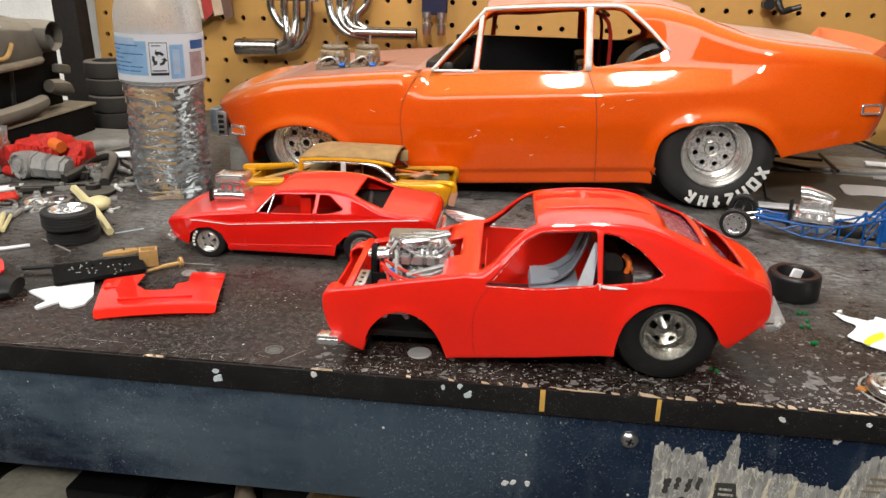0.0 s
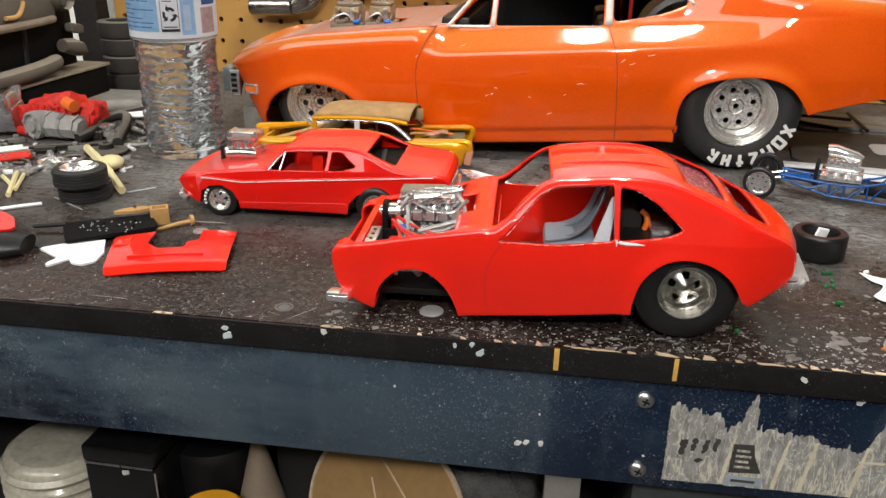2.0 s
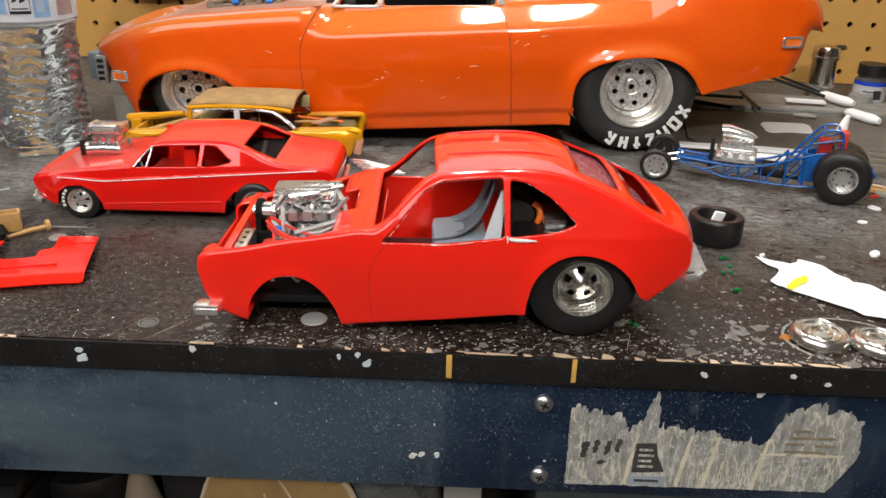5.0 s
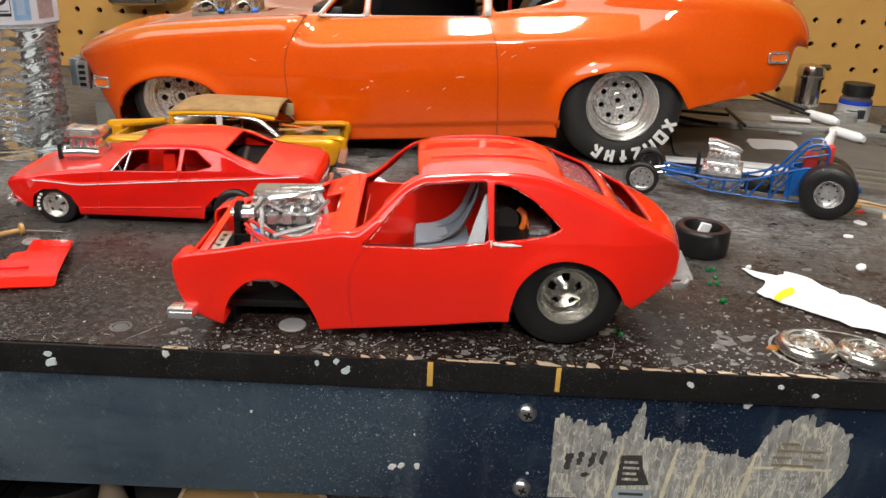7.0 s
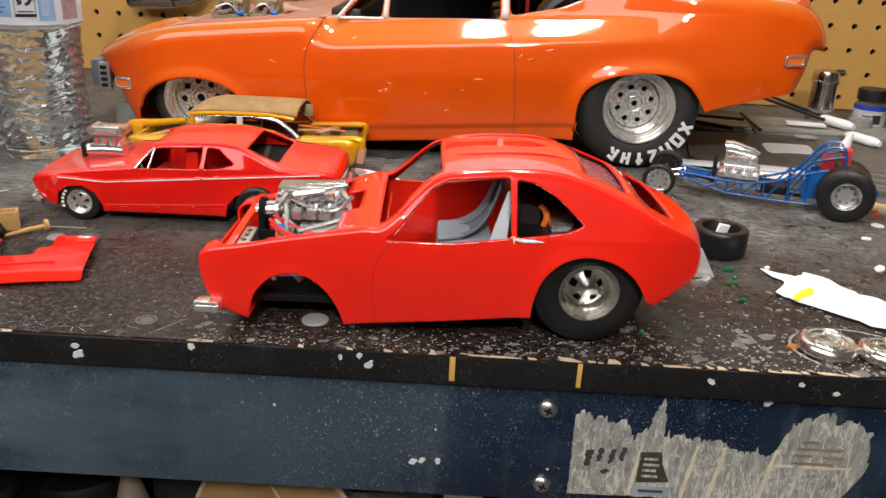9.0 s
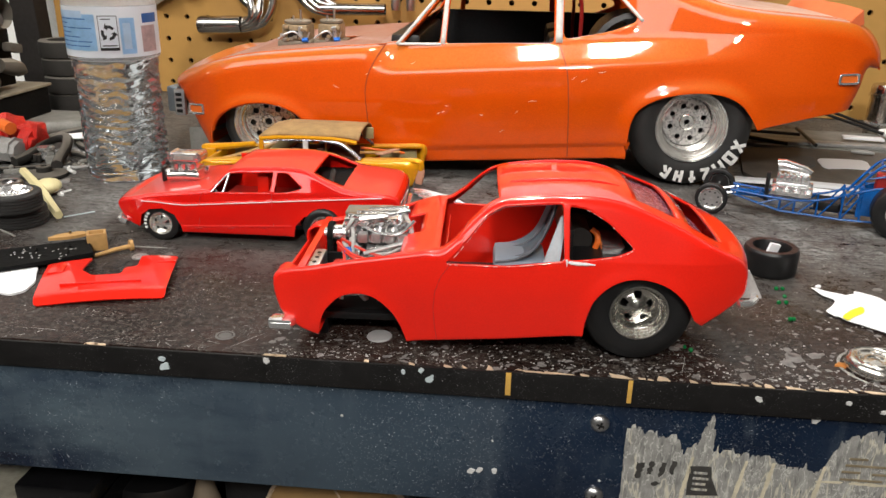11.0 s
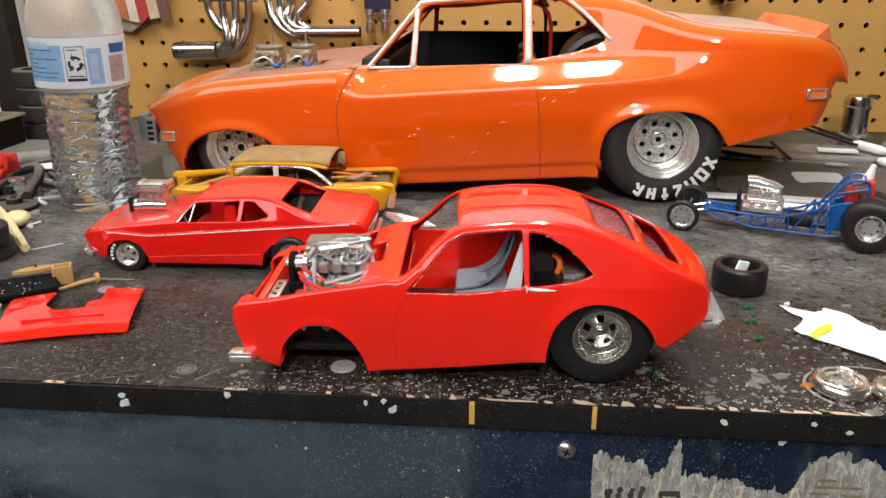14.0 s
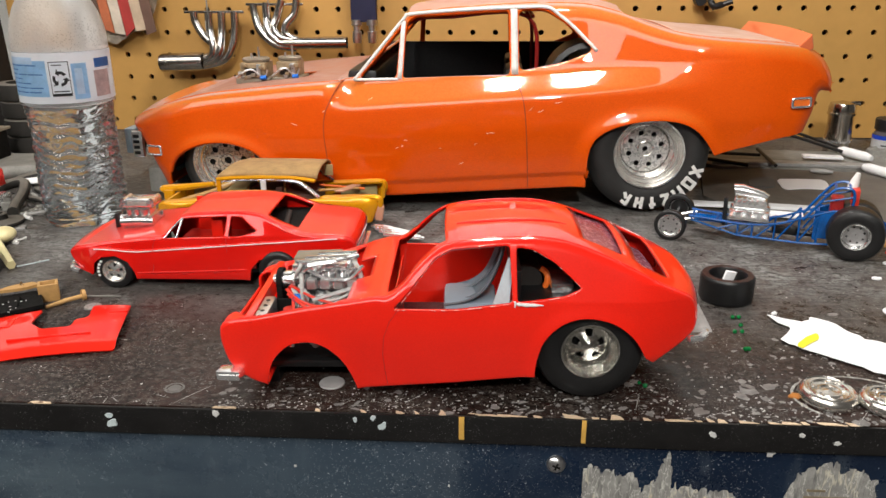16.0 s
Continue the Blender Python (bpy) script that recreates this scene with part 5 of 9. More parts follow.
def grey_car():
    """The front end of a dusty grey model car on a black box, its front to +x."""
    bx = box(bmesh.new(), -0.80, -0.490, 0.312, 0.450, 0.0, 0.033, 0.002)
    single("storage_box", bx, DEEPBLACK, ROOM, "black box with a dusty lid on the bench", "box")
    lid = box(bmesh.new(), -0.80, -0.4875, 0.309, 0.453, 0.0334, 0.0362, 0.0008)
    single("box_lid", lid, surface("beige_board", (0.27, 0.23, 0.17), 0.8, vary=0.3), ROOM, "thin beige dust-covered board on the black box", "board")
    c = thing("model_car", pose(-0.49, 0.39, 0.0364), "dusty dark grey unpainted model car, only its front end showing", "model car")
    bm = bmesh.new()
    prof = curve_pts([(-0.16, 0.096), (-0.07, 0.0945), (-0.03, 0.0915), (-0.010, 0.086), (-0.002, 0.076), (0.0, 0.062), (-0.001, 0.051)], 6)
    rows = []
    for q in range(25):
        y = -0.145 + 0.134 * q / 24
        f = 1 - (q / 24) ** 5 * 0.35
        rows.append([bm.verts.new((x, y, 0.051 + (z - 0.051) * (0.93 + 0.07 * f) + 0.0012 * math.sin(q * 0.5))) for x, z in prof])
    for a, b in zip(rows, rows[1:]):
        for k in range(len(prof) - 1):
            bm.faces.new((a[k], a[k + 1], b[k + 1], b[k]))
    bmesh.ops.recalc_face_normals(bm, faces=bm.faces)
    bmesh.ops.solidify(bm, geom=bm.faces[:], thickness=0.0015)
    part("hood", bm, GREYBODY, c, "dusty dark grey hood")
    bm = lathe(bmesh.new(), [(0.0150, -0.16), (0.0155, -0.05), (0.0150, -0.004), (0.0143, 0.004), (0.0136, 0.0055), (0.0128, 0.003), (0.0124, -0.004), (0.0120, -0.010)], 36, pose(0.002, -0.001, 0.0725), "X")
    part("wing", bm, GREYBODY, c, "rounded wing with a hooded headlight")
    part("headlight_bucket", lathe(bmesh.new(), [(0.0124, -0.006), (0.0, -0.011)], 24, pose(0.002, -0.001, 0.0725), "X"), BLACK, c, "black headlight bucket")
    part("headlight", lathe(bmesh.new(), [(0.0074, -0.008), (0.0070, -0.003), (0.0045, -0.0005), (0, 0.0)], 24, pose(0.003, 0.0005, 0.0665), "X"), CARD, c, "dull grey headlight")
    part("hood_lip", tube(bmesh.new(), curve_pts([(0.001, -0.145, 0.0505), (0.003, -0.08, 0.0505), (0.002, -0.03, 0.0512), (0.0, -0.012, 0.052)], 6), [0.0036] * 16 + [0.003, 0.0022, 0.0012], 10), DUSTBROWN, c, "dusty rounded lip under the hood")
    # solid block, black to paint the dark of the open grille
    part("grille_dark_block", box(bmesh.new(), -0.10, -0.010, -0.145, 0.026, 0.004, 0.056, 0.001), DEEPBLACK, c, "black block standing for the dark inside of the grille")
    part("inner_strut", cyl(bmesh.new(), (-0.011, -0.050, 0.006), (-0.011, -0.046, 0.048), 0.003, 10), BLACK, c)
    part("bumper", tube(bmesh.new(), curve_pts([(0.0, -0.145, 0.0075), (0.002, -0.08, 0.009), (0.002, -0.045, 0.0105), (0.0, -0.023, 0.0125), (-0.004, -0.014, 0.0145)], 6), [0.0072] * 18 + [0.0070, 0.0067, 0.0063, 0.0058, 0.0051, 0.0042, 0.003], 16), GREYBODY, c, "dusty grey rounded bumper")
    part("bumper_end", tube(bmesh.new(), [(0.001, -0.010, 0.0265), (0.002, 0.004, 0.0235), (0.0, 0.018, 0.0195), (-0.002, 0.031, 0.0150)], [0.0062, 0.0082, 0.0074, 0.0022], 12), GREYBODY, c, "pointed grey bumper end")
    part("lamp_bracket", box(bmesh.new(), -0.006, 0.004, -0.002, 0.017, 0.0375, 0.0465, 0.003, pose(0, 0, 0, -12, 0, 0)), GREYBODY, c)
    part("hood_emblem", tube(bmesh.new(), curve_pts([(0.002, -0.082, 0.0585), (0.003, -0.068, 0.0590), (0.003, -0.060, 0.0655), (0.002, -0.056, 0.0700)], 5), 0.0020, 8), TAN, c, "tan V-shaped emblem")
    part("hood_ornament", tube(bmesh.new(), [(-0.006, -0.075, 0.094), (-0.004, -0.066, 0.0870), (-0.003, -0.060, 0.0845)], 0.0009, 6), SILVERPAINT, c)
    return c


grey_car()

# ---- loose parts on the left of the bench ----


DUSTYRED = surface("dusty_engine_red", (0.62, 0.026, 0.018), 0.30, vary=0.45, scale=220, bumps=0.8, dist=0.0006)


def red_engine():
    e = thing("model_engine", pose(-0.440, 0.286, 0.0, 0, 0, -4), "red model engine with a grey gearbox, lying on its side", "model engine")
    part("block", box(bmesh.new(), -0.032, 0.028, 0.004, 0.034, 0.004, 0.027, 0.003), DUSTYRED, e)
    tilt = pose(-0.008, 0.004, 0.026, -28, -14, 0)
    cover = part("valve_cover", box(bmesh.new(), -0.024, 0.022, 0.0, 0.022, -0.004, 0.010, 0.0025, tilt), DUSTYRED, e, "red ribbed valve cover")
    for q in range(7):
        part("bolt", cyl(bmesh.new(), tilt @ Vector((-0.021 + q * 0.0068, -0.0008, -0.0005)), tilt @ Vector((-0.021 + q * 0.0068, -0.0018, -0.0005)), 0.0013, 8), DUSTYRED, cover)
    for q in range(5):
        part("raised_rib", box(bmesh.new(), -0.016 + q * 0.0066, -0.0125 + q * 0.0066, 0.004, 0.016, 0.0098, 0.0108, 0.0004, tilt), DUSTYRED, cover)
    part("front_cover", box(bmesh.new(), -0.040, -0.028, 0.0, 0.022, 0.000, 0.024, 0.003), DUSTYRED, e)
    part("pump_boss", cyl(bmesh.new(), (-0.034, -0.004, 0.019), (-0.034, 0.004, 0.019), 0.0062, 14), DUSTYRED, e)
    part("foot", cyl(bmesh.new(), (-0.012, -0.012, 0.0035), (-0.012, 0.0, 0.0035), 0.0035, 10), DUSTYRED, e)
    part("end_plate", cyl(bmesh.new(), (0.026, 0.010, 0.015), (0.036, 0.009, 0.014), 0.013, 18), DUSTYRED, e)
    part("manifold_lug", box(bmesh.new(), 0.020, 0.028, -0.002, 0.006, 0.026, 0.034, 0.0015, pose(0, 0, 0, 0, 24, 0)), DUSTYRED, e)
    gb = part("gearbox", tube(bmesh.new(), [(-0.006, -0.006, 0.0125), (0.004, -0.008, 0.0125), (0.028, -0.010, 0.0120), (0.033, -0.010, 0.0115)], [0.0118, 0.0112, 0.0098, 0.0082], 8), GEARGREY, e, "grey plastic gearbox")
    part("bell_housing", lathe(bmesh.new(), [(0.0, -0.010), (0.005, -0.010), (0.0055, -0.0075), (0.009, -0.007), (0.0098, -0.009), (0.0115, -0.0085), (0.0120, -0.004), (0.0112, 0.003)], 22, pose(-0.008, -0.010, 0.0130, 0, 0, 74), "X"), GEARGREY, gb)
    part("rib_band", tube(bmesh.new(), [(0.014, -0.009, 0.0122), (0.018, -0.0095, 0.0122)], 0.0114, 8), SILVERPAINT, gb)
    for q, (x, r) in enumerate(((0.001, 0.0122), (0.0285, 0.0106))):
        part("rib_band", tube(bmesh.new(), [(x, -0.0075 - 0.002 * q, 0.0125), (x + 0.0022, -0.0078 - 0.002 * q, 0.0125)], r, 8), GEARGREY, gb)
    for q in range(6):
        a = q * math.pi / 3 + 0.3
        hold = pose(-0.008, -0.010, 0.0130, 0, 0, 74)
        part("flange_bolt", cyl(bmesh.new(), hold @ Vector((-0.0085, 0.0098 * math.cos(a), 0.0098 * math.sin(a))), hold @ Vector((-0.0105, 0.0098 * math.cos(a), 0.0098 * math.sin(a))), 0.0011, 8), GEARGREY, gb)
    for q in range(8):
        part("head_fin", box(bmesh.new(), -0.028 + q * 0.0068, -0.0255 + q * 0.0068, 0.0015, 0.0045, 0.008, 0.026, 0.0006), DUSTYRED, e)
    part("intake", box(bmesh.new(), -0.022, 0.010, 0.020, 0.031, 0.026, 0.0315, 0.002), DUSTYRED, e)
    for q in range(4):
        part("intake_port", cyl(bmesh.new(), (-0.018 + q * 0.0085, 0.019, 0.030), (-0.018 + q * 0.0085, 0.013, 0.0315), 0.0024, 10), DUSTYRED, e)
    part("starter", cyl(bmesh.new(), (-0.030, -0.010, 0.006), (-0.018, -0.012, 0.006), 0.0042, 12), DUSTYRED, e)
    part("lug_fin", box(bmesh.new(), 0.028, 0.033, 0.004, 0.0065, 0.026, 0.040, 0.0006, pose(0, 0, 0, 0, 14, 0)), DUSTYRED, e)
    part("oil_filter", cyl(bmesh.new(), (0.014, -0.002, 0.0310), (0.025, -0.006, 0.0290), 0.0052, 16), ORANGEPLASTIC, e, "orange plastic filter")
    return e


red_engine()


def chrome_engine(m, label, name="model_engine"):
    e = thing(name, m, label, "model engine")
    bm = box(bmesh.new(), -0.02, 0.02, 0.0, 0.026, 0.0, 0.02, 0.002)
    part("block", bm, ALU, e)
    for k, y in enumerate((0.003, 0.022)):
        bm = bmesh.new()
        for q in range(4):
            cyl(bm, (-0.016 + q * 0.0105, y, 0.018), (-0.016 + q * 0.0105, y + (0.006 if k else -0.006), 0.032), 0.0042, 10)
        part("cylinder_row", bm, CHROME, e)
    bm = box(bmesh.new(), -0.019, 0.019, 0.006, 0.02, 0.02, 0.03, 0.002)
    for q in range(6):
        box(bm, -0.018 + q * 0.0063, -0.0155 + q * 0.0063, 0.004, 0.022, 0.03, 0.033, 0.0005)
    part("manifold", bm, ALU, e)
    return e


chrome_engine(pose(-0.492, 0.272, 0.004, 12, 0, 12), "dull chrome model engine with ribbed heads")


def loose(name, bm, mat, label, category, m=ROOM, group="", smooth=35):
    return single(name, bm, mat, m, label, category, group, smooth=smooth)


# dusty grey sheet behind the engine
bm = bmesh.new()
plate(bm, rounded([(-0.56, 0.40), (-0.55, 0.455), (-0.44, 0.46), (-0.40, 0.44), (-0.41, 0.39), (-0.50, 0.375)], 2), [], 0.006, 0.006)
loose("foam_sheet", bm, DGREY, "dusty grey sheet lying on the bench", "sheet", pose(0, 0, 0.0065))
for ctrl, r, mat, lab in (
    ([(-0.409, 0.266, 0.0048), (-0.4055, 0.280, 0.007), (-0.405, 0.298, 0.012), (-0.402, 0.314, 0.014), (-0.394, 0.318, 0.013), (-0.386, 0.303, 0.009), (-0.377, 0.278, 0.006), (-0.370, 0.262, 0.0048)], 0.0044, DUSTY_RUBBER, "dusty black bent rubber hose"),
    ([(-0.47, 0.245, 0.003), (-0.445, 0.236, 0.003), (-0.41, 0.246, 0.004), (-0.385, 0.262, 0.003)], 0.0016, DUSTY_RUBBER, "thin dusty black rubber hose"),
    ([(-0.50, 0.34, 0.01), (-0.44, 0.365, 0.010), (-0.40, 0.375, 0.012), (-0.36, 0.385, 0.012)], 0.006, DGREY, "dusty grey plastic tube piece"),
    ([(-0.42, 0.35, 0.006), (-0.39, 0.36, 0.012), (-0.35, 0.365, 0.012)], 0.005, DUSTY_RUBBER, "short dusty black rubber hose"),
):
    loose("hose", tube(bmesh.new(), curve_pts(ctrl, 8), r, 12), mat, lab, "hose", group="loose hoses")
bm = bmesh.new()
plate(bm, rounded([(-0.412, 0.326), (-0.395, 0.345), (-0.365, 0.352), (-0.372, 0.332), (-0.40, 0.318)], 2), [], 0.002, 0.001)
loose("plastic_scrap", bm, PAPER, "off-white plastic scrap leaning on hoses", "scrap", pose(0, 0, 0.0125))
bm = bmesh.new()
lathe(bm, [(0.0022, 0.006), (0.0026, 0.0085), (0.005, 0.0085), (0.0056, 0.0078), (0.0056, 0.003)], 20)
lathe(bm, [(0.0, 0.0), (0.0165, 0.0), (0.0172, 0.0012), (0.0165, 0.0026), (0.011, 0.003), (0.006, 0.0042)], 40)
loose("pulley", bm, DUSTY_RUBBER, "black plastic pulley disc with a raised hub", "pulley", pose(-0.3715, 0.2475, 0))
bm = bmesh.new()
for k in range(3):
    lathe(bm, [(0.0042, 0.002 * k), (0.010 - 0.001 * k, 0.002 * k), (0.010 - 0.001 * k, 0.0016 + 0.002 * k), (0.0042, 0.0016 + 0.002 * k)], 28)
loose("bearing", bm, ALU, "dull steel bearing ring lying flat", "bearing", pose(-0.388, 0.292, 0.0005))
bm = bmesh.new()
lathe(bm, [(0.0, 0.0), (0.004, 0.0), (0.0045, 0.006), (0.0065, 0.008), (0.0065, 0.010), (0.003, 0.0105), (0, 0.0105)], 20)
loose("valve_cap", bm, CHROME, "small chrome cap among loose parts", "cap", pose(-0.392, 0.284, 0.004))


def tyre_pair():
    for k in range(2):
        t = tyre_thing("rubber_ring", pose(-0.3235 + 0.002 * k, 0.1440 - 0.006 * k, 0.0118 * k), 0.0172, 0.0116, 0.0118, "black grooved model tyre, two stacked on each other", WORNRUBBER, group="tyre pair", grooves=True)
        if k:
            bm = bmesh.new()
            lathe(bm, [(0.0118, 0.0116), (0.0124, 0.0119), (0.0118, 0.0121), (0.0108, 0.0107), (0.0095, 0.0077), (0.0, 0.0067)], 36)
            rim = part("rim", bm, CHROME, t, "chrome rim")
            for q in range(5):
                a = 2 * math.pi * q / 5
                b2 = box(bmesh.new(), 0.002, 0.0098, -0.0016, 0.0016, 0.0067, 0.0098, 0.0005, pose(0, 0, 0, 0, 0, 72 * q))
                part("spoke", b2, CHROME, rim)
            b2 = bmesh.new()
            lathe(b2, [(0.0034, 0.0067), (0.003, 0.0110), (0.002, 0.0120), (0.0, 0.0123)], 16)
            part("hub", b2, CHROME, rim)


tyre_pair()
bm = tube(bmesh.new(), [(-0.378, 0.232, 0.008), (-0.34, 0.193, 0.008), (-0.303, 0.154, 0.003)], [0.0032, 0.0036, 0.0030], 6)
b2 = bmesh.new()
bmesh.ops.create_uvsphere(b2, u_segments=18, v_segments=12, radius=0.0092, matrix=pose(-0.341, 0.203, 0.0065) @ Matrix.Diagonal((1.0, 1.25, 0.6, 1)))
add(bm, b2)
box(bm, -0.352, -0.341, 0.185, 0.197, 0.0, 0.007, 0.002)
loose("plastic_bracket", bm, CREAM, "cream plastic part with a round boss on a bar", "plastic part")
# black comb plate and wooden bits
bk = thing("parts_plate", pose(-0.2715, 0.0860, 0.0), "thin black plastic plate with cut slots and grey specks", "plastic part")
slots = [np.array([(x, y), (x + 0.0030, y + 0.0016), (x + 0.0026, y + 0.0026), (x - 0.0004, y + 0.0010)]) for x, y in ((-0.020, -0.006), (-0.013, -0.002), (-0.006, 0.001), (0.004, 0.004), (0.011, 0.008), (0.015, -0.001), (0.003, -0.006))]
part("plate", plate(bmesh.new(), chamfer([(-0.0315, 0.0010), (-0.0085, 0.0125), (0.0150, 0.0240), (0.0300, 0.0030), (0.0080, -0.0125), (-0.0120, -0.0255)], 0.0010), slots, 0.0011, 0.0022, pose(0, 0, 0.0046, 0, -2, 0)), DEEPBLACK, bk)
part("stand", box(bmesh.new(), -0.006, 0.010, -0.004, 0.006, 0.0, 0.0030, 0.0006), BLACK, bk)
for k in range(26):
    part("paint_speck", blob(bmesh.new(), random.Random(k).uniform(-0.020, 0.018), random.Random(k + 50).uniform(-0.010, 0.008), 0.0006, 7, 0.0002, 0.6, k, k, pose(0, 0, 0.0048, 0, -2, 0)), DRYPAINT, bk)
part("rod", cyl(bmesh.new(), (-0.046, -0.006, 0.0030), (-0.028, 0.000, 0.0036), 0.0014, 10), BLACK, bk)
bm = bmesh.new()
plate(bm, rounded([(-0.277, 0.0985), (-0.2726, 0.108), (-0.262, 0.1150), (-0.2576, 0.1110), (-0.2640, 0.1040)], 1), [ring_pts(0.0012, 10, -0.267, 0.1095)], 0.0012, 0.0018)
loose("plywood_chip", bm, TAN, "thin tan wooden piece with a small hole", "wood piece", pose(0, 0, 0.0085))
bm = box(bmesh.new(), -0.0055, 0.0055, -0.0045, -0.0030, 0.0, 0.0105, 0.0004)
box(bm, -0.0055, 0.0055, 0.0030, 0.0045, 0.0, 0.0105, 0.0004)
box(bm, 0.0040, 0.0055, -0.0031, 0.0031, 0.0, 0.0105, 0.0004)
box(bm, -0.0055, -0.0040, -0.0031, 0.0031, 0.0, 0.0105, 0.0004)
box(bm, -0.0041, 0.0041, -0.0031, 0.0031, 0.0, 0.0020, 0.0003)
loose("wooden_block", bm, TAN, "hollow tan wooden block", "wood piece", pose(-0.2505, 0.1090, 0, 0, 0, 30))
bm = tube(bmesh.new(), [(-0.2445, 0.0940, 0.0014), (-0.2370, 0.1030, 0.0022), (-0.2300, 0.1085, 0.0028)], [0.0010, 0.0014, 0.0014], 8)
cyl(bm, (-0.2300, 0.1083, 0.0034), (-0.2286, 0.1096, 0.0034), 0.0033, 14)
PIN = thing("push_pin", ROOM, "tan wooden handle with a steel needle", "needle tool")
part("handle", bm, TAN, PIN)
part("needle", tube(bmesh.new(), [(-0.2285, 0.1092, 0.0026), (-0.2095, 0.1145, 0.0008)], 0.00030, 6), DGREY, PIN, "steel needle")
bm = bmesh.new()
lathe(bm, [(0, 0), (0.0046, 0), (0.0048, 0.0005), (0.0044, 0.0009), (0, 0.0009)], 28)
loose("clear_disc", bm, surface("hazy_disc", (0.22, 0.21, 0.2), 0.3), "small hazy plastic disc lying flat", "disc", pose(-0.2192, 0.0996, 0))


def hood_panel():
    out = chamfer([(-0.2395, 0.0265), (-0.179, 0.046), (-0.1935, 0.0955), (-0.2135, 0.0915), (-0.2075, 0.0745), (-0.2130, 0.0705), (-0.2105, 0.0620), (-0.2245, 0.0575), (-0.2345, 0.0645), (-0.2370, 0.0745), (-0.2390, 0.0840), (-0.2600, 0.0740)], 0.0012)
    c = np.array([-0.2145, 0.062])

    def dome(v):
        return 0.0045 - 0.9 * np.clip((-(v[:, 1] - 0.026) * 0.95 + 0.31 * (v[:, 0] + 0.2395) + 0.006), 0, 1) ** 1.0 * 0.55 - 2.2 * (((v - c) ** 2).sum(1)) * 0.6

    bm = plate(bmesh.new(), out, [], 0.0022, 0.0009, None, dome)
    ob = loose("hood_panel", bm, RED, "glossy red hood panel with a square notch cut out", "car hood")
    for name, x, y, a, hx, hy in (("raised_patch", -0.2490, 0.0650, 18, 0.0038, 0.0062), ("raised_patch", -0.1960, 0.0860, 18, 0.0050, 0.0030), ("stiffener", -0.2150, 0.0490, 18, 0.0200, 0.0008)):
        z = float(dome(np.array([[x, y]]))[0])
        part(name, box(bmesh.new(), -hx, hx, -hy, hy, -0.0012, 0.0009, 0.0003, pose(x, y, z, 0, 0, a)), RED, ob)
    lo = min((ob.matrix_world @ v.co).z for v in ob.data.vertices)
    ob.location.z -= lo - 0.0001


hood_panel()
bm = plate(bmesh.new(), np.array([(-0.2955, 0.0535), (-0.281, 0.066), (-0.266, 0.073), (-0.2625, 0.066), (-0.256, 0.055), (-0.254, 0.0425), (-0.2585, 0.037), (-0.266, 0.0385), (-0.2695, 0.043), (-0.2755, 0.032), (-0.2785, 0.034), (-0.2765, 0.043)]), [], 0.0018, 0.0012)
loose("styrene_piece", bm, PAPER, "flat white styrene cut-out", "plastic sheet", pose(0, 0, 0.0014))
for k, (x, y, r) in enumerate(((-0.284, 0.071, 0.0035), (-0.247, 0.083, 0.003), (-0.271, 0.085, 0.0028))):
    loose("white_scrap", blob(bmesh.new(), x, y, r, 9, 0.0015, 0.6, k, 40 + k), PAPER, "tiny white plastic scrap", "scrap", group="white scraps", smooth=0)
rp = thing("body_corner", pose(-0.322, 0.045, 0), "red body corner resting on a black tyre", "car part")
bm = bmesh.new()
tube(bm, [(-0.01, 0.0, 0.008), (0.012, 0.004, 0.008), (0.022, 0.006, 0.008)], [0.016, 0.0155, 0.010], 20)
bmesh.ops.transform(bm, matrix=Matrix.Diagonal((1, 1, 0.5, 1)), verts=bm.verts)
part("tyre", bm, RUBBER, rp)
bm = plate(bmesh.new(), rounded([(-0.02, -0.01), (0.004, 0.0), (0.015, 0.007), (0.005, 0.02), (-0.02, 0.026)], 1), [], 0.002, 0.0012, pose(0, 0, 0.0135, 6, 6, 0))
part("red_panel", bm, RED, rp)
for k, (p, q, r, mat, lab) in enumerate((
    ((-0.364, 0.1045, 0.0014), (-0.3415, 0.122, 0.0014), 0.0013, PAPER, "thin white plastic strip"),
    ((-0.3985, 0.1745, 0.0030), (-0.373, 0.131, 0.002), 0.0019, CREAM, "short cream plastic sprue"),
    ((-0.3935, 0.1755, 0.002), (-0.3765, 0.143, 0.002), 0.0015, CREAM, "thin cream plastic sprue"),
    ((-0.405, 0.168, 0.002), (-0.384, 0.150, 0.002), 0.0016, CREAM, "thin cream plastic sprue"),
    ((-0.447, 0.219, 0.004), (-0.431, 0.2335, 0.004), 0.0016, WHITE, "short white plastic bar"),
    ((-0.343, 0.137, 0.0008), (-0.31, 0.118, 0.0008), 0.0006, DGREY, "thin grey wire on the bench"),
    ((-0.302, 0.158, 0.0005), (-0.288, 0.172, 0.0005), 0.0005, PALEPAINT, "thin pale blue wire"),
    ((-0.452, 0.226, 0.003), (-0.436, 0.234, 0.004), 0.0028, WHITE, "white rounded plastic bit"),
    ((-0.42, 0.245, 0.002), (-0.408, 0.252, 0.002), 0.0025, ALU, "small grey metal bit"),
    ((-0.425, 0.232, 0.003), (-0.410, 0.238, 0.003), 0.0028, DUSTY_RUBBER, "small black rubber bit"),
)):
    bm = bmesh.new()
    tube(bm, [p, q], r, 6)
    loose("plastic_strip" if "strip" in lab or "bar" in lab else "sprue" if "sprue" in lab else "wire" if "wire" in lab else "small_part", bm, mat, lab, "small part", group="loose bits")
bm = bmesh.new()
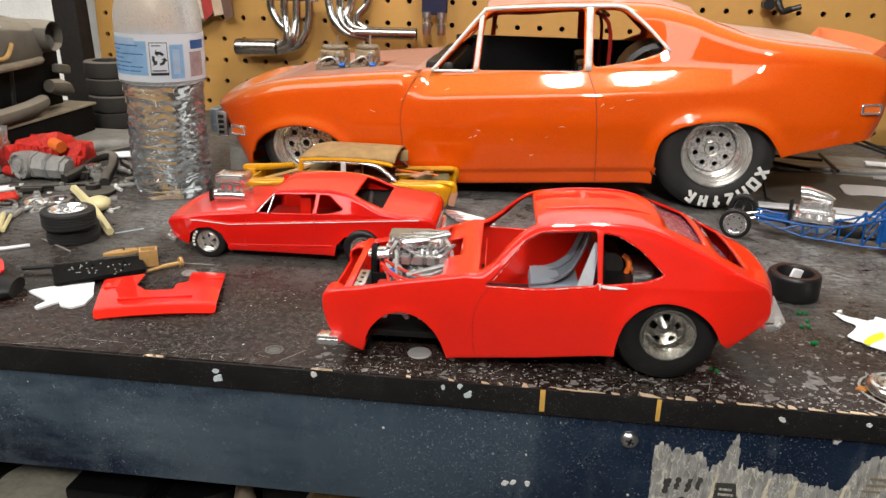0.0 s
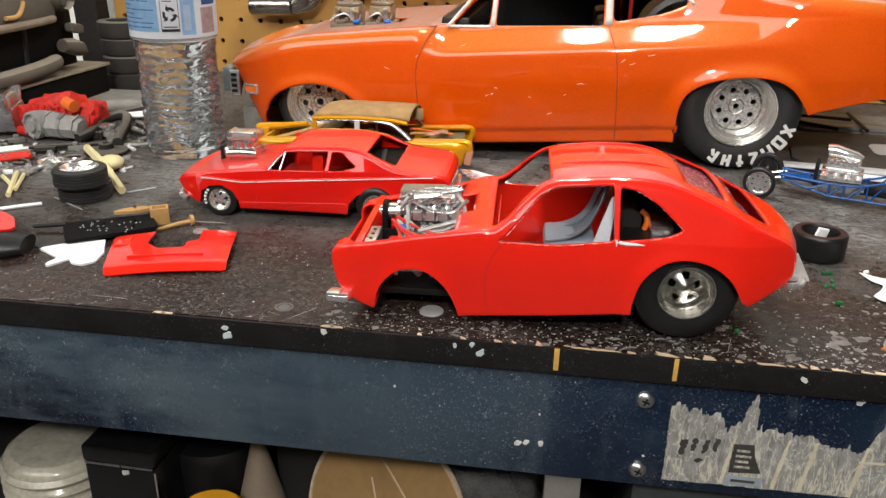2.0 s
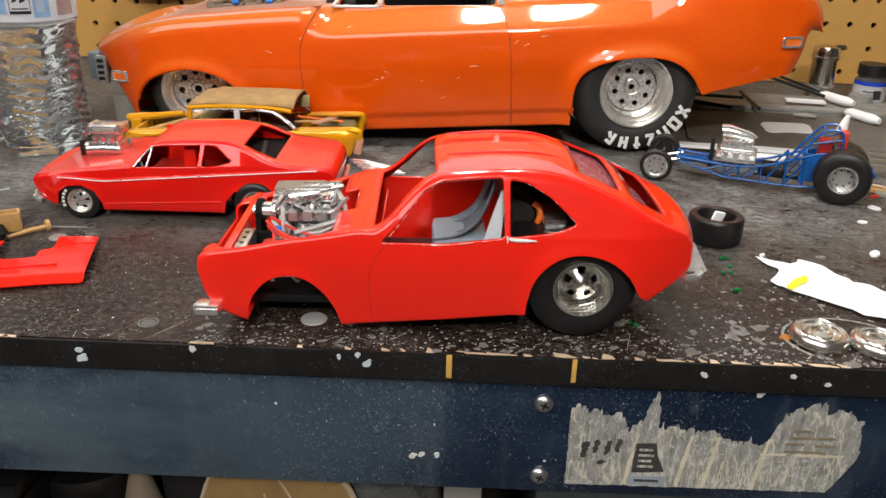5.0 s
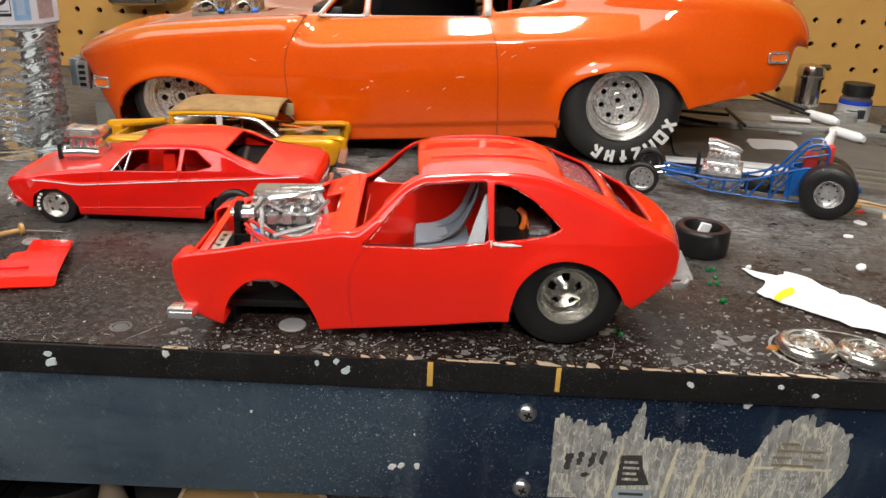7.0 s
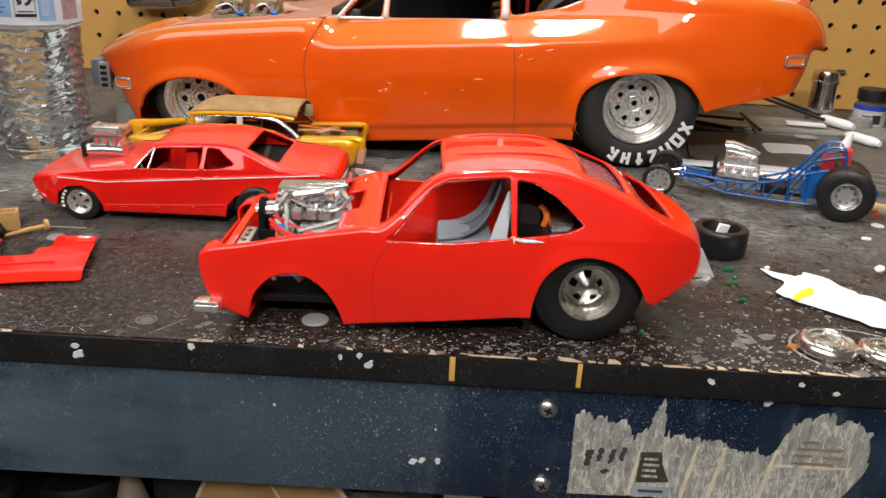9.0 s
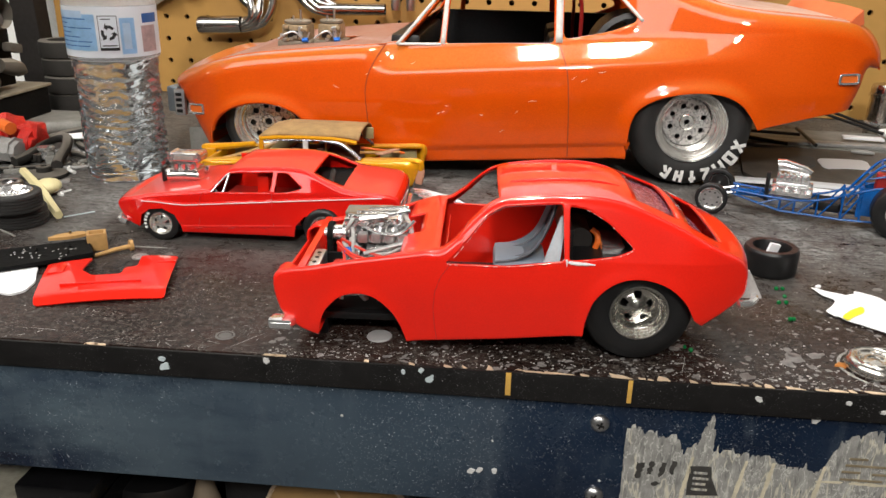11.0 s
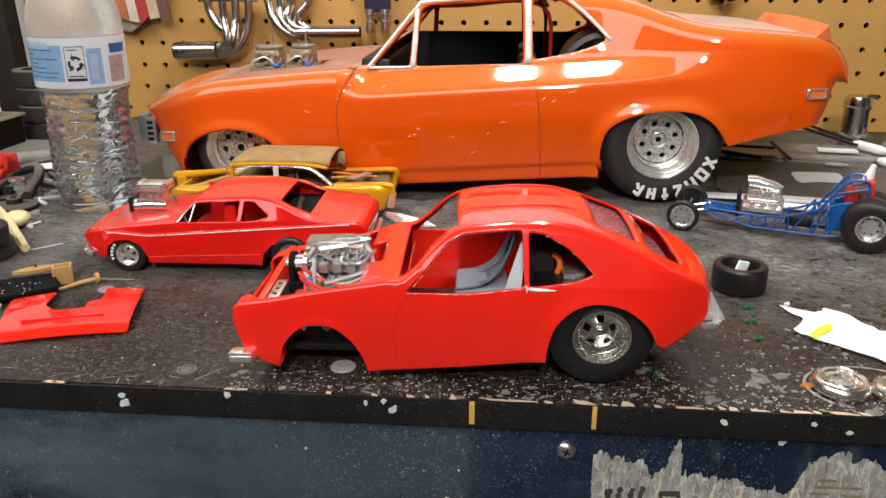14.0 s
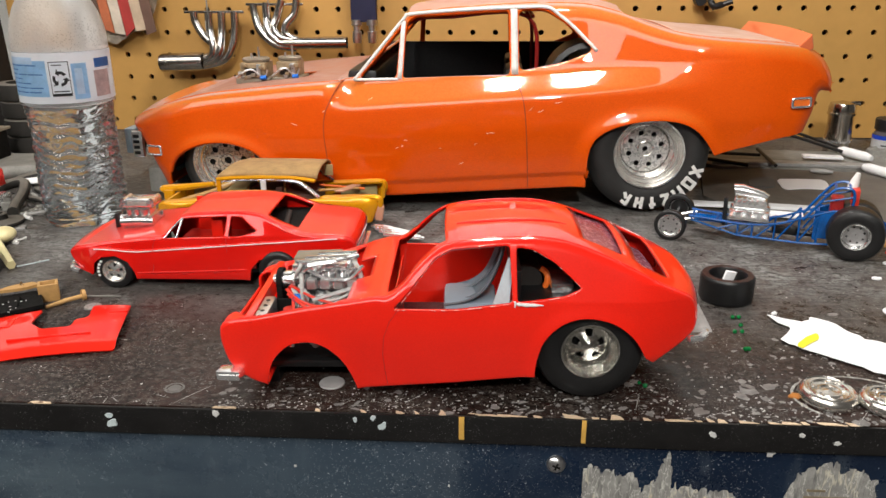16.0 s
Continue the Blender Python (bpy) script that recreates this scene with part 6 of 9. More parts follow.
for p, q in (((-0.440, 0.206), (-0.423, 0.2215)), ((-0.423, 0.2215), (-0.4155, 0.213)), ((-0.4155, 0.213), (-0.4325, 0.197)), ((-0.4325, 0.197), (-0.440, 0.206))):
    tube(bm, [(*p, 0.0038), (*q, 0.0038)], 0.0019, 8)
for p, q in (((-0.436, 0.2015, 0.0038), (-0.4195, 0.217, 0.0038)), ((-0.423, 0.2215, 0.0), (-0.423, 0.2215, 0.004)), ((-0.4325, 0.197, 0.0), (-0.4325, 0.197, 0.004))):
    tube(bm, [p, q], 0.0013, 8)
loose("model_chassis", bm, REDHOSE, "small red plastic chassis frame among loose parts", "model part")
bm = bmesh.new()
lathe(bm, [(0.006, 0.0), (0.010, 0.0), (0.0108, 0.002), (0.010, 0.004), (0.0075, 0.0045), (0.006, 0.004)], 24)
loose("rim_ring", bm, ALU, "dull steel wheel ring lying flat", "wheel ring", pose(-0.3816, 0.2168, 0.0))
bm = bmesh.new()
lathe(bm, [(0.0, 0.002), (0.006, 0.001), (0.0085, 0.0), (0.0095, 0.003), (0.009, 0.006), (0.006, 0.0045), (0.003, 0.007), (0, 0.0075)], 24)
loose("wheel_centre", bm, CHROME, "small chrome wheel centre lying flat", "wheel", pose(-0.3884, 0.200, 0.0))
rnd = random.Random(37)
for k in range(130):
    x, y = rnd.uniform(-0.50, -0.33), rnd.uniform(0.175, 0.345)
    if -0.485 < x < -0.395 and y > 0.262 or (x + 0.312) ** 2 + (y - 0.268) ** 2 < 0.0019 or (x + 0.371) ** 2 + (y - 0.242) ** 2 < 0.0005:
        y = rnd.uniform(0.18, 0.225)
    kind, size, turn = k % 5, rnd.uniform(0.0012, 0.0042), rnd.uniform(0, 360)
    mat = (DGREY, WHITE, SILVERPAINT, DUSTY_RUBBER, ALU, DGREY, GEARGREY)[k % 7]
    word = ("dusty grey", "white", "silver", "black rubber", "dull metal", "dusty grey", "pale grey")[k % 7]
    if kind == 0:
        loose("small_ring", lathe(bmesh.new(), [(size * 0.7, 0), (size * 1.4, 0), (size * 1.4, size * 0.5), (size * 0.7, size * 0.5), (size * 0.7, 0)], 18), mat, "tiny " + word + " ring among loose parts", "small part", pose(x, y, 0, 0, 0, turn), "loose bits")
    elif kind == 1:
        loose("small_pipe", tube(bmesh.new(), [(-size * 3, 0, size * 0.6), (0, size * 0.7, size * 0.6), (size * 3, 0, size * 0.6)], size * 0.5, 8), mat, "tiny " + word + " rod among loose parts", "small part", pose(x, y, 0, 0, 0, turn), "loose bits")
    elif kind == 2:
        loose("plastic_scrap", blob(bmesh.new(), 0, 0, size * 1.3, 8, size * 0.4, 0.6, 0.3, k), mat, "tiny " + word + " flake among loose parts", "small part", pose(x, y, 0, 0, 0, turn), "loose bits", smooth=0)
    else:
        bm = box(bmesh.new(), -size * 1.6, size * 1.6, -size * 0.7, size * 0.7, 0, size, size * 0.2)
        box(bm, -size * 0.6, size * 0.3, -size * 0.5, size * 0.5, size * 0.9, size * 1.7, size * 0.2)
        loose("small_casting", bm, mat, "tiny " + word + " casting among loose parts", "small part", pose(x, y, 0, 0, 0, turn), "loose bits")
for k in range(22):
    x, y, z = rnd.uniform(-0.405, -0.348), rnd.uniform(0.285, 0.375), 0.0
    size, turn = rnd.uniform(0.0035, 0.0075), rnd.uniform(0, 180)
    mat, word = ((DGREY, "dusty grey"), (GEARGREY, "pale grey"), (DUSTY_RUBBER, "dusty black"), (SILVERPAINT, "silver"))[k % 4]
    if k % 3 == 0:
        bm = tube(bmesh.new(), curve_pts([(-size * 2.2, 0, size * 0.6), (-size, size * 0.4, size * 0.9), (size * 0.6, 0, size * 0.8), (size * 1.8, -size * 0.8, size * 0.55)], 4), size * 0.42, 10)
    else:
        bm = box(bmesh.new(), -size * 1.3, size * 1.1, -size * 0.6, size * 0.6, 0, size * 1.1, size * 0.18)
        cyl(bm, (size * 0.3, -size * 0.9, size * 0.8), (size * 0.3, size * 0.7, size * 0.8), size * 0.5, 12)
        box(bm, -size * 1.0, -size * 0.2, -size * 0.45, size * 0.3, size, size * 1.6, size * 0.12)
    loose("engine_casting", bm, mat, word + " plastic engine casting among loose parts", "engine part", pose(x, y, z, 0, 0, turn), "loose castings")
# ---- gold wagon body ----


def gold_wagon():
    w = thing("wagon_shell", pose(-0.0766, 0.2405, 0.0066, 0, 0, 1) @ Matrix.Diagonal((0.961, 0.961, 0.961, 1)), "cut-open pearl gold wagon body with a dusty roof", "model car body")
    k = 0.001
    side = curve_pts([(-167, 4), (-170, 9), (-169.5, 14.5), (-160, 15.6), (-140, 17), (-124, 18.6), (-90, 19.4), (-55, 20.2), (-30, 21.2), (-6, 22.4), (-1.5, 21.5), (0.5, 17), (-2, 10), (-4.5, 3)], 4)
    arches = [(-20, 2), (-25, 9), (-35, 13), (-46, 9), (-51, 0), (-58, -6.4), (-108, -6.4), (-114, 0), (-121, 9), (-131, 12.5), (-141, 9), (-147, 2)]
    out = np.concatenate([side, np.array(arches, float)])

    def lean(v):
        return 1.4 * (np.clip(15 - v[:, 1], 0, 15) / 13) ** 2 + 2.2 * np.clip((v[:, 1] - 16) / 6, 0, 1) ** 2 + 5 * np.clip((-150 - v[:, 0]) / 20, 0, 1) ** 2 + 2.5 * np.clip((v[:, 0] + 12) / 12, 0, 1) ** 2

    for y0, sg in ((0, 1), (57, -1)):
        v, f = flat_panel(out, [], 1.7)
        b = bmesh.new()
        put_sheet(b, np.column_stack([v[:, 0], y0 + sg * lean(v), v[:, 1]]) * k, f, sg > 0)
        shell_part("body_side", b, GOLD, w, 0.0011)
        for x0, x1, z0 in ((-168, -124, 15.2), (-44, -3, 20.6)):
            b = bmesh.new()
            n = 12
            rows = []
            for q in range(n + 1):
                x = x0 + (x1 - x0) * q / n
                z = z0 + (3.0 if x0 < -100 else 1.4) * q / n
                rows.append([b.verts.new((x * k, (y0 + sg * (1.6 + t)) * k, (z + h) * k)) for t, h in ((0, -1.2), (1.2, 0.5), (5, 1.0), (9, 0.6), (9, -1.0))])
            for p, q in zip(rows, rows[1:]):
                for m in range(4):
                    b.faces.new((p[m], q[m], q[m + 1], p[m + 1]))
            bmesh.ops.recalc_face_normals(b, faces=b.faces)
            shell_part("fender_top", b, GOLD, w, 0.0010)
    # inner linings, tail lamps, front panel
    part("inner_fender", box(bmesh.new(), -0.038, -0.008, 0.0525, 0.0535, 0.003, 0.0185, 0.0003), OLIVE, w, "pale olive inner fender")
    part("inner_fender", box(bmesh.new(), -0.160, -0.126, 0.0505, 0.0515, 0.003, 0.0150, 0.0003), OLIVE, w, "pale olive inner fender")
    part("tail_lamp", box(bmesh.new(), -0.0035, 0.0025, 0.001, 0.007, 0.004, 0.0165, 0.002, pose(0, 0, 0, 0, 10, 0)), surface("pink_putty", (0.50, 0.25, 0.16), 0.6), w, "pinkish tail lamp stub")
    part("tail_fin", tube(bmesh.new(), curve_pts([(-0.012, 0.003, 0.0215), (-0.003, 0.003, 0.0222), (0.002, 0.003, 0.0205), (0.002, 0.003, 0.015)], 4), 0.0022, 8), GOLD, w)
    part("tail_fin", tube(bmesh.new(), curve_pts([(-0.016, 0.053, 0.0205), (-0.006, 0.053, 0.0212), (-0.003, 0.053, 0.018), (-0.004, 0.053, 0.008)], 4), 0.0024, 8), GOLD, w)
    part("nose_panel", box(bmesh.new(), -0.1690, -0.1665, 0.006, 0.051, 0.004, 0.0145, 0.0008), GOLD, w)
    part("fender_rail", tube(bmesh.new(), curve_pts([(-0.1815, 0.040, 0.0150), (-0.178, 0.040, 0.0165), (-0.160, 0.040, 0.0182), (-0.138, 0.038, 0.0215)], 4), [0.0036] * 4 + [0.0033, 0.0032, 0.0031, 0.0030, 0.0028, 0.0026, 0.0024, 0.0022, 0.0020], 8), GOLD, w, "gold rail of the cut fender")
    part("fender_post", box(bmesh.new(), -0.1790, -0.1710, 0.034, 0.040, 0.004, 0.0165, 0.0015), GOLD, w)
    # roof
    b = bmesh.new()
    nx, ny = 30, 16
    grid = []
    for p in range(nx + 1):
        x = -122 + 77 * p / nx
        rise = min(1, math.sqrt(max(0, (x + 122.5) / 16)))
        row = []
        for q in range(ny + 1):
            s = q / ny
            arch = 1 - abs(2 * s - 1) ** 3
            row.append(b.verts.new((x * k, (2.5 + 52 * s) * k, (36.2 + 2.4 * rise + (0.4 + 3.4 * rise) * arch - 2.0 * max(0, (p - 25) / 5) * (1 - arch)) * k)))
        grid.append(row)
    for p in range(nx):
        for q in range(ny):
            b.faces.new((grid[p][q], grid[p + 1][q], grid[p + 1][q + 1], grid[p][q + 1]))
    bmesh.ops.recalc_face_normals(b, faces=b.faces)
    shell_part("roof", b, ROOFDUST, w, 0.0016, "flat roof thick with tan dust")
    for y in (3.2, 53.8):
        part("gutter", tube(bmesh.new(), [(x * k, y * k, z * k) for x, z in ((-122, 34.6), (-110, 35.8), (-88, 36.6), (-66, 36.4), (-54, 35.4), (-47, 34.0))], 0.0017, 8), GOLD, w)
        part("window_frame", tube(bmesh.new(), curve_pts([(-0.1205, y * k, 0.0330), (-0.105, y * k, 0.0340), (-0.086, y * k, 0.0346), (-0.068, y * k, 0.0342), (-0.057, y * k, 0.0316), (-0.044, (y - 1.5 if y < 10 else y + 1.5) * k, 0.0215)], 5), [0.0007] * 14 + [0.0009, 0.0012, 0.0014, 0.0016, 0.0017, 0.0018, 0.0018, 0.0018, 0.0017, 0.0016, 0.0015, 0.0014], 8), PLATED, w, "chrome window frame")
        part("windscreen_post", box(bmesh.new(), -0.1225, -0.1190, (y - 1) * k, (y + 1) * k, 0.018, 0.0350, 0.0006), GOLD, w)
        part("door_post", box(bmesh.new(), -0.0885, -0.0843, (y - 0.8) * k, (y + 0.8) * k, 0.018, 0.0345, 0.0005), LIGHTFRAME, w, "pale grey door post")
    # inside and the loose sticks in the open back
    part("interior", box(bmesh.new(), -0.118, -0.050, 0.010, 0.049, 0.003, 0.0215, 0.002), BROWNIN, w, "dark brown interior block")
    part("wagon_keel", box(bmesh.new(), -0.105, -0.060, 0.012, 0.045, -0.0066, 0.004, 0.0006), BROWNIN, w)
    part("seat_back", box(bmesh.new(), -0.080, -0.075, 0.012, 0.047, 0.020, 0.0265, 0.001), BROWNIN, w)
    part("dashboard", box(bmesh.new(), -0.119, -0.105, 0.008, 0.050, 0.020, 0.024, 0.001), OLIVE, w)
    part("hook", box(bmesh.new(), -0.0755, -0.0740, 0.018, 0.020, 0.0205, 0.0300, 0.0004), TAN, w)
    part("floor_pan", box(bmesh.new(), -0.050, -0.008, 0.008, 0.049, 0.003, 0.005, 0.0005), BROWNIN, w)
    for p, q, r, mat in (((-0.046, 0.012, 0.0245), (-0.020, 0.036, 0.0200), 0.0011, TAN), ((-0.050, 0.030, 0.0240), (-0.016, 0.040, 0.0185), 0.0010, ORANGEPLASTIC), ((-0.155, 0.012, 0.0150), (-0.124, 0.046, 0.0190), 0.0016, TAN), ((-0.150, 0.030, 0.0130), (-0.122, 0.052, 0.0210), 0.0013, RAWWOOD)):
        part("stick", tube(bmesh.new(), [p, q], r, 6), mat, w, "tan wooden stick")
    part("flat_bar", box(bmesh.new(), -0.0035, 0.0035, -0.017, 0.017, -0.0006, 0.0006, 0.0003, pose(-0.0275, 0.030, 0.0215, -6, 0, -14)), BARPINK, w, "pinkish tan flat bar")
    part("roof_flap", box(bmesh.new(), -0.050, -0.041, 0.040, 0.0415, 0.029, 0.038, 0.0005), OLIVE, w)
    return w


OLIVE = surface("pale_olive", (0.36, 0.30, 0.14), 0.6, vary=0.2)
BROWNIN = surface("brown_interior", (0.06, 0.022, 0.014), 0.7)
BARPINK = surface("pinkish_tan", (0.40, 0.21, 0.13), 0.7)
LIGHTFRAME = surface("pale_frame", (0.55, 0.56, 0.54), 0.4)
ROOFDUST = surface("tan_dust", (0.30, 0.185, 0.075), 0.9, vary=0.35, scale=90, bumps=0.4)
gold_wagon()

# ---- silver rods behind the small coupe ----
for k in range(4):
    bm = tube(bmesh.new(), [(-0.083 + 0.004 * k, 0.252 - 0.006 * k, 0.003), (-0.072 + 0.005 * k, 0.247 - 0.006 * k, 0.0035), (-0.050 + 0.003 * k, 0.238 - 0.004 * k, 0.003)], [0.0018, 0.0024, 0.0014], 8)
    loose("exhaust_tip", bm, CHROME, "thin chrome pipe lying on the bench", "pipe", group="chrome pipes")

# ---- blue dragster ----


def dragster():
    d = thing("model_dragster", pose(0.1325, 0.2430, 0, 0, 0, -18.6) @ Matrix.Diagonal((0.95, 1, 0.95, 1)), "blue rail dragster model with a chrome engine", "model car")
    fr = bmesh.new()
    r = 0.0009
    sides = (0.007, 0.025)
    for y in sides:
        tube(fr, [(0.010, y + 0.002 * (1 if y < 0.01 else -1), 0.0135), (0.045, y, 0.0055), (0.085, y, 0.0050), (0.113, y, 0.0065)], r, 8)
        tube(fr, curve_pts([(0.010, y, 0.0165), (0.05, y, 0.0145), (0.072, y, 0.0175), (0.090, y, 0.0245), (0.112, y, 0.0315), (0.134, y, 0.0255), (0.142, y, 0.019)], 4), r, 8)
        for a, b in ((0.03, 0.045), (0.045, 0.055), (0.058, 0.07), (0.072, 0.086), (0.086, 0.098)):
            tube(fr, [(a, y, 0.0085 if a < 0.04 else 0.0055), (b, y, 0.0145 if b < 0.06 else 0.018 if b < 0.08 else 0.026)], r * 0.8, 6)
            tube(fr, [(b, y, 0.0053), (b, y, 0.0145 if b < 0.06 else 0.018 if b < 0.08 else 0.026)], r * 0.8, 6)
        tube(fr, curve_pts([(0.088, y, 0.022), (0.098, y, 0.037), (0.106, y, 0.0465), (0.115, y, 0.0475), (0.118, y, 0.042), (0.117, y, 0.030)], 4), r * 1.1, 8)
        tube(fr, [(0.096, y, 0.036), (0.118, y, 0.042)], r * 0.8, 6)
        tube(fr, [(0.117, y, 0.034), (0.142, y, 0.020)], r * 0.9, 6)
    for x, z in ((0.012, 0.015), (0.03, 0.015), (0.045, 0.0145), (0.086, 0.005), (0.106, 0.0465), (0.115, 0.0475), (0.118, 0.042), (0.142, 0.019), (0.134, 0.0255)):
        tube(fr, [(x, 0.007, z), (x, 0.025, z)], r, 8)
    part("frame", fr, BLUE, d, "blue tube frame")
    bm = box(bmesh.new(), 0.095, 0.098, 0.008, 0.024, 0.008, 0.030, 0.0006, pose(0.0, 0, 0))
    part("cockpit_panel", bm, BLUE, d)
    for c in ((0.098, 0.117, 0.0065, 0.008, 0.010, 0.030), (0.098, 0.117, 0.0245, 0.0255, 0.010, 0.030), (0.010, 0.034, 0.008, 0.024, 0.013, 0.0145)):
        part("cockpit_panel", box(bmesh.new(), *c, 0.0004), BLUE, d)
    eng = box(bmesh.new(), 0.048, 0.070, 0.010, 0.022, 0.008, 0.020, 0.001)
    eb = part("engine_block", eng, ALU, d)
    for y in (0.007, 0.0215):
        bm = box(bmesh.new(), 0.048, 0.070, y, y + 0.0045, 0.018, 0.0265, 0.001)
        for q in range(4):
            cyl(bm, (0.0505 + q * 0.0058, y + 0.002, 0.0245), (0.0505 + q * 0.0058, y + (-0.004 if y < 0.01 else 0.008), 0.0215), 0.0018, 8)
        part("valve_cover", bm, CHROME, eb)
    bm = box(bmesh.new(), 0.050, 0.068, 0.0105, 0.0215, 0.0265, 0.0345, 0.0015)
    for q in range(6):
        box(bm, 0.0505 + q * 0.003, 0.052 + q * 0.003, 0.010, 0.022, 0.0275, 0.0355, 0.0004)
    part("blower", bm, CHROME, eb)
    bm = bmesh.new()
    tube(bm, [(0.050, 0.016, 0.0405), (0.053, 0.016, 0.041), (0.064, 0.016, 0.038), (0.067, 0.016, 0.036)], [0.0052, 0.005, 0.004, 0.0032], 12)
    part("scoop", bm, CHROME, eb)
    bm = box(bmesh.new(), 0.0445, 0.0468, 0.013, 0.019, 0.010, 0.034, 0.001)
    part("belt", bm, BLACK, eb)
    bm = box(bmesh.new(), 0.072, 0.086, 0.012, 0.020, 0.008, 0.016, 0.002)
    cyl(bm, (0.086, 0.016, 0.011), (0.096, 0.016, 0.011), 0.003, 10)
    part("gearbox", bm, BLACK, eb)
    eb.location, eb.scale = (-0.0235, 0, 0.0006), (1.27, 1.0, 0.90)
    bm = box(bmesh.new(), 0.104, 0.1125, 0.010, 0.022, 0.024, 0.040, 0.002, pose(0.0, 0, 0))
    part("seat", bm, DARKRED, d, "dark red seat back")
    part("parachute_cap", lathe(bmesh.new(), [(0.0, 0.0), (0.0036, 0.0), (0.0034, 0.004), (0.0016, 0.0125), (0.0, 0.013)], 14, pose(0.1165, 0.022, 0.0435, 0, 12, 0)), WHITE, d, "white pointed cap on the roll cage")
    bm = box(bmesh.new(), 0.1165, 0.1215, 0.011, 0.023, 0.030, 0.046, 0.0008)
    part("parachute", bm, REDHOSE, d, "red parachute pack")
    for x, r0, w, rr, ys in ((-0.0015, 0.0116, 0.0050, 0.0085, (0.0, 0.050)), (0.1215, 0.0184, 0.017, 0.0092, (0.0, 0.0365))):
        for y, rot in zip(ys, (0, math.pi)):
            wh = wheel(d, (x, y, r0), r0, w, rr, "holes" if x else "big_holes", n=36, rim_mat=POLISHED, face_mat=SILVERPAINT, tyre_mat=RUBBER)
            wh.rotation_euler = (0, 0, rot)
    for c in d.children:
        if not c.name.startswith("wheel"):
            c.location.y += 0.008
    bm = cyl(bmesh.new(), (-0.0015, 0.002, 0.0116), (-0.0015, 0.048, 0.0116), 0.0010, 8)
    tube(bm, [(0.0, 0.016, 0.0112), (0.014, 0.016, 0.015)], 0.001, 6)
    tube(bm, [(0.0, 0.032, 0.0112), (0.014, 0.032, 0.015)], 0.001, 6)
    part("axle", bm, CHROME, d)
    part("axle", cyl(bmesh.new(), (0.1215, 0.006, 0.0184), (0.1215, 0.032, 0.0184), 0.003, 10), CHROME, d)
    return d


dragster()

# ---- right part of the bench ----
tyre_thing("rubber_ring", pose(0.1457, 0.1400, 0), 0.0152, 0.0155, 0.0104, "wide smooth black model tyre lying flat", BLACK)
bm = box(bmesh.new(), -0.0034, 0.0034, -0.0009, 0.0009, 0, 0.0165, 0.0004, pose(0.1435, 0.1425, 0.0004, 8, 14, 20))
loose("plastic_chip", bm, PAPER, "off-white plastic chip in the tyre's hole", "scrap")
k = 0
for x, y in ((0.1427, 0.1111), (0.1461, 0.1115), (0.1391, 0.0923), (0.1430, 0.0928), (0.1444, 0.1008), (0.1393, 0.0721), (0.1410, 0.0723), (0.0835, 0.0305), (0.0810, 0.0330)):
    bm = bmesh.new()
    bmesh.ops.create_icosphere(bm, subdivisions=1, radius=0.0013 if k < 8 else 0.0010)
    loose("bead", bm, GREENGEM, "tiny dark green faceted bead", "bead", pose(x, y, 0.0010, 20 * k, 33 * k, 0), "green beads", smooth=0)
    k += 1
def torn(pts):
    """An outline with small uneven teeth."""
    rnd = random.Random(8)
    out = []
    for (ax, ay), (bx, by) in zip(pts, pts[1:] + pts[:1]):
        for q in range(3):
            out.append((ax + (bx - ax) * q / 3 + rnd.uniform(-0.0014, 0.0014), ay + (by - ay) * q / 3 + rnd.uniform(-0.0014, 0.0014)))
    return np.array(out)


pp = thing("paper_strip", pose(0, 0, 0.0006), "torn white paper strip with a yellow mark", "paper")
bm = plate(bmesh.new(), torn([(0.1624, 0.1141), (0.1677, 0.1006), (0.1701, 0.0966), (0.1602, 0.0827), (0.1682, 0.0733), (0.184, 0.060), (0.1989, 0.0483), (0.214, 0.037), (0.236, 0.030), (0.246, 0.052), (0.2300, 0.0665), (0.2191, 0.0735), (0.2133, 0.0779), (0.2027, 0.0871), (0.1977, 0.0975), (0.1931, 0.1101), (0.1832, 0.1127), (0.1784, 0.106)]), [], 0.0020, 0.0003, None, lambda v: 0.0008 * np.sin(v[:, 0] * 160) * np.clip((v[:, 0] - 0.18) * 30, 0, 1) + 0.0010)
part("sheet", bm, PAPER, pp)
bm = plate(bmesh.new(), rounded([(0.1655, 0.0768), (0.1732, 0.0861), (0.1809, 0.0919), (0.1794, 0.0842), (0.1719, 0.0779), (0.1668, 0.0722)], 1), [], 0.0012, 0.0002, pose(0, 0, 0.0016), lambda v: 0.0008 * np.sin(v[:, 0] * 160) * np.clip((v[:, 0] - 0.18) * 30, 0, 1))
part("yellow_mark", bm, YELLOWINK, pp, "yellow marker stroke")


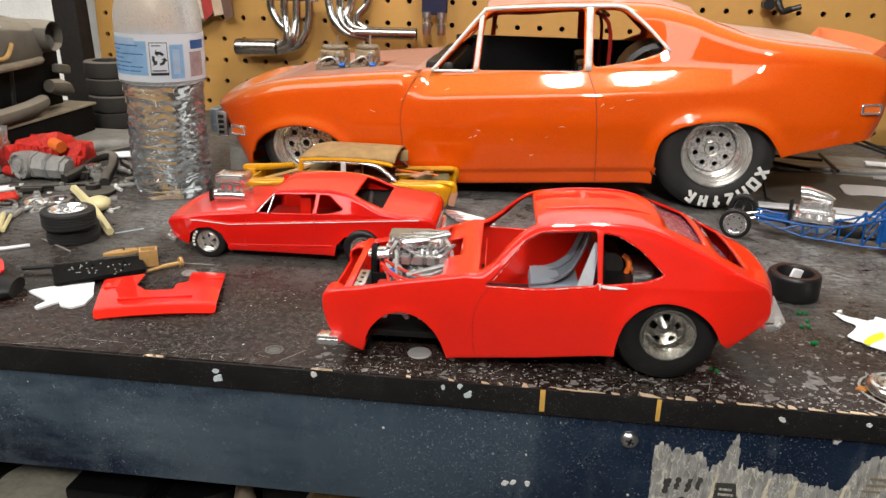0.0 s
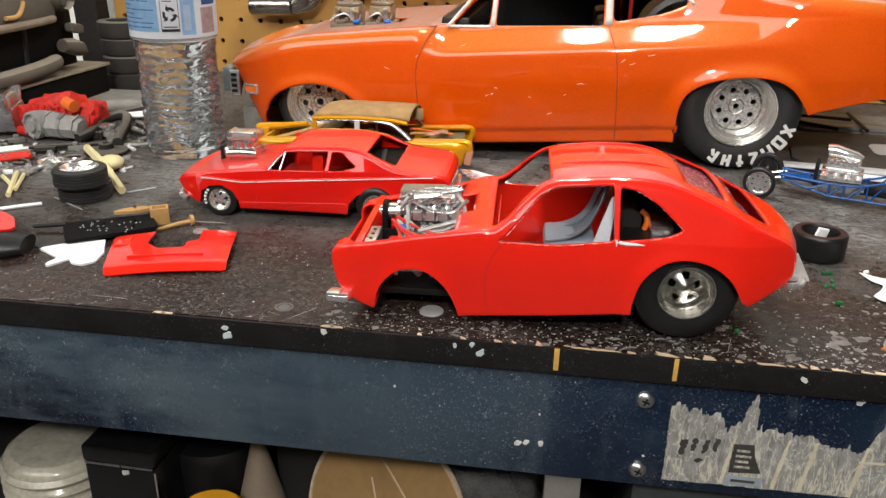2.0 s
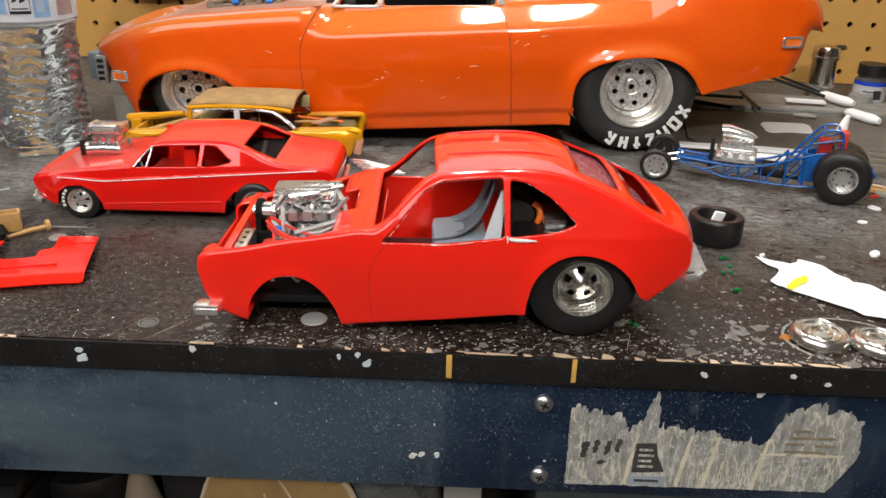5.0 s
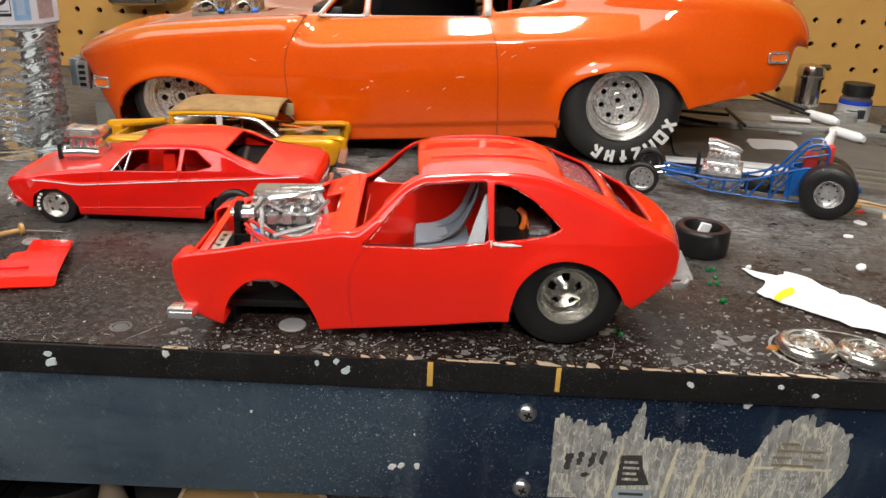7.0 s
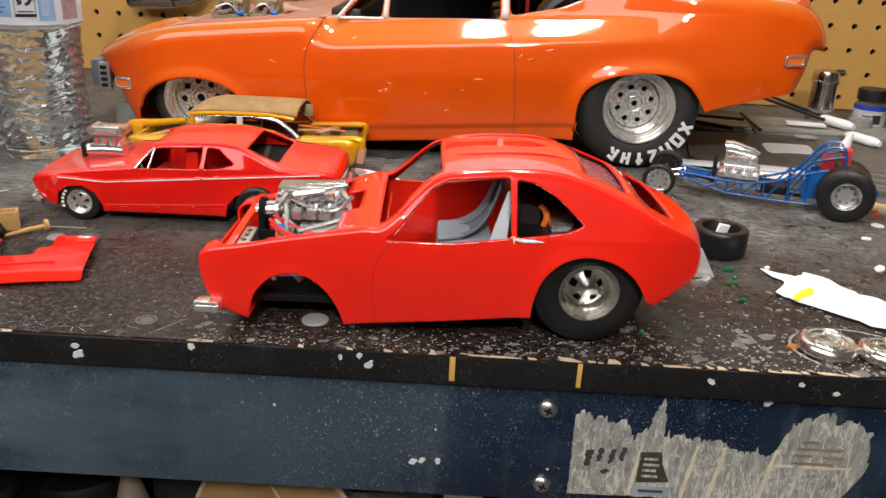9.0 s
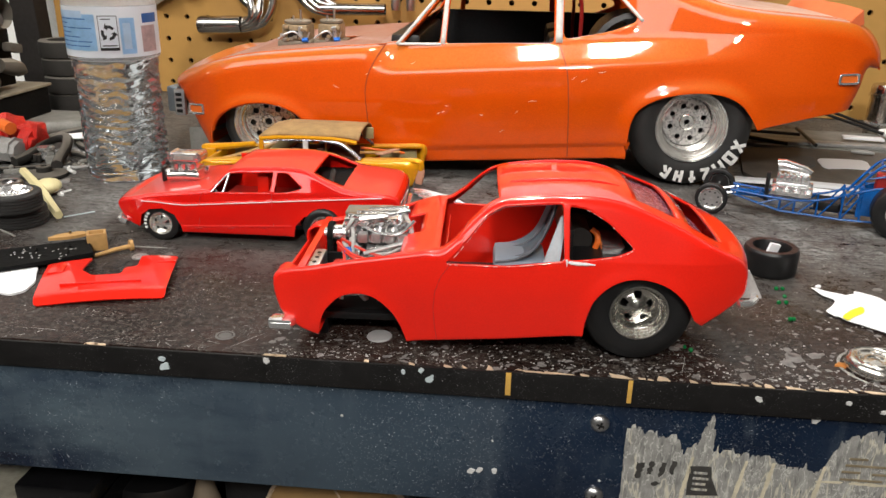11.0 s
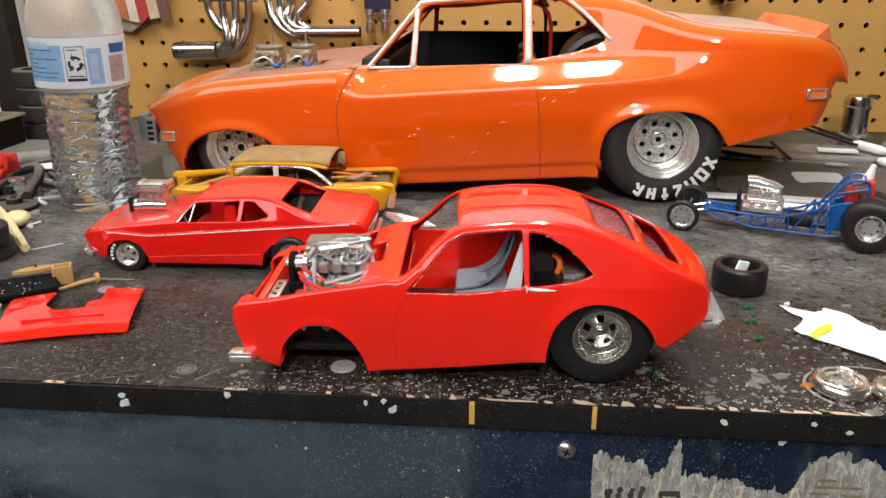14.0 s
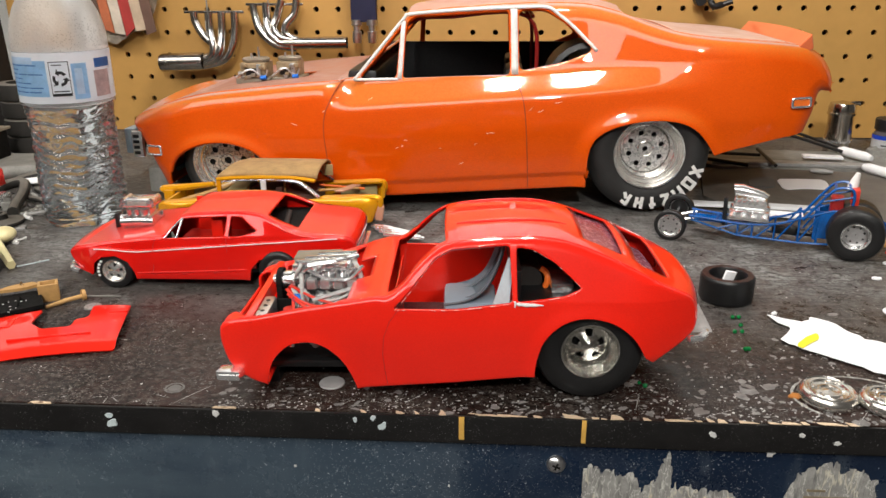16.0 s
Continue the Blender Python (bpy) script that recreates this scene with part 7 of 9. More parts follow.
def chrome_disc(x, y, turn, r=0.0128):
    d = thing("wheel_disc", pose(x, y, 0.0, 3, 2, turn) @ Matrix.Diagonal((1, 1, 0.8, 1)), "chrome ribbed wheel disc lying flat", "wheel disc", "chrome discs")
    bm = bmesh.new()
    lathe(bm, [(0, 0.0006), (r * 0.8, 0.0006), (r * 0.98, 0.0010), (r, 0.0025), (r * 0.97, 0.0048), (r * 0.88, 0.0066), (r * 0.84, 0.0070), (r * 0.80, 0.0063), (r * 0.72, 0.0062), (r * 0.69, 0.0070), (r * 0.64, 0.0068), (r * 0.60, 0.0056), (r * 0.45, 0.0052), (r * 0.40, 0.0060), (r * 0.33, 0.0061), (r * 0.27, 0.0052), (r * 0.16, 0.0052), (0, 0.0062)], 48)
    part("dish", bm, DULLCHROME, d)
    for q in range(5):
        part("stud", cyl(bmesh.new(), (r * 0.52 * math.cos(q * 1.2566), r * 0.52 * math.sin(q * 1.2566), 0.005), (r * 0.52 * math.cos(q * 1.2566), r * 0.52 * math.sin(q * 1.2566), 0.0066), r * 0.05, 8), CHROME, d)
    return d


chrome_disc(0.1628, 0.0262, 10)
chrome_disc(0.1862, 0.0215, 40, 0.0120)
bm = bmesh.new()
lathe(bm, [(0.0268, 0.0001), (0.0282, 0.0001), (0.0280, 0.0003), (0.0270, 0.0003)], 60, None, "Z", 3.9)
loose("paint_ring", bm, LABEL, "dried grey paint ring from a can", "paint ring", pose(0.176, 0.027, 0) @ Matrix.Diagonal((1, 0.75, 1, 1)))
loose("amber_drop", blob(bmesh.new(), 0.1495, 0.0275, 0.0030, 12, 0.0006, 0.8, 0.3, 9), AMBER, "dried amber stain on the bench", "stain")
bm = bmesh.new()
lathe(bm, [(0, 0), (0.0058, 0), (0.0060, 0.0004), (0.0057, 0.0009), (0, 0.0010)], 32)
loose("washer", bm, surface("grey_disc", (0.33, 0.33, 0.33), 0.45), "flat grey metal disc on the bench", "disc", pose(-0.0615, 0.0225, 0))
bm = bmesh.new()
lathe(bm, [(0.0036, 0), (0.0046, 0), (0.0046, 0.0006), (0.0036, 0.0006)], 28)
lathe(bm, [(0, 0), (0.0034, 0), (0.0030, 0.0006), (0, 0.0005)], 16)
loose("screw_washer", bm, CARD, "old countersunk screw head in the bench", "screw", pose(-0.1335, 0.0125, -0.0003))

# clutter by the wall on the right
bm = plate(bmesh.new(), rounded([(0.176, 0.335), (0.196, 0.447), (0.262, 0.455), (0.36, 0.44), (0.41, 0.30), (0.34, 0.26), (0.25, 0.30)], 1), [], 0.008, 0.0028)
loose("cardboard_sheet", bm, surface("dark_brown_card", (0.115, 0.100, 0.084), 0.85, vary=0.4, scale=25), "dark brown cardboard sheet lying on the bench", "cardboard", pose(0, 0, 0.0030))
bm = plate(bmesh.new(), rounded([(0.200, 0.462), (0.215, 0.54), (0.40, 0.53), (0.43, 0.46), (0.30, 0.455)], 1), [], 0.008, 0.003)
loose("grey_sheet", bm, DGREY, "dusty grey sheet near the wall", "sheet", pose(0, 0, 0.0032))
bm = plate(bmesh.new(), rounded([(0.250, 0.374), (0.254, 0.411), (0.276, 0.4125), (0.297, 0.411), (0.290, 0.377), (0.27, 0.380)], 1), [], 0.004, 0.0006)
loose("paper_scrap", bm, PAPER, "white paper scrap on the cardboard", "paper", pose(0, 0, 0.0040))
bm = plate(bmesh.new(), rounded([(0.224, 0.383), (0.229, 0.406), (0.240, 0.416), (0.254, 0.418), (0.246, 0.380)], 2), [], 0.004, 0.0010)
loose("felt_patch", bm, CARD, "grey rounded felt patch on the cardboard", "felt", pose(0, 0, 0.0042))
bm = box(bmesh.new(), -0.072, 0.072, -0.0065, 0.0065, 0, 0.0030, 0.0006)
loose("flat_bar", bm, GEARGREY, "long flat pale grey bar by the wall", "bar", pose(0.284, 0.468, 0.0034, 0, 0, -5))
for x, y, a, L in ((0.188, 0.324, -6, 0.048), (0.245, 0.318, -10, 0.045), (0.321, 0.488, -8, 0.036), (0.226, 0.300, -14, 0.03)):
    bm = box(bmesh.new(), -L / 2, L / 2, -0.0055, 0.0055, 0, 0.0022, 0.0004)
    loose("white_strip", bm, PAPER, "flat white plastic strip", "plastic strip", pose(x, y, 0.0064 if y > 0.45 else 0.0031, 0, 0, a), "white strips")
for p, q, r in (((0.268, 0.585, 0.026), (0.344, 0.500, 0.010), 0.0016), ((0.284, 0.595, 0.026), (0.350, 0.512, 0.010), 0.0015), ((0.262, 0.500, 0.012), (0.264, 0.445, 0.008), 0.0017), ((0.205, 0.470, 0.0085), (0.240, 0.448, 0.0075), 0.0018), ((0.20, 0.50, 0.0085), (0.262, 0.488, 0.0085), 0.0016)):
    loose("black_rod", tube(bmesh.new(), [p, q], r, 10), BLACK, "thin black rod leaning by the wall", "rod", group="black rods")
for p, q in (((0.344, 0.510, 0.010), (0.362, 0.476, 0.009)), ((0.343, 0.446, 0.008), (0.359, 0.414, 0.0075))):
    v0, v1 = Vector(p), Vector(q)
    bm = tube(bmesh.new(), [v0, v0.lerp(v1, 0.15), v0.lerp(v1, 0.8), v1], [0.0028, 0.0046, 0.0046, 0.0026], 12)
    loose("white_stick", bm, PAPER, "white plastic tool handle", "handle", group="white handles")
bm = tube(bmesh.new(), [(0.293, 0.437, 0.0055), (0.302, 0.434, 0.006), (0.311, 0.432, 0.0055)], [0.0015, 0.0024, 0.0016], 8)
loose("small_casting", bm, GEARGREY, "small pale grey casting on the cardboard", "small part")
for k in range(6):
    bm = box(bmesh.new(), -0.018, 0.018, -0.0016, 0.0016, 0, 0.0006, 0.0002)
    loose("brown_strip", bm, (DUSTBROWN, CARD)[k % 2], "brown ribbed cloth strip on the cardboard", "cloth strip", pose(0.318 + 0.003 * k, 0.287 + 0.008 * k, 0.0031, 0, 0, -18), "cloth strips")


def jar(x, y):
    j = thing("paint_jar", pose(x, y, 0) @ Matrix.Diagonal((0.76, 0.76, 0.82, 1)), "small glass paint jar with black lid and blue-white label", "jar")
    bm = bmesh.new()
    lathe(bm, [(0, 0), (0.0185, 0), (0.0200, 0.002), (0.0200, 0.028), (0.0175, 0.031), (0.0175, 0.034), (0.0, 0.034)], 36)
    part("glass", bm, surface("dark_glass", (0.06, 0.055, 0.06), 0.08), j)
    bm = bmesh.new()
    lathe(bm, [(0.0203, 0.004), (0.0203, 0.024)], 36)
    lab = part("label", bm, surface("grey_label", (0.42, 0.42, 0.42), 0.6, vary=0.35, scale=90), j, "greyish white label")
    bm = bmesh.new()
    lathe(bm, [(0.0205, 0.0225), (0.0205, 0.0275)], 36)
    part("blue_band", bm, surface("blue_paint_ring", (0.012, 0.05, 0.42), 0.2), lab)
    part("torn_patch", lathe(bmesh.new(), [(0.0205, 0.008), (0.0205, 0.018)], 10, Matrix.Rotation(-1.75, 4, "Z"), "Z", 0.5), INK, lab)
    for k in range(3):
        bm = bmesh.new()
        lathe(bm, [(0.02045, 0.007 + 0.004 * k), (0.02045, 0.0085 + 0.004 * k)], 14, Matrix.Rotation(-2.4, 4, "Z"), "Z", 1.2)
        part("text_bar", bm, INK, lab)
    bm = bmesh.new()
    lathe(bm, [(0.0, 0.047), (0.0185, 0.047), (0.0192, 0.0462), (0.0192, 0.034), (0.0182, 0.0335), (0.0, 0.0335)], 40)
    part("lid", bm, BLACK, j, "black ribbed lid")
    return j


jar(0.398, 0.528)
CANSTEEL = surface("can_steel", (0.62, 0.58, 0.52), 0.17, metal=1.0, vary=0.12, scale=40, bumps=0.05)
cb = thing("steel_bottle", pose(0.353, 0.54, 0), "small chrome steel bottle with a stepped cap", "bottle")
bm = bmesh.new()
lathe(bm, [(0, 0), (0.0122, 0), (0.0128, 0.001), (0.0128, 0.012), (0.0120, 0.013), (0.0128, 0.014), (0.0122, 0.040), (0.0, 0.040)], 36)
part("barrel", bm, CANSTEEL, cb)
part("band", lathe(bmesh.new(), [(0.0126, 0.0125), (0.0137, 0.0125), (0.0137, 0.0150), (0.0126, 0.0150)], 36), CHROME, cb, "bright raised band")
bm = bmesh.new()
lathe(bm, [(0.0120, 0.040), (0.0138, 0.0402), (0.0138, 0.0425), (0.0130, 0.043), (0.0130, 0.0485), (0.0118, 0.052), (0.0, 0.0545)], 36, pose(0, 0, 0, 0, 0, 0))
box(bm, 0.008, 0.017, -0.002, 0.002, 0.050, 0.054, 0.0006)
part("cap", bm, CANSTEEL, cb)
bm = bmesh.new()
lathe(bm, [(0.004, 0), (0.011, 0), (0.012, 0.003), (0.011, 0.010), (0.006, 0.012), (0.004, 0.010)], 24)
loose("cap_nut", bm, DGREY, "dusty grey round knob", "knob", pose(0.385, 0.515, 0))
for k in range(5):
    rnd = random.Random(k)
    bm = box(bmesh.new(), 0, 0.05 + 0.01 * k, -0.004, 0.004, 0, 0.0025, 0.0004)
    loose("wood_strip", bm, (RAWWOOD, TAN, DGREY, RAWWOOD, PAPER)[k], "thin flat wooden strip on the bench", "wood strip", pose(0.262 + 0.008 * k, 0.262 - 0.014 * k, 0, 0, 0, -38 + 5 * k), "wood strips")
loose("red_chip", blob(bmesh.new(), 0.275, 0.228, 0.004, 8, 0.0012, 0.4, 0.5, 3), REDHOSE, "small red plastic chip", "scrap", smooth=0)
for k, (x, y, r) in enumerate(((0.128, 0.190, 0.0034), (0.1675, 0.119, 0.002), (0.265, 0.205, 0.004), (0.246, 0.178, 0.003), (0.232, 0.128, 0.004), (0.098, 0.10, 0.002))):
    loose("white_flake", blob(bmesh.new(), x, y, r, 10, 0.0010, 0.7, k, 70 + k), PAPER, "tiny white plastic flake", "scrap", group="white flakes", smooth=0)
for k, (x, y) in enumerate(((0.40, 0.47), (0.42, 0.455), (0.405, 0.44))):
    bm = tube(bmesh.new(), [(x, y, 0.005), (x + 0.03, y - 0.02, 0.006)], 0.005, 10)
    loose("black_fitting", bm, BLACK, "short black plastic fitting", "fitting", group="black fittings")

GAPRED = surface("dark_gap", (0.34, 0.04, 0.004), 0.6)
SPOILER = car_paint("faded_orange", (0.68, 0.16, 0.06), (0.6, 0.13, 0.05), dust=0.5, rough=0.4)
CARBBROWN = surface("brown_casting", (0.32, 0.235, 0.14), 0.5, metal=0.4, vary=0.5, scale=200)
PANELBLUE = surface("pale_panel", (0.27, 0.33, 0.37), 0.4)
CLEARGREY = surface("clear_grey", (0.45, 0.43, 0.42), 0.3)
DGREY2 = surface("dark_grey_piping", (0.12, 0.13, 0.15), 0.5)
LIGHTGREY = surface("pale_grey_plastic", (0.60, 0.65, 0.70), 0.45)
TANSTRIP = surface("yellow_wood", (0.58, 0.34, 0.07), 0.6, vary=0.2, scale=200)
DARKPRINT = surface("dark_print", (0.035, 0.033, 0.03), 0.7, vary=0.5, scale=300)
PALEPRINT = surface("pale_print", (0.25, 0.29, 0.33), 0.7)
BROWNPRINT = surface("brown_print", (0.20, 0.16, 0.10), 0.7, vary=0.4, scale=300)
GLUE = surface("glue_streaks", (0.52, 0.47, 0.35), 0.6, vary=0.3)

SEATGREY = surface("seat_grey", (0.25, 0.305, 0.37), 0.45, vary=0.08)
NICK = surface("bare_nick", (0.85, 0.55, 0.38), 0.5)
SCUFF = surface("pale_scuff", (0.66, 0.36, 0.32), 0.6)
HATCH = surface("dusty_hatch_glass", (0.20, 0.075, 0.10), 0.25, vary=0.5, scale=60)
SPATTER = surface("spatter", (0.15, 0.142, 0.138), 0.5, vary=0.75, scale=240)
SPECKS = surface("specks", (0.38, 0.37, 0.36), 0.5, vary=0.6, scale=150)

# ---- details of the orange car ----


def orange_details(car, inset):
    k = 0.001

    def on_side(pts, lift):
        p = np.array(pts, float)
        y = inset(p[:, 0], p[:, 1], np.full(len(p), 30.0)) - lift
        return np.column_stack([p[:, 0], y, p[:, 1]]) * k

    for name, pts in (("door_gap", [(-113, 101.5), (-119, 92), (-125, 79), (-127, 65), (-125.5, 45), (-123.5, 24)]), ("door_gap", [(20, 106.5), (24, 97), (27.5, 85), (30, 60), (32, 21)])):
        line = curve_pts(pts, 8)
        part(name, tube(bmesh.new(), on_side(line, 0.05), 0.0004, 6), GAPRED, car, "dark narrow door gap")
    for x0, x1, z0, z1 in ((-275, -259.5, 42.2, 50.9), (223, 238.5, 84, 92)):
        out = chamfer([(x0, z0), (x1, z0 + 0.7), (x1 - 0.3, z1 + 0.6), (x0, z1)], 1.0)
        c = out.mean(0)
        hole = c + (out - c) * np.array([0.78, 0.62])
        v, f = flat_panel(out, [hole], 0.7)
        b = bmesh.new()
        put_sheet(b, on_side(v, 1.0 if x0 < 0 else 3.0), f)
        lamp = shell_part("side_marker", b, CHROME, car, 0.001, "chrome side marker frame")
        v, f = flat_panel(hole, [], 0.9)
        b = bmesh.new()
        put_sheet(b, on_side(v, 0.4 if x0 < 0 else 2.3), f)
        part("marker_lens", b, ORANGEPLASTIC, lamp)
    lip = curve_pts([(-170.5, 33), (-176, 42.5), (-186, 50.2), (-199, 54.8), (-213, 56), (-227, 53.8), (-240, 48.4), (-249.5, 40), (-253.5, 31)], 5)
    part("arch_lip", tube(bmesh.new(), on_side(lip, 0.4), 0.0017, 10), ORANGE, car, "rolled orange wheel arch lip")
    rnd = random.Random(14)
    for x, z in ((-65.8, 53.4), (-63, 58), (-69.8, 52.1), (-36.3, 51.8), (-9, 55.4), (-90.4, 89), (-115.9, 90), (2.5, 64), (32.6, 82.5), (40, 81), (53, 87.6), (-126, 80), (-150, 70), (70, 60), (-20, 40)):
        w, a = rnd.uniform(0.9, 3.2), rnd.uniform(-0.5, 0.9)
        pts = on_side([(x - w * math.cos(a), z - w * math.sin(a)), (x, z + rnd.uniform(-0.5, 0.5)), (x + w * math.cos(a), z + w * math.sin(a))], 0.02)
        part("paint_nick", tube(bmesh.new(), pts, [0.00012, rnd.uniform(0.0002, 0.00042), 0.0001], 6), NICK, car)
    # twin carburettors through the hood
    rnd = random.Random(4)
    for x0, x1, zb in ((-0.2185, -0.1905, 0.0020), (-0.1865, -0.1625, 0.0032)):
        xm, hw = (x0 + x1) / 2, (x1 - x0) / 2
        cb = part("carburettor", box(bmesh.new(), x0 - 0.001, x1 + 0.001, 0.079, 0.109, 0.084 + zb, 0.0925 + zb, 0.0015), ALLOY, car, "brownish alloy carburettor")
        part("float_bowl", box(bmesh.new(), x0 + 0.003, x1 - 0.003, 0.081, 0.107, 0.0925 + zb, 0.1055 + zb, 0.0010), CARBBROWN, cb, "brown dusty float bowl")
        part("recess", box(bmesh.new(), xm - 0.006, xm + 0.004, 0.0803, 0.0815, 0.0945 + zb, 0.1010 + zb, 0.0004), BLACK, cb)
        part("side_lever", box(bmesh.new(), xm + 0.004, xm + 0.0075, 0.0785, 0.0812, 0.0935 + zb, 0.1045 + zb, 0.0006), ALU, cb)
        for q in range(9):
            sx, sz = rnd.uniform(x0 + 0.002, x1 - 0.002), rnd.uniform(0.092, 0.104) + zb
            part("fitting", box(bmesh.new(), sx - 0.0016, sx + 0.0022, 0.0775, 0.083, sz - 0.0012, sz + 0.0016, 0.0005, None), (CARBBROWN, ALLOY, ALU, CARBBROWN)[q % 4], cb)
        bm = lathe(bmesh.new(), [(0, 0.106), (hw * 0.66, 0.1055), (hw * 0.84, 0.1062), (hw * 0.86, 0.1080), (hw * 0.76, 0.1090), (hw * 0.58, 0.1082), (hw * 0.4, 0.1082), (0, 0.1085)], 24, Matrix.Translation((xm, 0.094, zb)))
        part("air_horn", bm, ALLOY, cb, "dull rim of the air horn")
        for dx in (-0.003, 0.002):
            part("stud", cyl(bmesh.new(), (xm + dx, 0.094 + dx, 0.108 + zb), (xm + dx, 0.094 + dx, 0.1155 + zb + dx), 0.0009, 8), ALU, cb)
        part("linkage", tube(bmesh.new(), curve_pts([(x0, 0.078, 0.094 + zb), (xm, 0.0765, 0.1005 + zb), (x1 - 0.004, 0.0775, 0.093 + zb), (x1, 0.078, 0.100 + zb)], 5), 0.0008, 6), ALU, cb)
        part("fuel_fitting", cyl(bmesh.new(), (x1 - 0.006, 0.0765, 0.0935 + zb), (x1 - 0.001, 0.0765, 0.0940 + zb), 0.0019, 10), BLUEANO, cb, "blue fuel fitting")
    part("fuel_line", tube(bmesh.new(), curve_pts([(-0.203, 0.077, 0.086), (-0.196, 0.074, 0.0885), (-0.188, 0.075, 0.0895)], 4), 0.0012, 8), REDHOSE, car)
    part("manifold", box(bmesh.new(), -0.218, -0.158, 0.084, 0.108, 0.072, 0.086, 0.002), ALLOY, car)
    # spoiler
    bm = bmesh.new()
    prof = [(226, 126.0), (235.5, 136.6), (238, 126.0), (233, 123)]
    n = 12
    rows = []
    for j in range(n + 1):
        bow = 4 * math.sin(math.pi * j / n)
        y = (13 + 158 * j / n) * k
        rows.append([bm.verts.new(((x + bow) * k, y, (z + 0.25 * bow) * k)) for x, z in prof])
    for p, q in zip(rows, rows[1:]):
        for i in range(4):
            bm.faces.new((p[i], p[(i + 1) % 4], q[(i + 1) % 4], q[i]))
    bm.faces.new(rows[0][::-1])
    bm.faces.new(rows[-1])
    bmesh.ops.recalc_face_normals(bm, faces=bm.faces)
    bmesh.ops.bevel(bm, geom=bm.edges[:], offset=0.0006, segments=1, affect="EDGES")
    part("spoiler", bm, SPOILER, car, "dusty translucent orange spoiler")
    # nose: grille bezel, headlight panel and lower valance
    bm = box(bmesh.new(), -0.2895, -0.2865, 0.030, 0.192, 0.042, 0.064, 0.001)
    g = part("grille", bm, BLACK, car, "black grille")
    for q in range(5):
        part("grille_bar", box(bmesh.new(), -0.2915, -0.2895, 0.030, 0.192, 0.0445 + q * 0.0045, 0.0462 + q * 0.0045, 0.0004), CHROME, g)
    bz = part("grille_bezel", box(bmesh.new(), -0.2890, -0.2800, 0.0150, 0.020, 0.039, 0.0605, 0.0015), ALU, g, "silver slotted bezel")
    part("headlight_panel", box(bmesh.new(), -0.299, -0.2895, 0.024, 0.040, 0.040, 0.061, 0.002), PANELBLUE, car, "pale blue-grey bare panel")
    for q in range(4):
        part("slot", box(bmesh.new(), -0.2875, -0.2825, 0.0146, 0.0160, 0.0415 + q * 0.0045, 0.0442 + q * 0.0045, 0.0003), BLACK, car)
    part("front_chassis", box(bmesh.new(), -0.288, -0.262, 0.034, 0.19, 0.004, 0.026, 0.003), DGREY, car, "dusty grey front chassis")
    # raised white letters on the rear tyre, as plain bars
    rw = [c for c in car.children if c.name.startswith("wheel") and c.location.x > 0 and c.location.y < 0.1][0]
    marks = (
        ((-0.9, -1, 0.9, 1), (-0.9, 1, 0.9, -1)),
        ((-0.9, -1, -0.9, 1), (0.9, -1, 0.9, 1), (-0.9, 1, 0.9, 1), (-0.9, -1, 0.9, -1)),
        ((-0.9, -1, -0.9, 1), (0.9, -1, 0.9, 1), (-0.9, 0.2, 0.9, 1)),
        ((-0.8, 1, 0.8, 0.8), (0.8, 0.8, -0.8, -0.8), (-0.8, -0.8, 0.8, -1)),
        ((0.0, -1, 0.1, 1), (-0.6, 0.4, 0.6, 0.5)),
        ((-0.7, -1, -0.8, 1), (0.6, -0.8, 0.7, 0.9), (-0.7, 0, 0.6, 0.1)),
        ((-0.8, -1, -0.6, 1), (-0.6, 1, 0.7, 0.7), (0.1, -0.2, 0.8, -1)),
    )
    for q, bars in enumerate(marks):
        a = math.radians(-20 - 15.6 * q)
        bm = bmesh.new()
        for x0, z0, x1, z1 in bars:
            x0, x1, z0, z1 = 0.0030 * x0, 0.0030 * x1, 0.0040 * z0, 0.0040 * z1
            L, turn = math.hypot(x1 - x0, z1 - z0), math.degrees(math.atan2(z1 - z0, x1 - x0))
            box(bm, -L / 2 - 0.0008, L / 2 + 0.0008, -0.0007, 0.0002, -0.0013, 0.0013, 0.0003, pose((x0 + x1) / 2, 0.00003 * q, (z0 + z1) / 2, 0, -turn, 0))
        ob = part("raised_mark", bm, WHITE, rw, "white painted raised mark")
        r = 0.0388
        ob.matrix_basis = Matrix.Translation((r * math.cos(a), -0.0005, r * math.sin(a))) @ Matrix.Rotation(-a + math.pi / 2, 4, "Y")


# ---- details of the red fastback ----


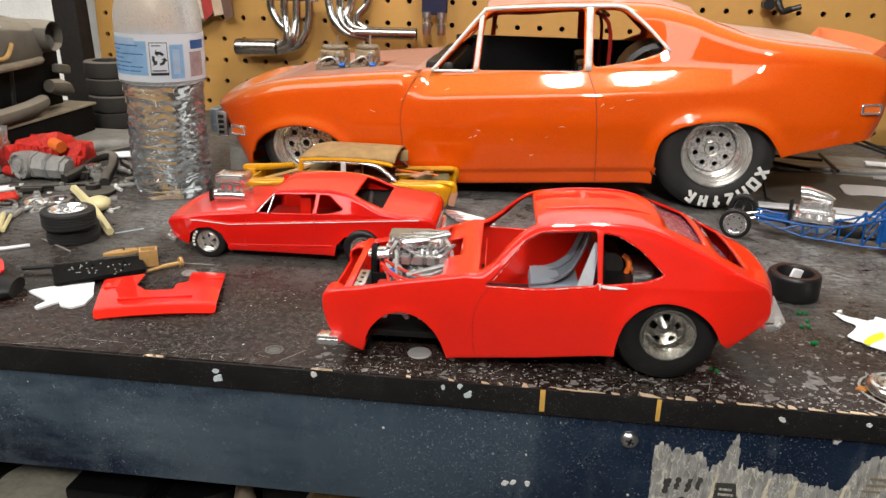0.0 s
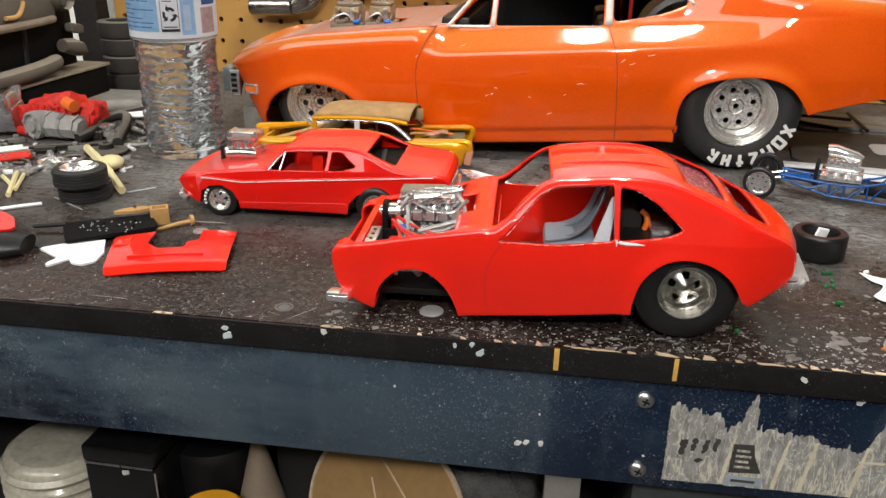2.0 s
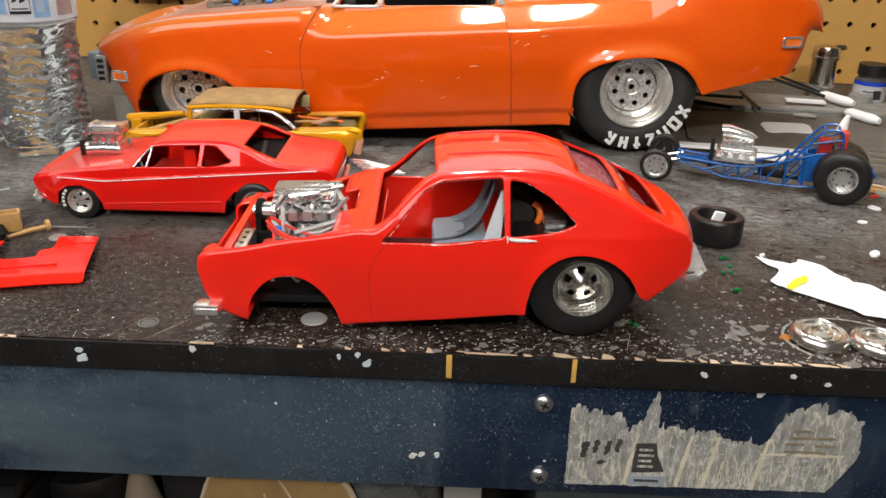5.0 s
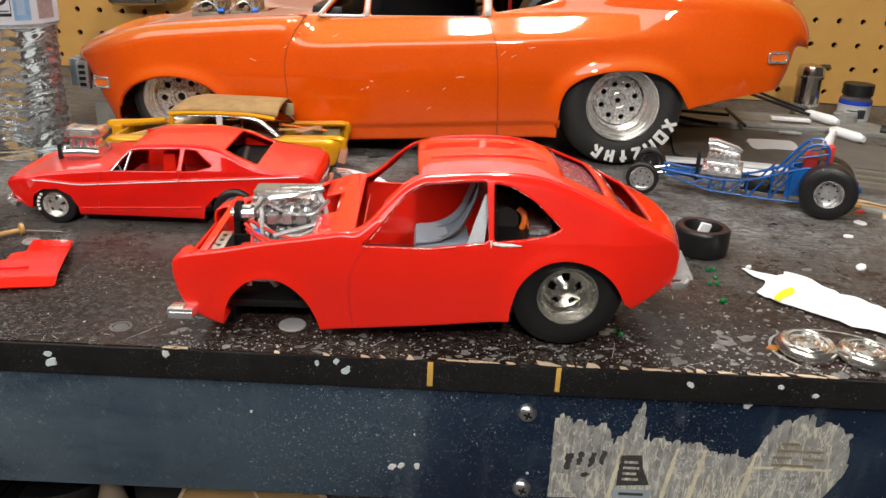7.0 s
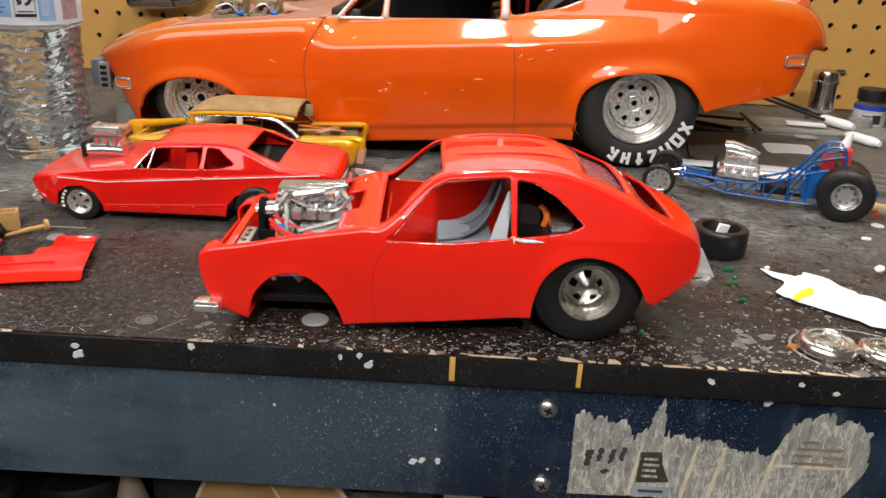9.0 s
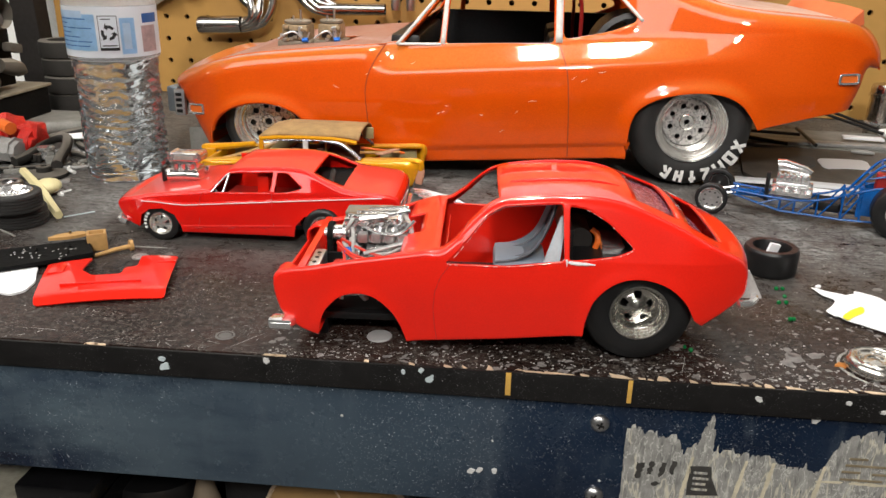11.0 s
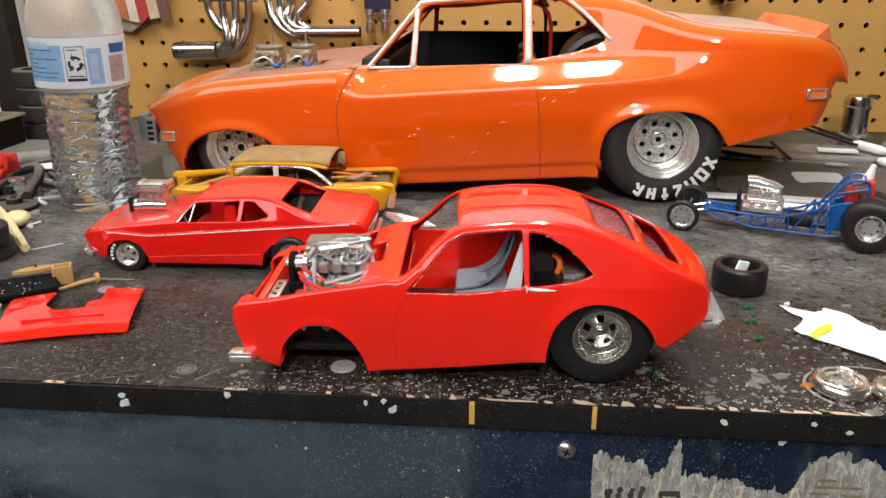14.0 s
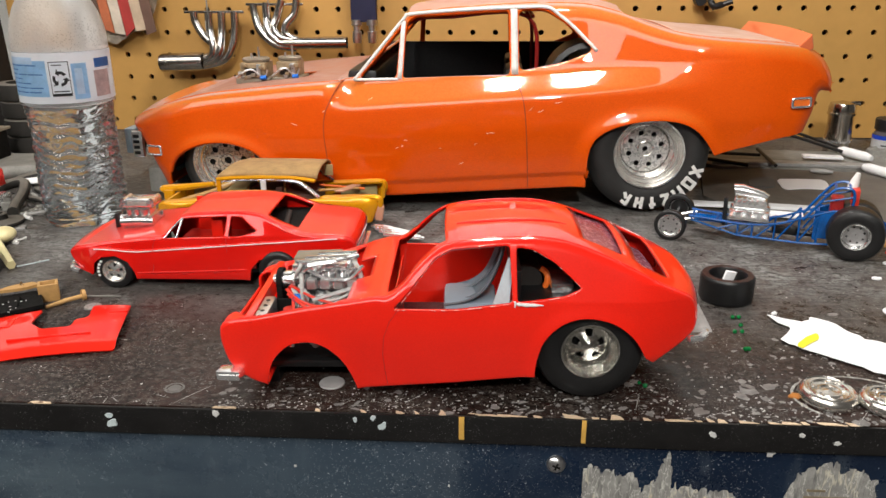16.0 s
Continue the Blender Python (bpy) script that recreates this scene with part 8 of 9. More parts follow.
def fastback_details(car):
    # engine
    eb = part("engine_block", box(bmesh.new(), -0.079, -0.046, 0.031, 0.057, 0.020, 0.047, 0.002), BLACK, car, "black engine block")
    for y, s in ((0.024, -1), (0.053, 1)):
        m = pose(0, y + 0.005, 0.046, -24 * s, 0, 0)
        part("cylinder_head", box(bmesh.new(), -0.076, -0.047, -0.005, 0.005, -0.004, 0.006, 0.0015, m), DARKALLOY, eb, "dull alloy cylinder head")
        for q in range(4):
            part("rocker_box", box(bmesh.new(), -0.0745 + q * 0.0073, -0.0695 + q * 0.0073, -0.0060, 0.0060, 0.0042, 0.0085, 0.0006, m), PLATED, eb, "bright rocker box")
        bm = bmesh.new()
        for q in range(4):
            x = -0.072 + q * 0.0073
            tube(bm, curve_pts([(x, y + 0.005 + s * 0.004, 0.045), (x, y + 0.005 + s * 0.010, 0.042), (x + 0.002, y + 0.005 + s * 0.011, 0.034), (x + 0.006, y + 0.005 + s * 0.010, 0.027)], 4), 0.0018, 8)
        part("exhaust_stubs", bm, SILVERPAINT, eb)
    bm = box(bmesh.new(), -0.074, -0.049, 0.034, 0.054, 0.047, 0.0565, 0.0015)
    for q in range(4):
        box(bm, -0.0725 + q * 0.006, -0.0685 + q * 0.006, 0.0325, 0.0555, 0.049, 0.0552, 0.0006)
    part("intake", bm, DARKALLOY, eb, "ribbed alloy intake")
    bm = bmesh.new()
    tube(bm, [(-0.0765, 0.044, 0.0605), (-0.075, 0.044, 0.0605), (-0.050, 0.044, 0.0605), (-0.0485, 0.044, 0.0605)], [0.0078, 0.0092, 0.0092, 0.0075], 16)
    bl = part("blower_case", bm, DARKALLOY, eb, "dull ribbed blower case")
    for q in range(8):
        part("blower_rib", tube(bmesh.new(), [(-0.0737 + q * 0.0031, 0.044, 0.0605), (-0.0726 + q * 0.0031, 0.044, 0.0605)], 0.0099, 20), PLATED, eb)
    bm = box(bmesh.new(), -0.0765, -0.0495, 0.034, 0.054, 0.0685, 0.0730, 0.0012, pose(0, 0, 0, 0, -2, 0))
    hat = part("injector_hat", bm, PLATED, eb, "chrome injector hat")
    bm = box(bmesh.new(), -0.0765, -0.0530, 0.039, 0.051, 0.0728, 0.0752, 0.0010, pose(0, 0, 0, 0, -2, 0))
    part("scoop", bm, DUSTBROWN, hat, "brown dusty scoop")
    for q, (x0, y0, x1, y1) in enumerate(((-0.076, 0.034, -0.056, 0.031), (-0.072, 0.037, -0.051, 0.033), (-0.066, 0.040, -0.0465, 0.037))):
        part("injector_pipe", tube(bmesh.new(), [(x0, y0, 0.0722 + q * 0.0010), ((x0 + x1) / 2, (y0 + y1) / 2 - 0.001, 0.0735 + q * 0.0012), (x1, y1, 0.0745 + q * 0.0012)], 0.0016, 10), PLATED, hat)
    for q in range(4):
        part("butterfly_arm", cyl(bmesh.new(), (-0.074 + q * 0.0075, 0.032, 0.0665), (-0.069 + q * 0.0075, 0.030, 0.0715), 0.0011, 8), PLATED, hat)
        part("valve_fin", box(bmesh.new(), -0.0735 + q * 0.0068, -0.0690 + q * 0.0068, 0.0300, 0.0345, 0.0575, 0.0625, 0.0006, None), PLATED, hat)
    bm = cyl(bmesh.new(), (-0.0885, 0.044, 0.0570), (-0.077, 0.044, 0.0575), 0.0048, 18)
    cyl(bm, (-0.0805, 0.044, 0.0575), (-0.0785, 0.044, 0.0575), 0.0075, 18)
    cyl(bm, (-0.0905, 0.044, 0.0570), (-0.0885, 0.044, 0.0570), 0.0030, 12)
    part("snout", bm, PLATED, eb)
    bm = box(bmesh.new(), -0.0886, -0.0856, 0.0375, 0.0395, 0.024, 0.0585, 0.0006)
    box(bm, -0.0886, -0.0856, 0.0485, 0.0505, 0.024, 0.0585, 0.0006)
    cyl(bm, (-0.0886, 0.044, 0.027), (-0.0856, 0.044, 0.027), 0.0068, 18)
    lathe(bm, [(0.0058, -0.0884), (0.0068, -0.0884), (0.0068, -0.0857), (0.0058, -0.0857)], 22, Matrix.Translation((0, 0.044, 0.0570)), "X")
    part("drive_belt", bm, DEEPBLACK, eb, "black blower belt")
    for ctrl, r, mat in (
        ([(-0.079, 0.033, 0.056), (-0.071, 0.024, 0.0500), (-0.060, 0.020, 0.0490), (-0.050, 0.023, 0.0530), (-0.045, 0.030, 0.060)], 0.0012, BRAID),
        ([(-0.074, 0.031, 0.066), (-0.073, 0.027, 0.060), (-0.0735, 0.026, 0.052)], 0.0010, BRAID),
        ([(-0.049, 0.036, 0.0740), (-0.045, 0.031, 0.068), (-0.0445, 0.029, 0.060), (-0.0475, 0.028, 0.0525)], 0.0011, BRAID),
        ([(-0.081, 0.036, 0.051), (-0.074, 0.026, 0.046), (-0.062, 0.020, 0.0445), (-0.051, 0.023, 0.047), (-0.0445, 0.031, 0.052), (-0.046, 0.036, 0.059)], 0.0009, BRAID),
        ([(-0.076, 0.034, 0.057), (-0.066, 0.026, 0.0525), (-0.054, 0.026, 0.0555), (-0.048, 0.033, 0.064), (-0.0475, 0.037, 0.0735)], 0.0008, BRAID),
        ([(-0.072, 0.030, 0.047), (-0.060, 0.026, 0.051), (-0.047, 0.030, 0.0565)], 0.0012, SILVERPAINT),
        ([(-0.078, 0.035, 0.062), (-0.0755, 0.031, 0.068), (-0.073, 0.034, 0.073)], 0.0009, BRAID),
        ([(-0.075, 0.030, 0.060), (-0.068, 0.024, 0.0555), (-0.057, 0.021, 0.0550), (-0.047, 0.024, 0.0590), (-0.042, 0.030, 0.0610)], 0.0008, BRAID),
        ([(-0.071, 0.031, 0.0690), (-0.060, 0.027, 0.0650), (-0.050, 0.026, 0.0655), (-0.043, 0.030, 0.0720)], 0.0010, CHROME),
        ([(-0.062, 0.030, 0.0560), (-0.052, 0.024, 0.0510), (-0.045, 0.022, 0.0500), (-0.041, 0.025, 0.0540)], 0.0008, BRAID),
        ([(-0.070, 0.029, 0.0725), (-0.056, 0.031, 0.0745), (-0.046, 0.036, 0.0755)], 0.0013, CHROME),
        ([(-0.082, 0.032, 0.056), (-0.072, 0.021, 0.0535), (-0.060, 0.017, 0.0520), (-0.050, 0.017, 0.0500)], 0.0008, REDHOSE),
        ([(-0.081, 0.030, 0.054), (-0.071, 0.019, 0.0520), (-0.064, 0.015, 0.0490)], 0.0008, REDHOSE),
        ([(-0.080, 0.033, 0.058), (-0.066, 0.022, 0.0555), (-0.052, 0.020, 0.0515)], 0.0008, REDHOSE),
        ([(-0.078, 0.028, 0.052), (-0.076, 0.018, 0.0510), (-0.074, 0.014, 0.0480)], 0.0008, REDHOSE),
    ):
        part("wire" if mat is REDHOSE else "hose", tube(bmesh.new(), curve_pts(ctrl, 6), r, 8), mat, eb)
    for p, q, r, mat in (((-0.0475, 0.036, 0.054), (-0.0435, 0.036, 0.058), 0.0024, BLUEANO), ((-0.0770, 0.027, 0.0530), (-0.0735, 0.0265, 0.0530), 0.0026, BLUEANO), ((-0.0435, 0.030, 0.0610), (-0.0400, 0.029, 0.0610), 0.0032, BLUEANO), ((-0.0405, 0.030, 0.0610), (-0.0385, 0.030, 0.0600), 0.0017, CHROME), ((-0.0470, 0.026, 0.0560), (-0.0445, 0.025, 0.0560), 0.0017, BLUEANO), ((-0.080, 0.026, 0.040), (-0.080, 0.026, 0.047), 0.003, REDHOSE), ((-0.083, 0.024, 0.028), (-0.083, 0.024, 0.035), 0.0028, CHROME), ((-0.0785, 0.021, 0.026), (-0.0785, 0.021, 0.033), 0.0022, CHROME), ((-0.0745, 0.033, 0.050), (-0.0745, 0.028, 0.053), 0.0020, CHROME)):
        part("fitting", cyl(bmesh.new(), p, q, r, 12), mat, eb)
    # long silver bar across the near head, black hole in the cowl
    part("linkage_bar", tube(bmesh.new(), [(-0.067, 0.0215, 0.0545), (-0.0435, 0.0235, 0.0625)], 0.0013, 10), SILVERPAINT, eb)
    for q in range(4):
        part("port_block", box(bmesh.new(), -0.0705 + q * 0.0066, -0.0660 + q * 0.0066, 0.0255, 0.0295, 0.0590, 0.0650, 0.0008), SILVERPAINT, eb)
    bm = box(bmesh.new(), -0.0960, -0.0925, 0.008, 0.080, 0.030, 0.0385, 0.0008)
    part("front_bar", bm, RED, car)
    bm = box(bmesh.new(), -0.0922, -0.0868, 0.0070, 0.034, 0.0285, 0.0380, 0.0010)
    rad = part("ballast_bar", bm, ALU, car, "drilled alloy bar")
    for q in range(4):
        part("hole", cyl(bmesh.new(), (-0.0895, 0.0110 + q * 0.0058, 0.0376), (-0.0895, 0.0110 + q * 0.0058, 0.0383), 0.0010, 8), BLACK, rad)
    eb.scale, eb.location = (0.94, 0.96, 0.79), (-0.0045, 0.0015, -0.0022)
    # bumpers
    bm = box(bmesh.new(), -0.0068, 0.0068, -0.0028, 0.006, -0.0028, 0.0030, 0.0018, pose(-0.1020, 0.0005, 0.0146, 0, -4, -10) @ Matrix.Diagonal((0.85, 0.85, 0.85, 1)))
    box(bm, -0.0052, 0.0066, -0.0034, -0.002, -0.0012, 0.0012, 0.0005, pose(-0.1020, 0.0005, 0.0146, 0, -4, -10) @ Matrix.Diagonal((0.85, 0.85, 0.85, 1)))
    part("front_bumper", bm, CHROME, car, "short chunky chrome corner bumper")
    bm = tube(bmesh.new(), curve_pts([(0.0985, 0.004, 0.0305), (0.1045, 0.006, 0.0305), (0.1085, 0.016, 0.031), (0.1095, 0.044, 0.031), (0.1085, 0.072, 0.031), (0.1045, 0.082, 0.0305)], 4), 0.0018, 10)
    part("rear_bumper", bm, CHROME, car, "chrome rear bumper")
    bm = plate(bmesh.new(), np.array([(0.0, 0.0), (0.010, 0.0), (0.002, 0.014)]), [], 0.0012, 0.0006, pose(0.1015, 0.0125, 0.030) @ UPRIGHT)
    part("bumper_bracket", bm, CLEARGREY, car, "clear plastic bracket")
    # cabin
    y = 0.018
    s = part("seat", box(bmesh.new(), -0.008, 0.016, y, y + 0.026, 0.032, 0.0415, 0.003), SEATGREY, car, "pale blue-grey bucket seat")
    bm = bmesh.new()
    prof = curve_pts([(-0.0075, 0.0400), (0.003, 0.0420), (0.0110, 0.0480), (0.0160, 0.0590), (0.0188, 0.0700)], 6)
    rows = []
    for x, z in prof:
        rows.append([bm.verts.new((x + 0.0022 * (1 - (2 * j / 10 - 1) ** 2), y + 0.026 * j / 10, z - 0.0010 * (1 - (2 * j / 10 - 1) ** 2))) for j in range(11)])
    for p, q in zip(rows, rows[1:]):
        for j in range(10):
            bm.faces.new((p[j], p[j + 1], q[j + 1], q[j]))
    bmesh.ops.solidify(bm, geom=bm.faces[:], thickness=-0.0035)
    part("seat_back", bm, SEATGREY, s)
    for yy in (y + 0.0005, y + 0.0065, y + 0.0195):
        part("piping", tube(bmesh.new(), [(x - 0.0004 + 0.0022 * (1 - (2 * (yy - y) / 0.026 - 1) ** 2), yy, z + 0.0006 - 0.0010 * (1 - (2 * (yy - y) / 0.026 - 1) ** 2)) for x, z in prof], 0.0005, 8), DGREY2, s)
    bm = plate(bmesh.new(), np.array([(0.0135, 0.0405), (0.0210, 0.0405), (0.0228, 0.0640), (0.0205, 0.0645)]), [], 0.0012, 0.0015, pose(0, 0.0145, 0) @ UPRIGHT)
    part("seat_shell", bm, LIGHTGREY, car, "pale grey seat shell side")
    part("rear_tub", box(bmesh.new(), 0.026, 0.085, 0.040, 0.048, 0.014, 0.044, 0.002), BLACK, car, "black rear tub")
    part("rear_floor", box(bmesh.new(), 0.026, 0.082, 0.010, 0.078, 0.0435, 0.0460, 0.0006), BLACK, car)
    part("rear_bulkhead", box(bmesh.new(), 0.0235, 0.026, 0.010, 0.078, 0.044, 0.060, 0.0006), BLACK, car)
    part("inner_quarter", box(bmesh.new(), 0.026, 0.060, 0.0745, 0.0760, 0.046, 0.0655, 0.0003), BLACK, car)
    for x0, z0, x1, z1, mat, lab in ((0.0515, 0.0685, 0.0715, 0.0610, HATCH, "dusty purple-grey hatch glass"), (0.0750, 0.0530, 0.0900, 0.0470, HATCH, "dark maroon inner tail panel")):
        bm = bmesh.new()
        rows = []
        for q in range(7):
            t = q / 6
            rows.append([bm.verts.new((x0 + (x1 - x0) * t, 0.013 + 0.062 * s / 8, z0 + (z1 - z0) * t + 0.0020 * (1 - (s / 4 - 1) ** 2))) for s in range(9)])
        for a, c in zip(rows, rows[1:]):
            for s in range(8):
                bm.faces.new((a[s], c[s], c[s + 1], a[s + 1]))
        bmesh.ops.recalc_face_normals(bm, faces=bm.faces)
        bmesh.ops.solidify(bm, geom=bm.faces[:], thickness=0.0006)
        part("hatch_glass" if x0 < 0.06 else "tail_panel", bm, mat, car, lab)
    for y0, lift in ((0.031, 0.0028), (0.067, 0.0019)):
        part("roof_bead", tube(bmesh.new(), curve_pts([(-0.002, y0, 0.0716 + lift), (0.008, y0, 0.0729 + lift), (0.021, y0, 0.0737 + lift), (0.036, y0, 0.0734 + lift), (0.047, y0, 0.0712 + lift)], 5), 0.0007, 8), RED, car)
    # door gap and crease
    part("door_gap", tube(bmesh.new(), [(x, 0.001 * (1.0 * (max(z * 1000 - 36, 0) / 13) ** 1.5 + 1.8 * (max(33 - z * 1000, 0) / 24) ** 1.4) - 0.00002, z) for x, z in ((-0.0275, 0.0450), (-0.0310, 0.0400), (-0.0335, 0.0330), (-0.0342, 0.0250), (-0.0335, 0.0160), (-0.0325, 0.0095))], 0.00013, 5), MAROON, car)
    # bright scuffs where the window openings were cut
    rnd = random.Random(5)
    for ctrl, depth in (([(-0.0285, 0.0457), (-0.0202, 0.0552), (-0.0117, 0.0657), (-0.0047, 0.0697)], 0.0), ([(-0.0275, 0.0458), (-0.003, 0.0458), (0.021, 0.0488)], 0.0), ([(0.024, 0.0490), (0.044, 0.0516), (0.051, 0.0545)], 0.0), ([(0.051, 0.0548), (0.040, 0.0645), (0.0305, 0.0697)], 0.0)):
        line = curve_pts(ctrl, 14)
        q = 0
        while q < len(line) - 3:
            n = rnd.choice((2, 3, 4))
            pts = [(x, 0.001 * (0.42 * max(z * 1000 - 49, 0)) - 0.0001 + depth, z) for x, z in line[q:q + n]]
            if len(pts) > 1:
                part("scuff", tube(bmesh.new(), pts, rnd.uniform(0.00007, 0.00017), 5), SCUFF, car)
            q += n + rnd.choice((0, 1, 2, 5))
    # chip and highlight painted as one white mark below the quarter window and at the pillar
    part("chip_glint", tube(bmesh.new(), curve_pts([(0.0232, 0.00080, 0.0486), (0.0265, 0.00070, 0.0481), (0.0305, 0.00068, 0.0480), (0.0350, 0.00065, 0.0478)], 4), [0.0003, 0.0006, 0.0009, 0.0007, 0.0008, 0.0009, 0.0008, 0.0007, 0.0008, 0.0006, 0.0004, 0.0003, 0.0001][:13], 8), WHITE, car, "white chip and highlight painted on the red side")
    part("chip_glint", tube(bmesh.new(), [(0.0226, 0.0011, 0.0496), (0.0228, 0.0008, 0.0480), (0.0227, 0.0006, 0.0466)], [0.0006, 0.0004, 0.0001], 6), WHITE, car)
    bm = tube(bmesh.new(), curve_pts([(0.038, 0.026, 0.046), (0.039, 0.026, 0.0495), (0.0385, 0.027, 0.0525), (0.036, 0.028, 0.0545)], 5), 0.0014, 8)
    part("hose", bm, ORANGEPLASTIC, car, "orange hose")
    bm = box(bmesh.new(), 0.040, 0.050, 0.018, 0.04, 0.046, 0.0505, 0.001)
    part("battery_tray", bm, PLATED, car)
    part("fuel_tank", cyl(bmesh.new(), (0.031, 0.028, 0.049), (0.031, 0.050, 0.049), 0.0058, 20), DARKSTEEL, car, "round dark tank")
    bm = box(bmesh.new(), -0.030, -0.0295, 0.02, 0.07, 0.02, 0.045, 0.0)
    part("firewall", bm, RED, car)
    bm = box(bmesh.new(), -0.075, -0.058, 0.024, 0.062, 0.016, 0.030, 0.002)
    part("steering_box", bm, BLACK, car)
    bm = box(bmesh.new(), -0.0585, -0.053, 0.020, 0.030, 0.018, 0.030, 0.001)
    part("copper_block", bm, surface("copper_brown", (0.20, 0.06, 0.025), 0.5), car, "brown copper-coloured block")
    # added panel that keeps the front arch dark inside
    part("wheel_house", box(bmesh.new(), -0.092, -0.042, 0.034, 0.036, 0.0015, 0.036, 0.0004), DEEPBLACK, car, "black panel added behind the front wheel opening")
    part("drag_link", cyl(bmesh.new(), (-0.076, 0.018, 0.022), (-0.05, 0.018, 0.023), 0.0008, 8), CHROME, car)


def coupe_details(car):
    # white line painted as the highlight on the side's crease, and the door gaps
    def on_side(x, z, lift=0.02):
        return (x * 0.001, (float(COUPE_SIDE(np.array([float(x)]), np.array([float(z)]), np.array([9.0]))[0]) - lift) * 0.001, z * 0.001)
    for x0, x1 in ((-29, 6.2), (7.4, 51), (52.2, 118)):
        xs = np.linspace(x0, x1, 18)
        part("crease_glint", tube(bmesh.new(), [on_side(x, 24.5 + 0.075 * min(max(x, -2), 110) + 1.6 * float(smooth_step(-x, 2, 28)) - 0.25, 0.30) for x in xs], 0.00030, 8), TRIMGLINT, car, "thin white line painted as the crease's highlight")
    part("sill_moulding", tube(bmesh.new(), [on_side(x, 10.3 + 0.04 * (x + 5), 0.62) for x in np.linspace(-4, 63, 14)], 0.00045, 8), RED2, car)
    for ctrl in ([(9.5, 32.6), (7.2, 29), (6.8, 25.0), (6.0, 14), (5, 10.8)], [(51.4, 33.0), (51.6, 28), (51.8, 12.6)]):
        part("door_gap", tube(bmesh.new(), [on_side(x, z) for x, z in ctrl], 0.00016, 5), MAROON, car)
    bw = part("blower", box(bmesh.new(), -0.0245, 0.0005, 0.024, 0.046, 0.0305, 0.0398, 0.0014), PLATED, car, "chrome blower on the hood")
    for q in range(5):
        part("rib", box(bmesh.new(), -0.0235 + q * 0.0048, -0.0210 + q * 0.0048, 0.0230, 0.0470, 0.0315, 0.0404, 0.0006), PLATED, bw)
    for y in (0.0225, 0.0475):
        part("side_pipe", tube(bmesh.new(), [(-0.025, y, 0.0365), (-0.012, y - 0.0005, 0.0372), (0.0018, y, 0.0368)], 0.0021, 10), PLATED, bw)
    part("neck", box(bmesh.new(), -0.0215, -0.0020, 0.028, 0.042, 0.0395, 0.0440, 0.0008), CHROME, bw, "chrome throttle neck")
    hat = part("injector_hat", box(bmesh.new(), -0.0235, 0.0008, 0.0255, 0.0445, 0.0445, 0.0492, 0.0016), CHROME, bw, "chrome injector hat")
    part("hat_vane", box(bmesh.new(), -0.0195, -0.0030, 0.0252, 0.030, 0.0455, 0.0482, 0.0006), DGREY, hat)
    for x in (-0.0228, 0.0002):
        part("hat_end", cyl(bmesh.new(), (x, 0.0262, 0.0470), (x, 0.0438, 0.0470), 0.0028, 12), PLATED, hat)
    for x in (-0.0185, -0.0122, -0.0055):
        part("stack", cyl(bmesh.new(), (x, 0.0262, 0.0402), (x, 0.0258, 0.0436), 0.0023, 10), PLATED, bw)
    part("snout", cyl(bmesh.new(), (-0.0325, 0.035, 0.0355), (-0.0245, 0.035, 0.0355), 0.0034, 14), PLATED, bw)
    part("belt", box(bmesh.new(), -0.0335, -0.0305, 0.030, 0.040, 0.0300, 0.0402, 0.001), BLACK, bw, "black drive belt")
    bw.scale, bw.location = (0.76, 0.72, 1.12), (-0.0029, 0.0098, -0.0067)
    bm = tube(bmesh.new(), curve_pts([(-0.0395, 0.0010, 0.0112), (-0.0440, 0.003, 0.0122), (-0.0470, 0.010, 0.0126), (-0.0485, 0.035, 0.0126), (-0.047, 0.060, 0.0126)], 4), 0.0021, 10)
    part("front_bumper", bm, CHROME, car, "chrome front bumper")
    bm = tube(bmesh.new(), curve_pts([(0.126, 0.004, 0.0165), (0.129, 0.010, 0.0168), (0.1295, 0.035, 0.0168), (0.129, 0.060, 0.0168)], 4), 0.0018, 8)
    part("rear_bumper", bm, CHROME, car, "chrome rear bumper")
    # vent post and bright window lines
    part("vent_post", tube(bmesh.new(), [(0.0248, 0.0068, 0.0432), (0.0222, 0.0002, 0.0330)], 0.0006, 6), CHROME, car)
    bm = tube(bmesh.new(), curve_pts([(0.0148, 0.0002, 0.0328), (0.0195, 0.0038, 0.0385), (0.0245, 0.0064, 0.0433)], 4), 0.0005, 6)
    part("window_line", bm, CHROME, car)
    seat = part("seat", box(bmesh.new(), 0.022, 0.044, 0.014, 0.032, 0.018, 0.025, 0.002), RED, car, "red bucket seat")
    part("seat_back", box(bmesh.new(), 0.0385, 0.0465, 0.014, 0.032, 0.020, 0.0405, 0.0025), RED, seat)
    part("inner_side", box(bmesh.new(), 0.016, 0.066, 0.0575, 0.059, 0.012, 0.0425, 0.0003), RED, car, "red inner panel")
    part("bulkhead", box(bmesh.new(), 0.0665, 0.068, 0.008, 0.062, 0.012, 0.041, 0.0003), DEEPBLACK, car)
    part("rear_shelf", box(bmesh.new(), 0.068, 0.098, 0.005, 0.065, 0.018, 0.0335, 0.001), DEEPBLACK, car)
    part("tank", cyl(bmesh.new(), (0.084, 0.018, 0.0355), (0.080, 0.046, 0.0355), 0.0018, 12), DARKSTEEL, car, "dark tank behind the seat")
    fw = [c for c in car.children if c.name.startswith("wheel") and c.location.x < 0 and c.location.y < 0.03]
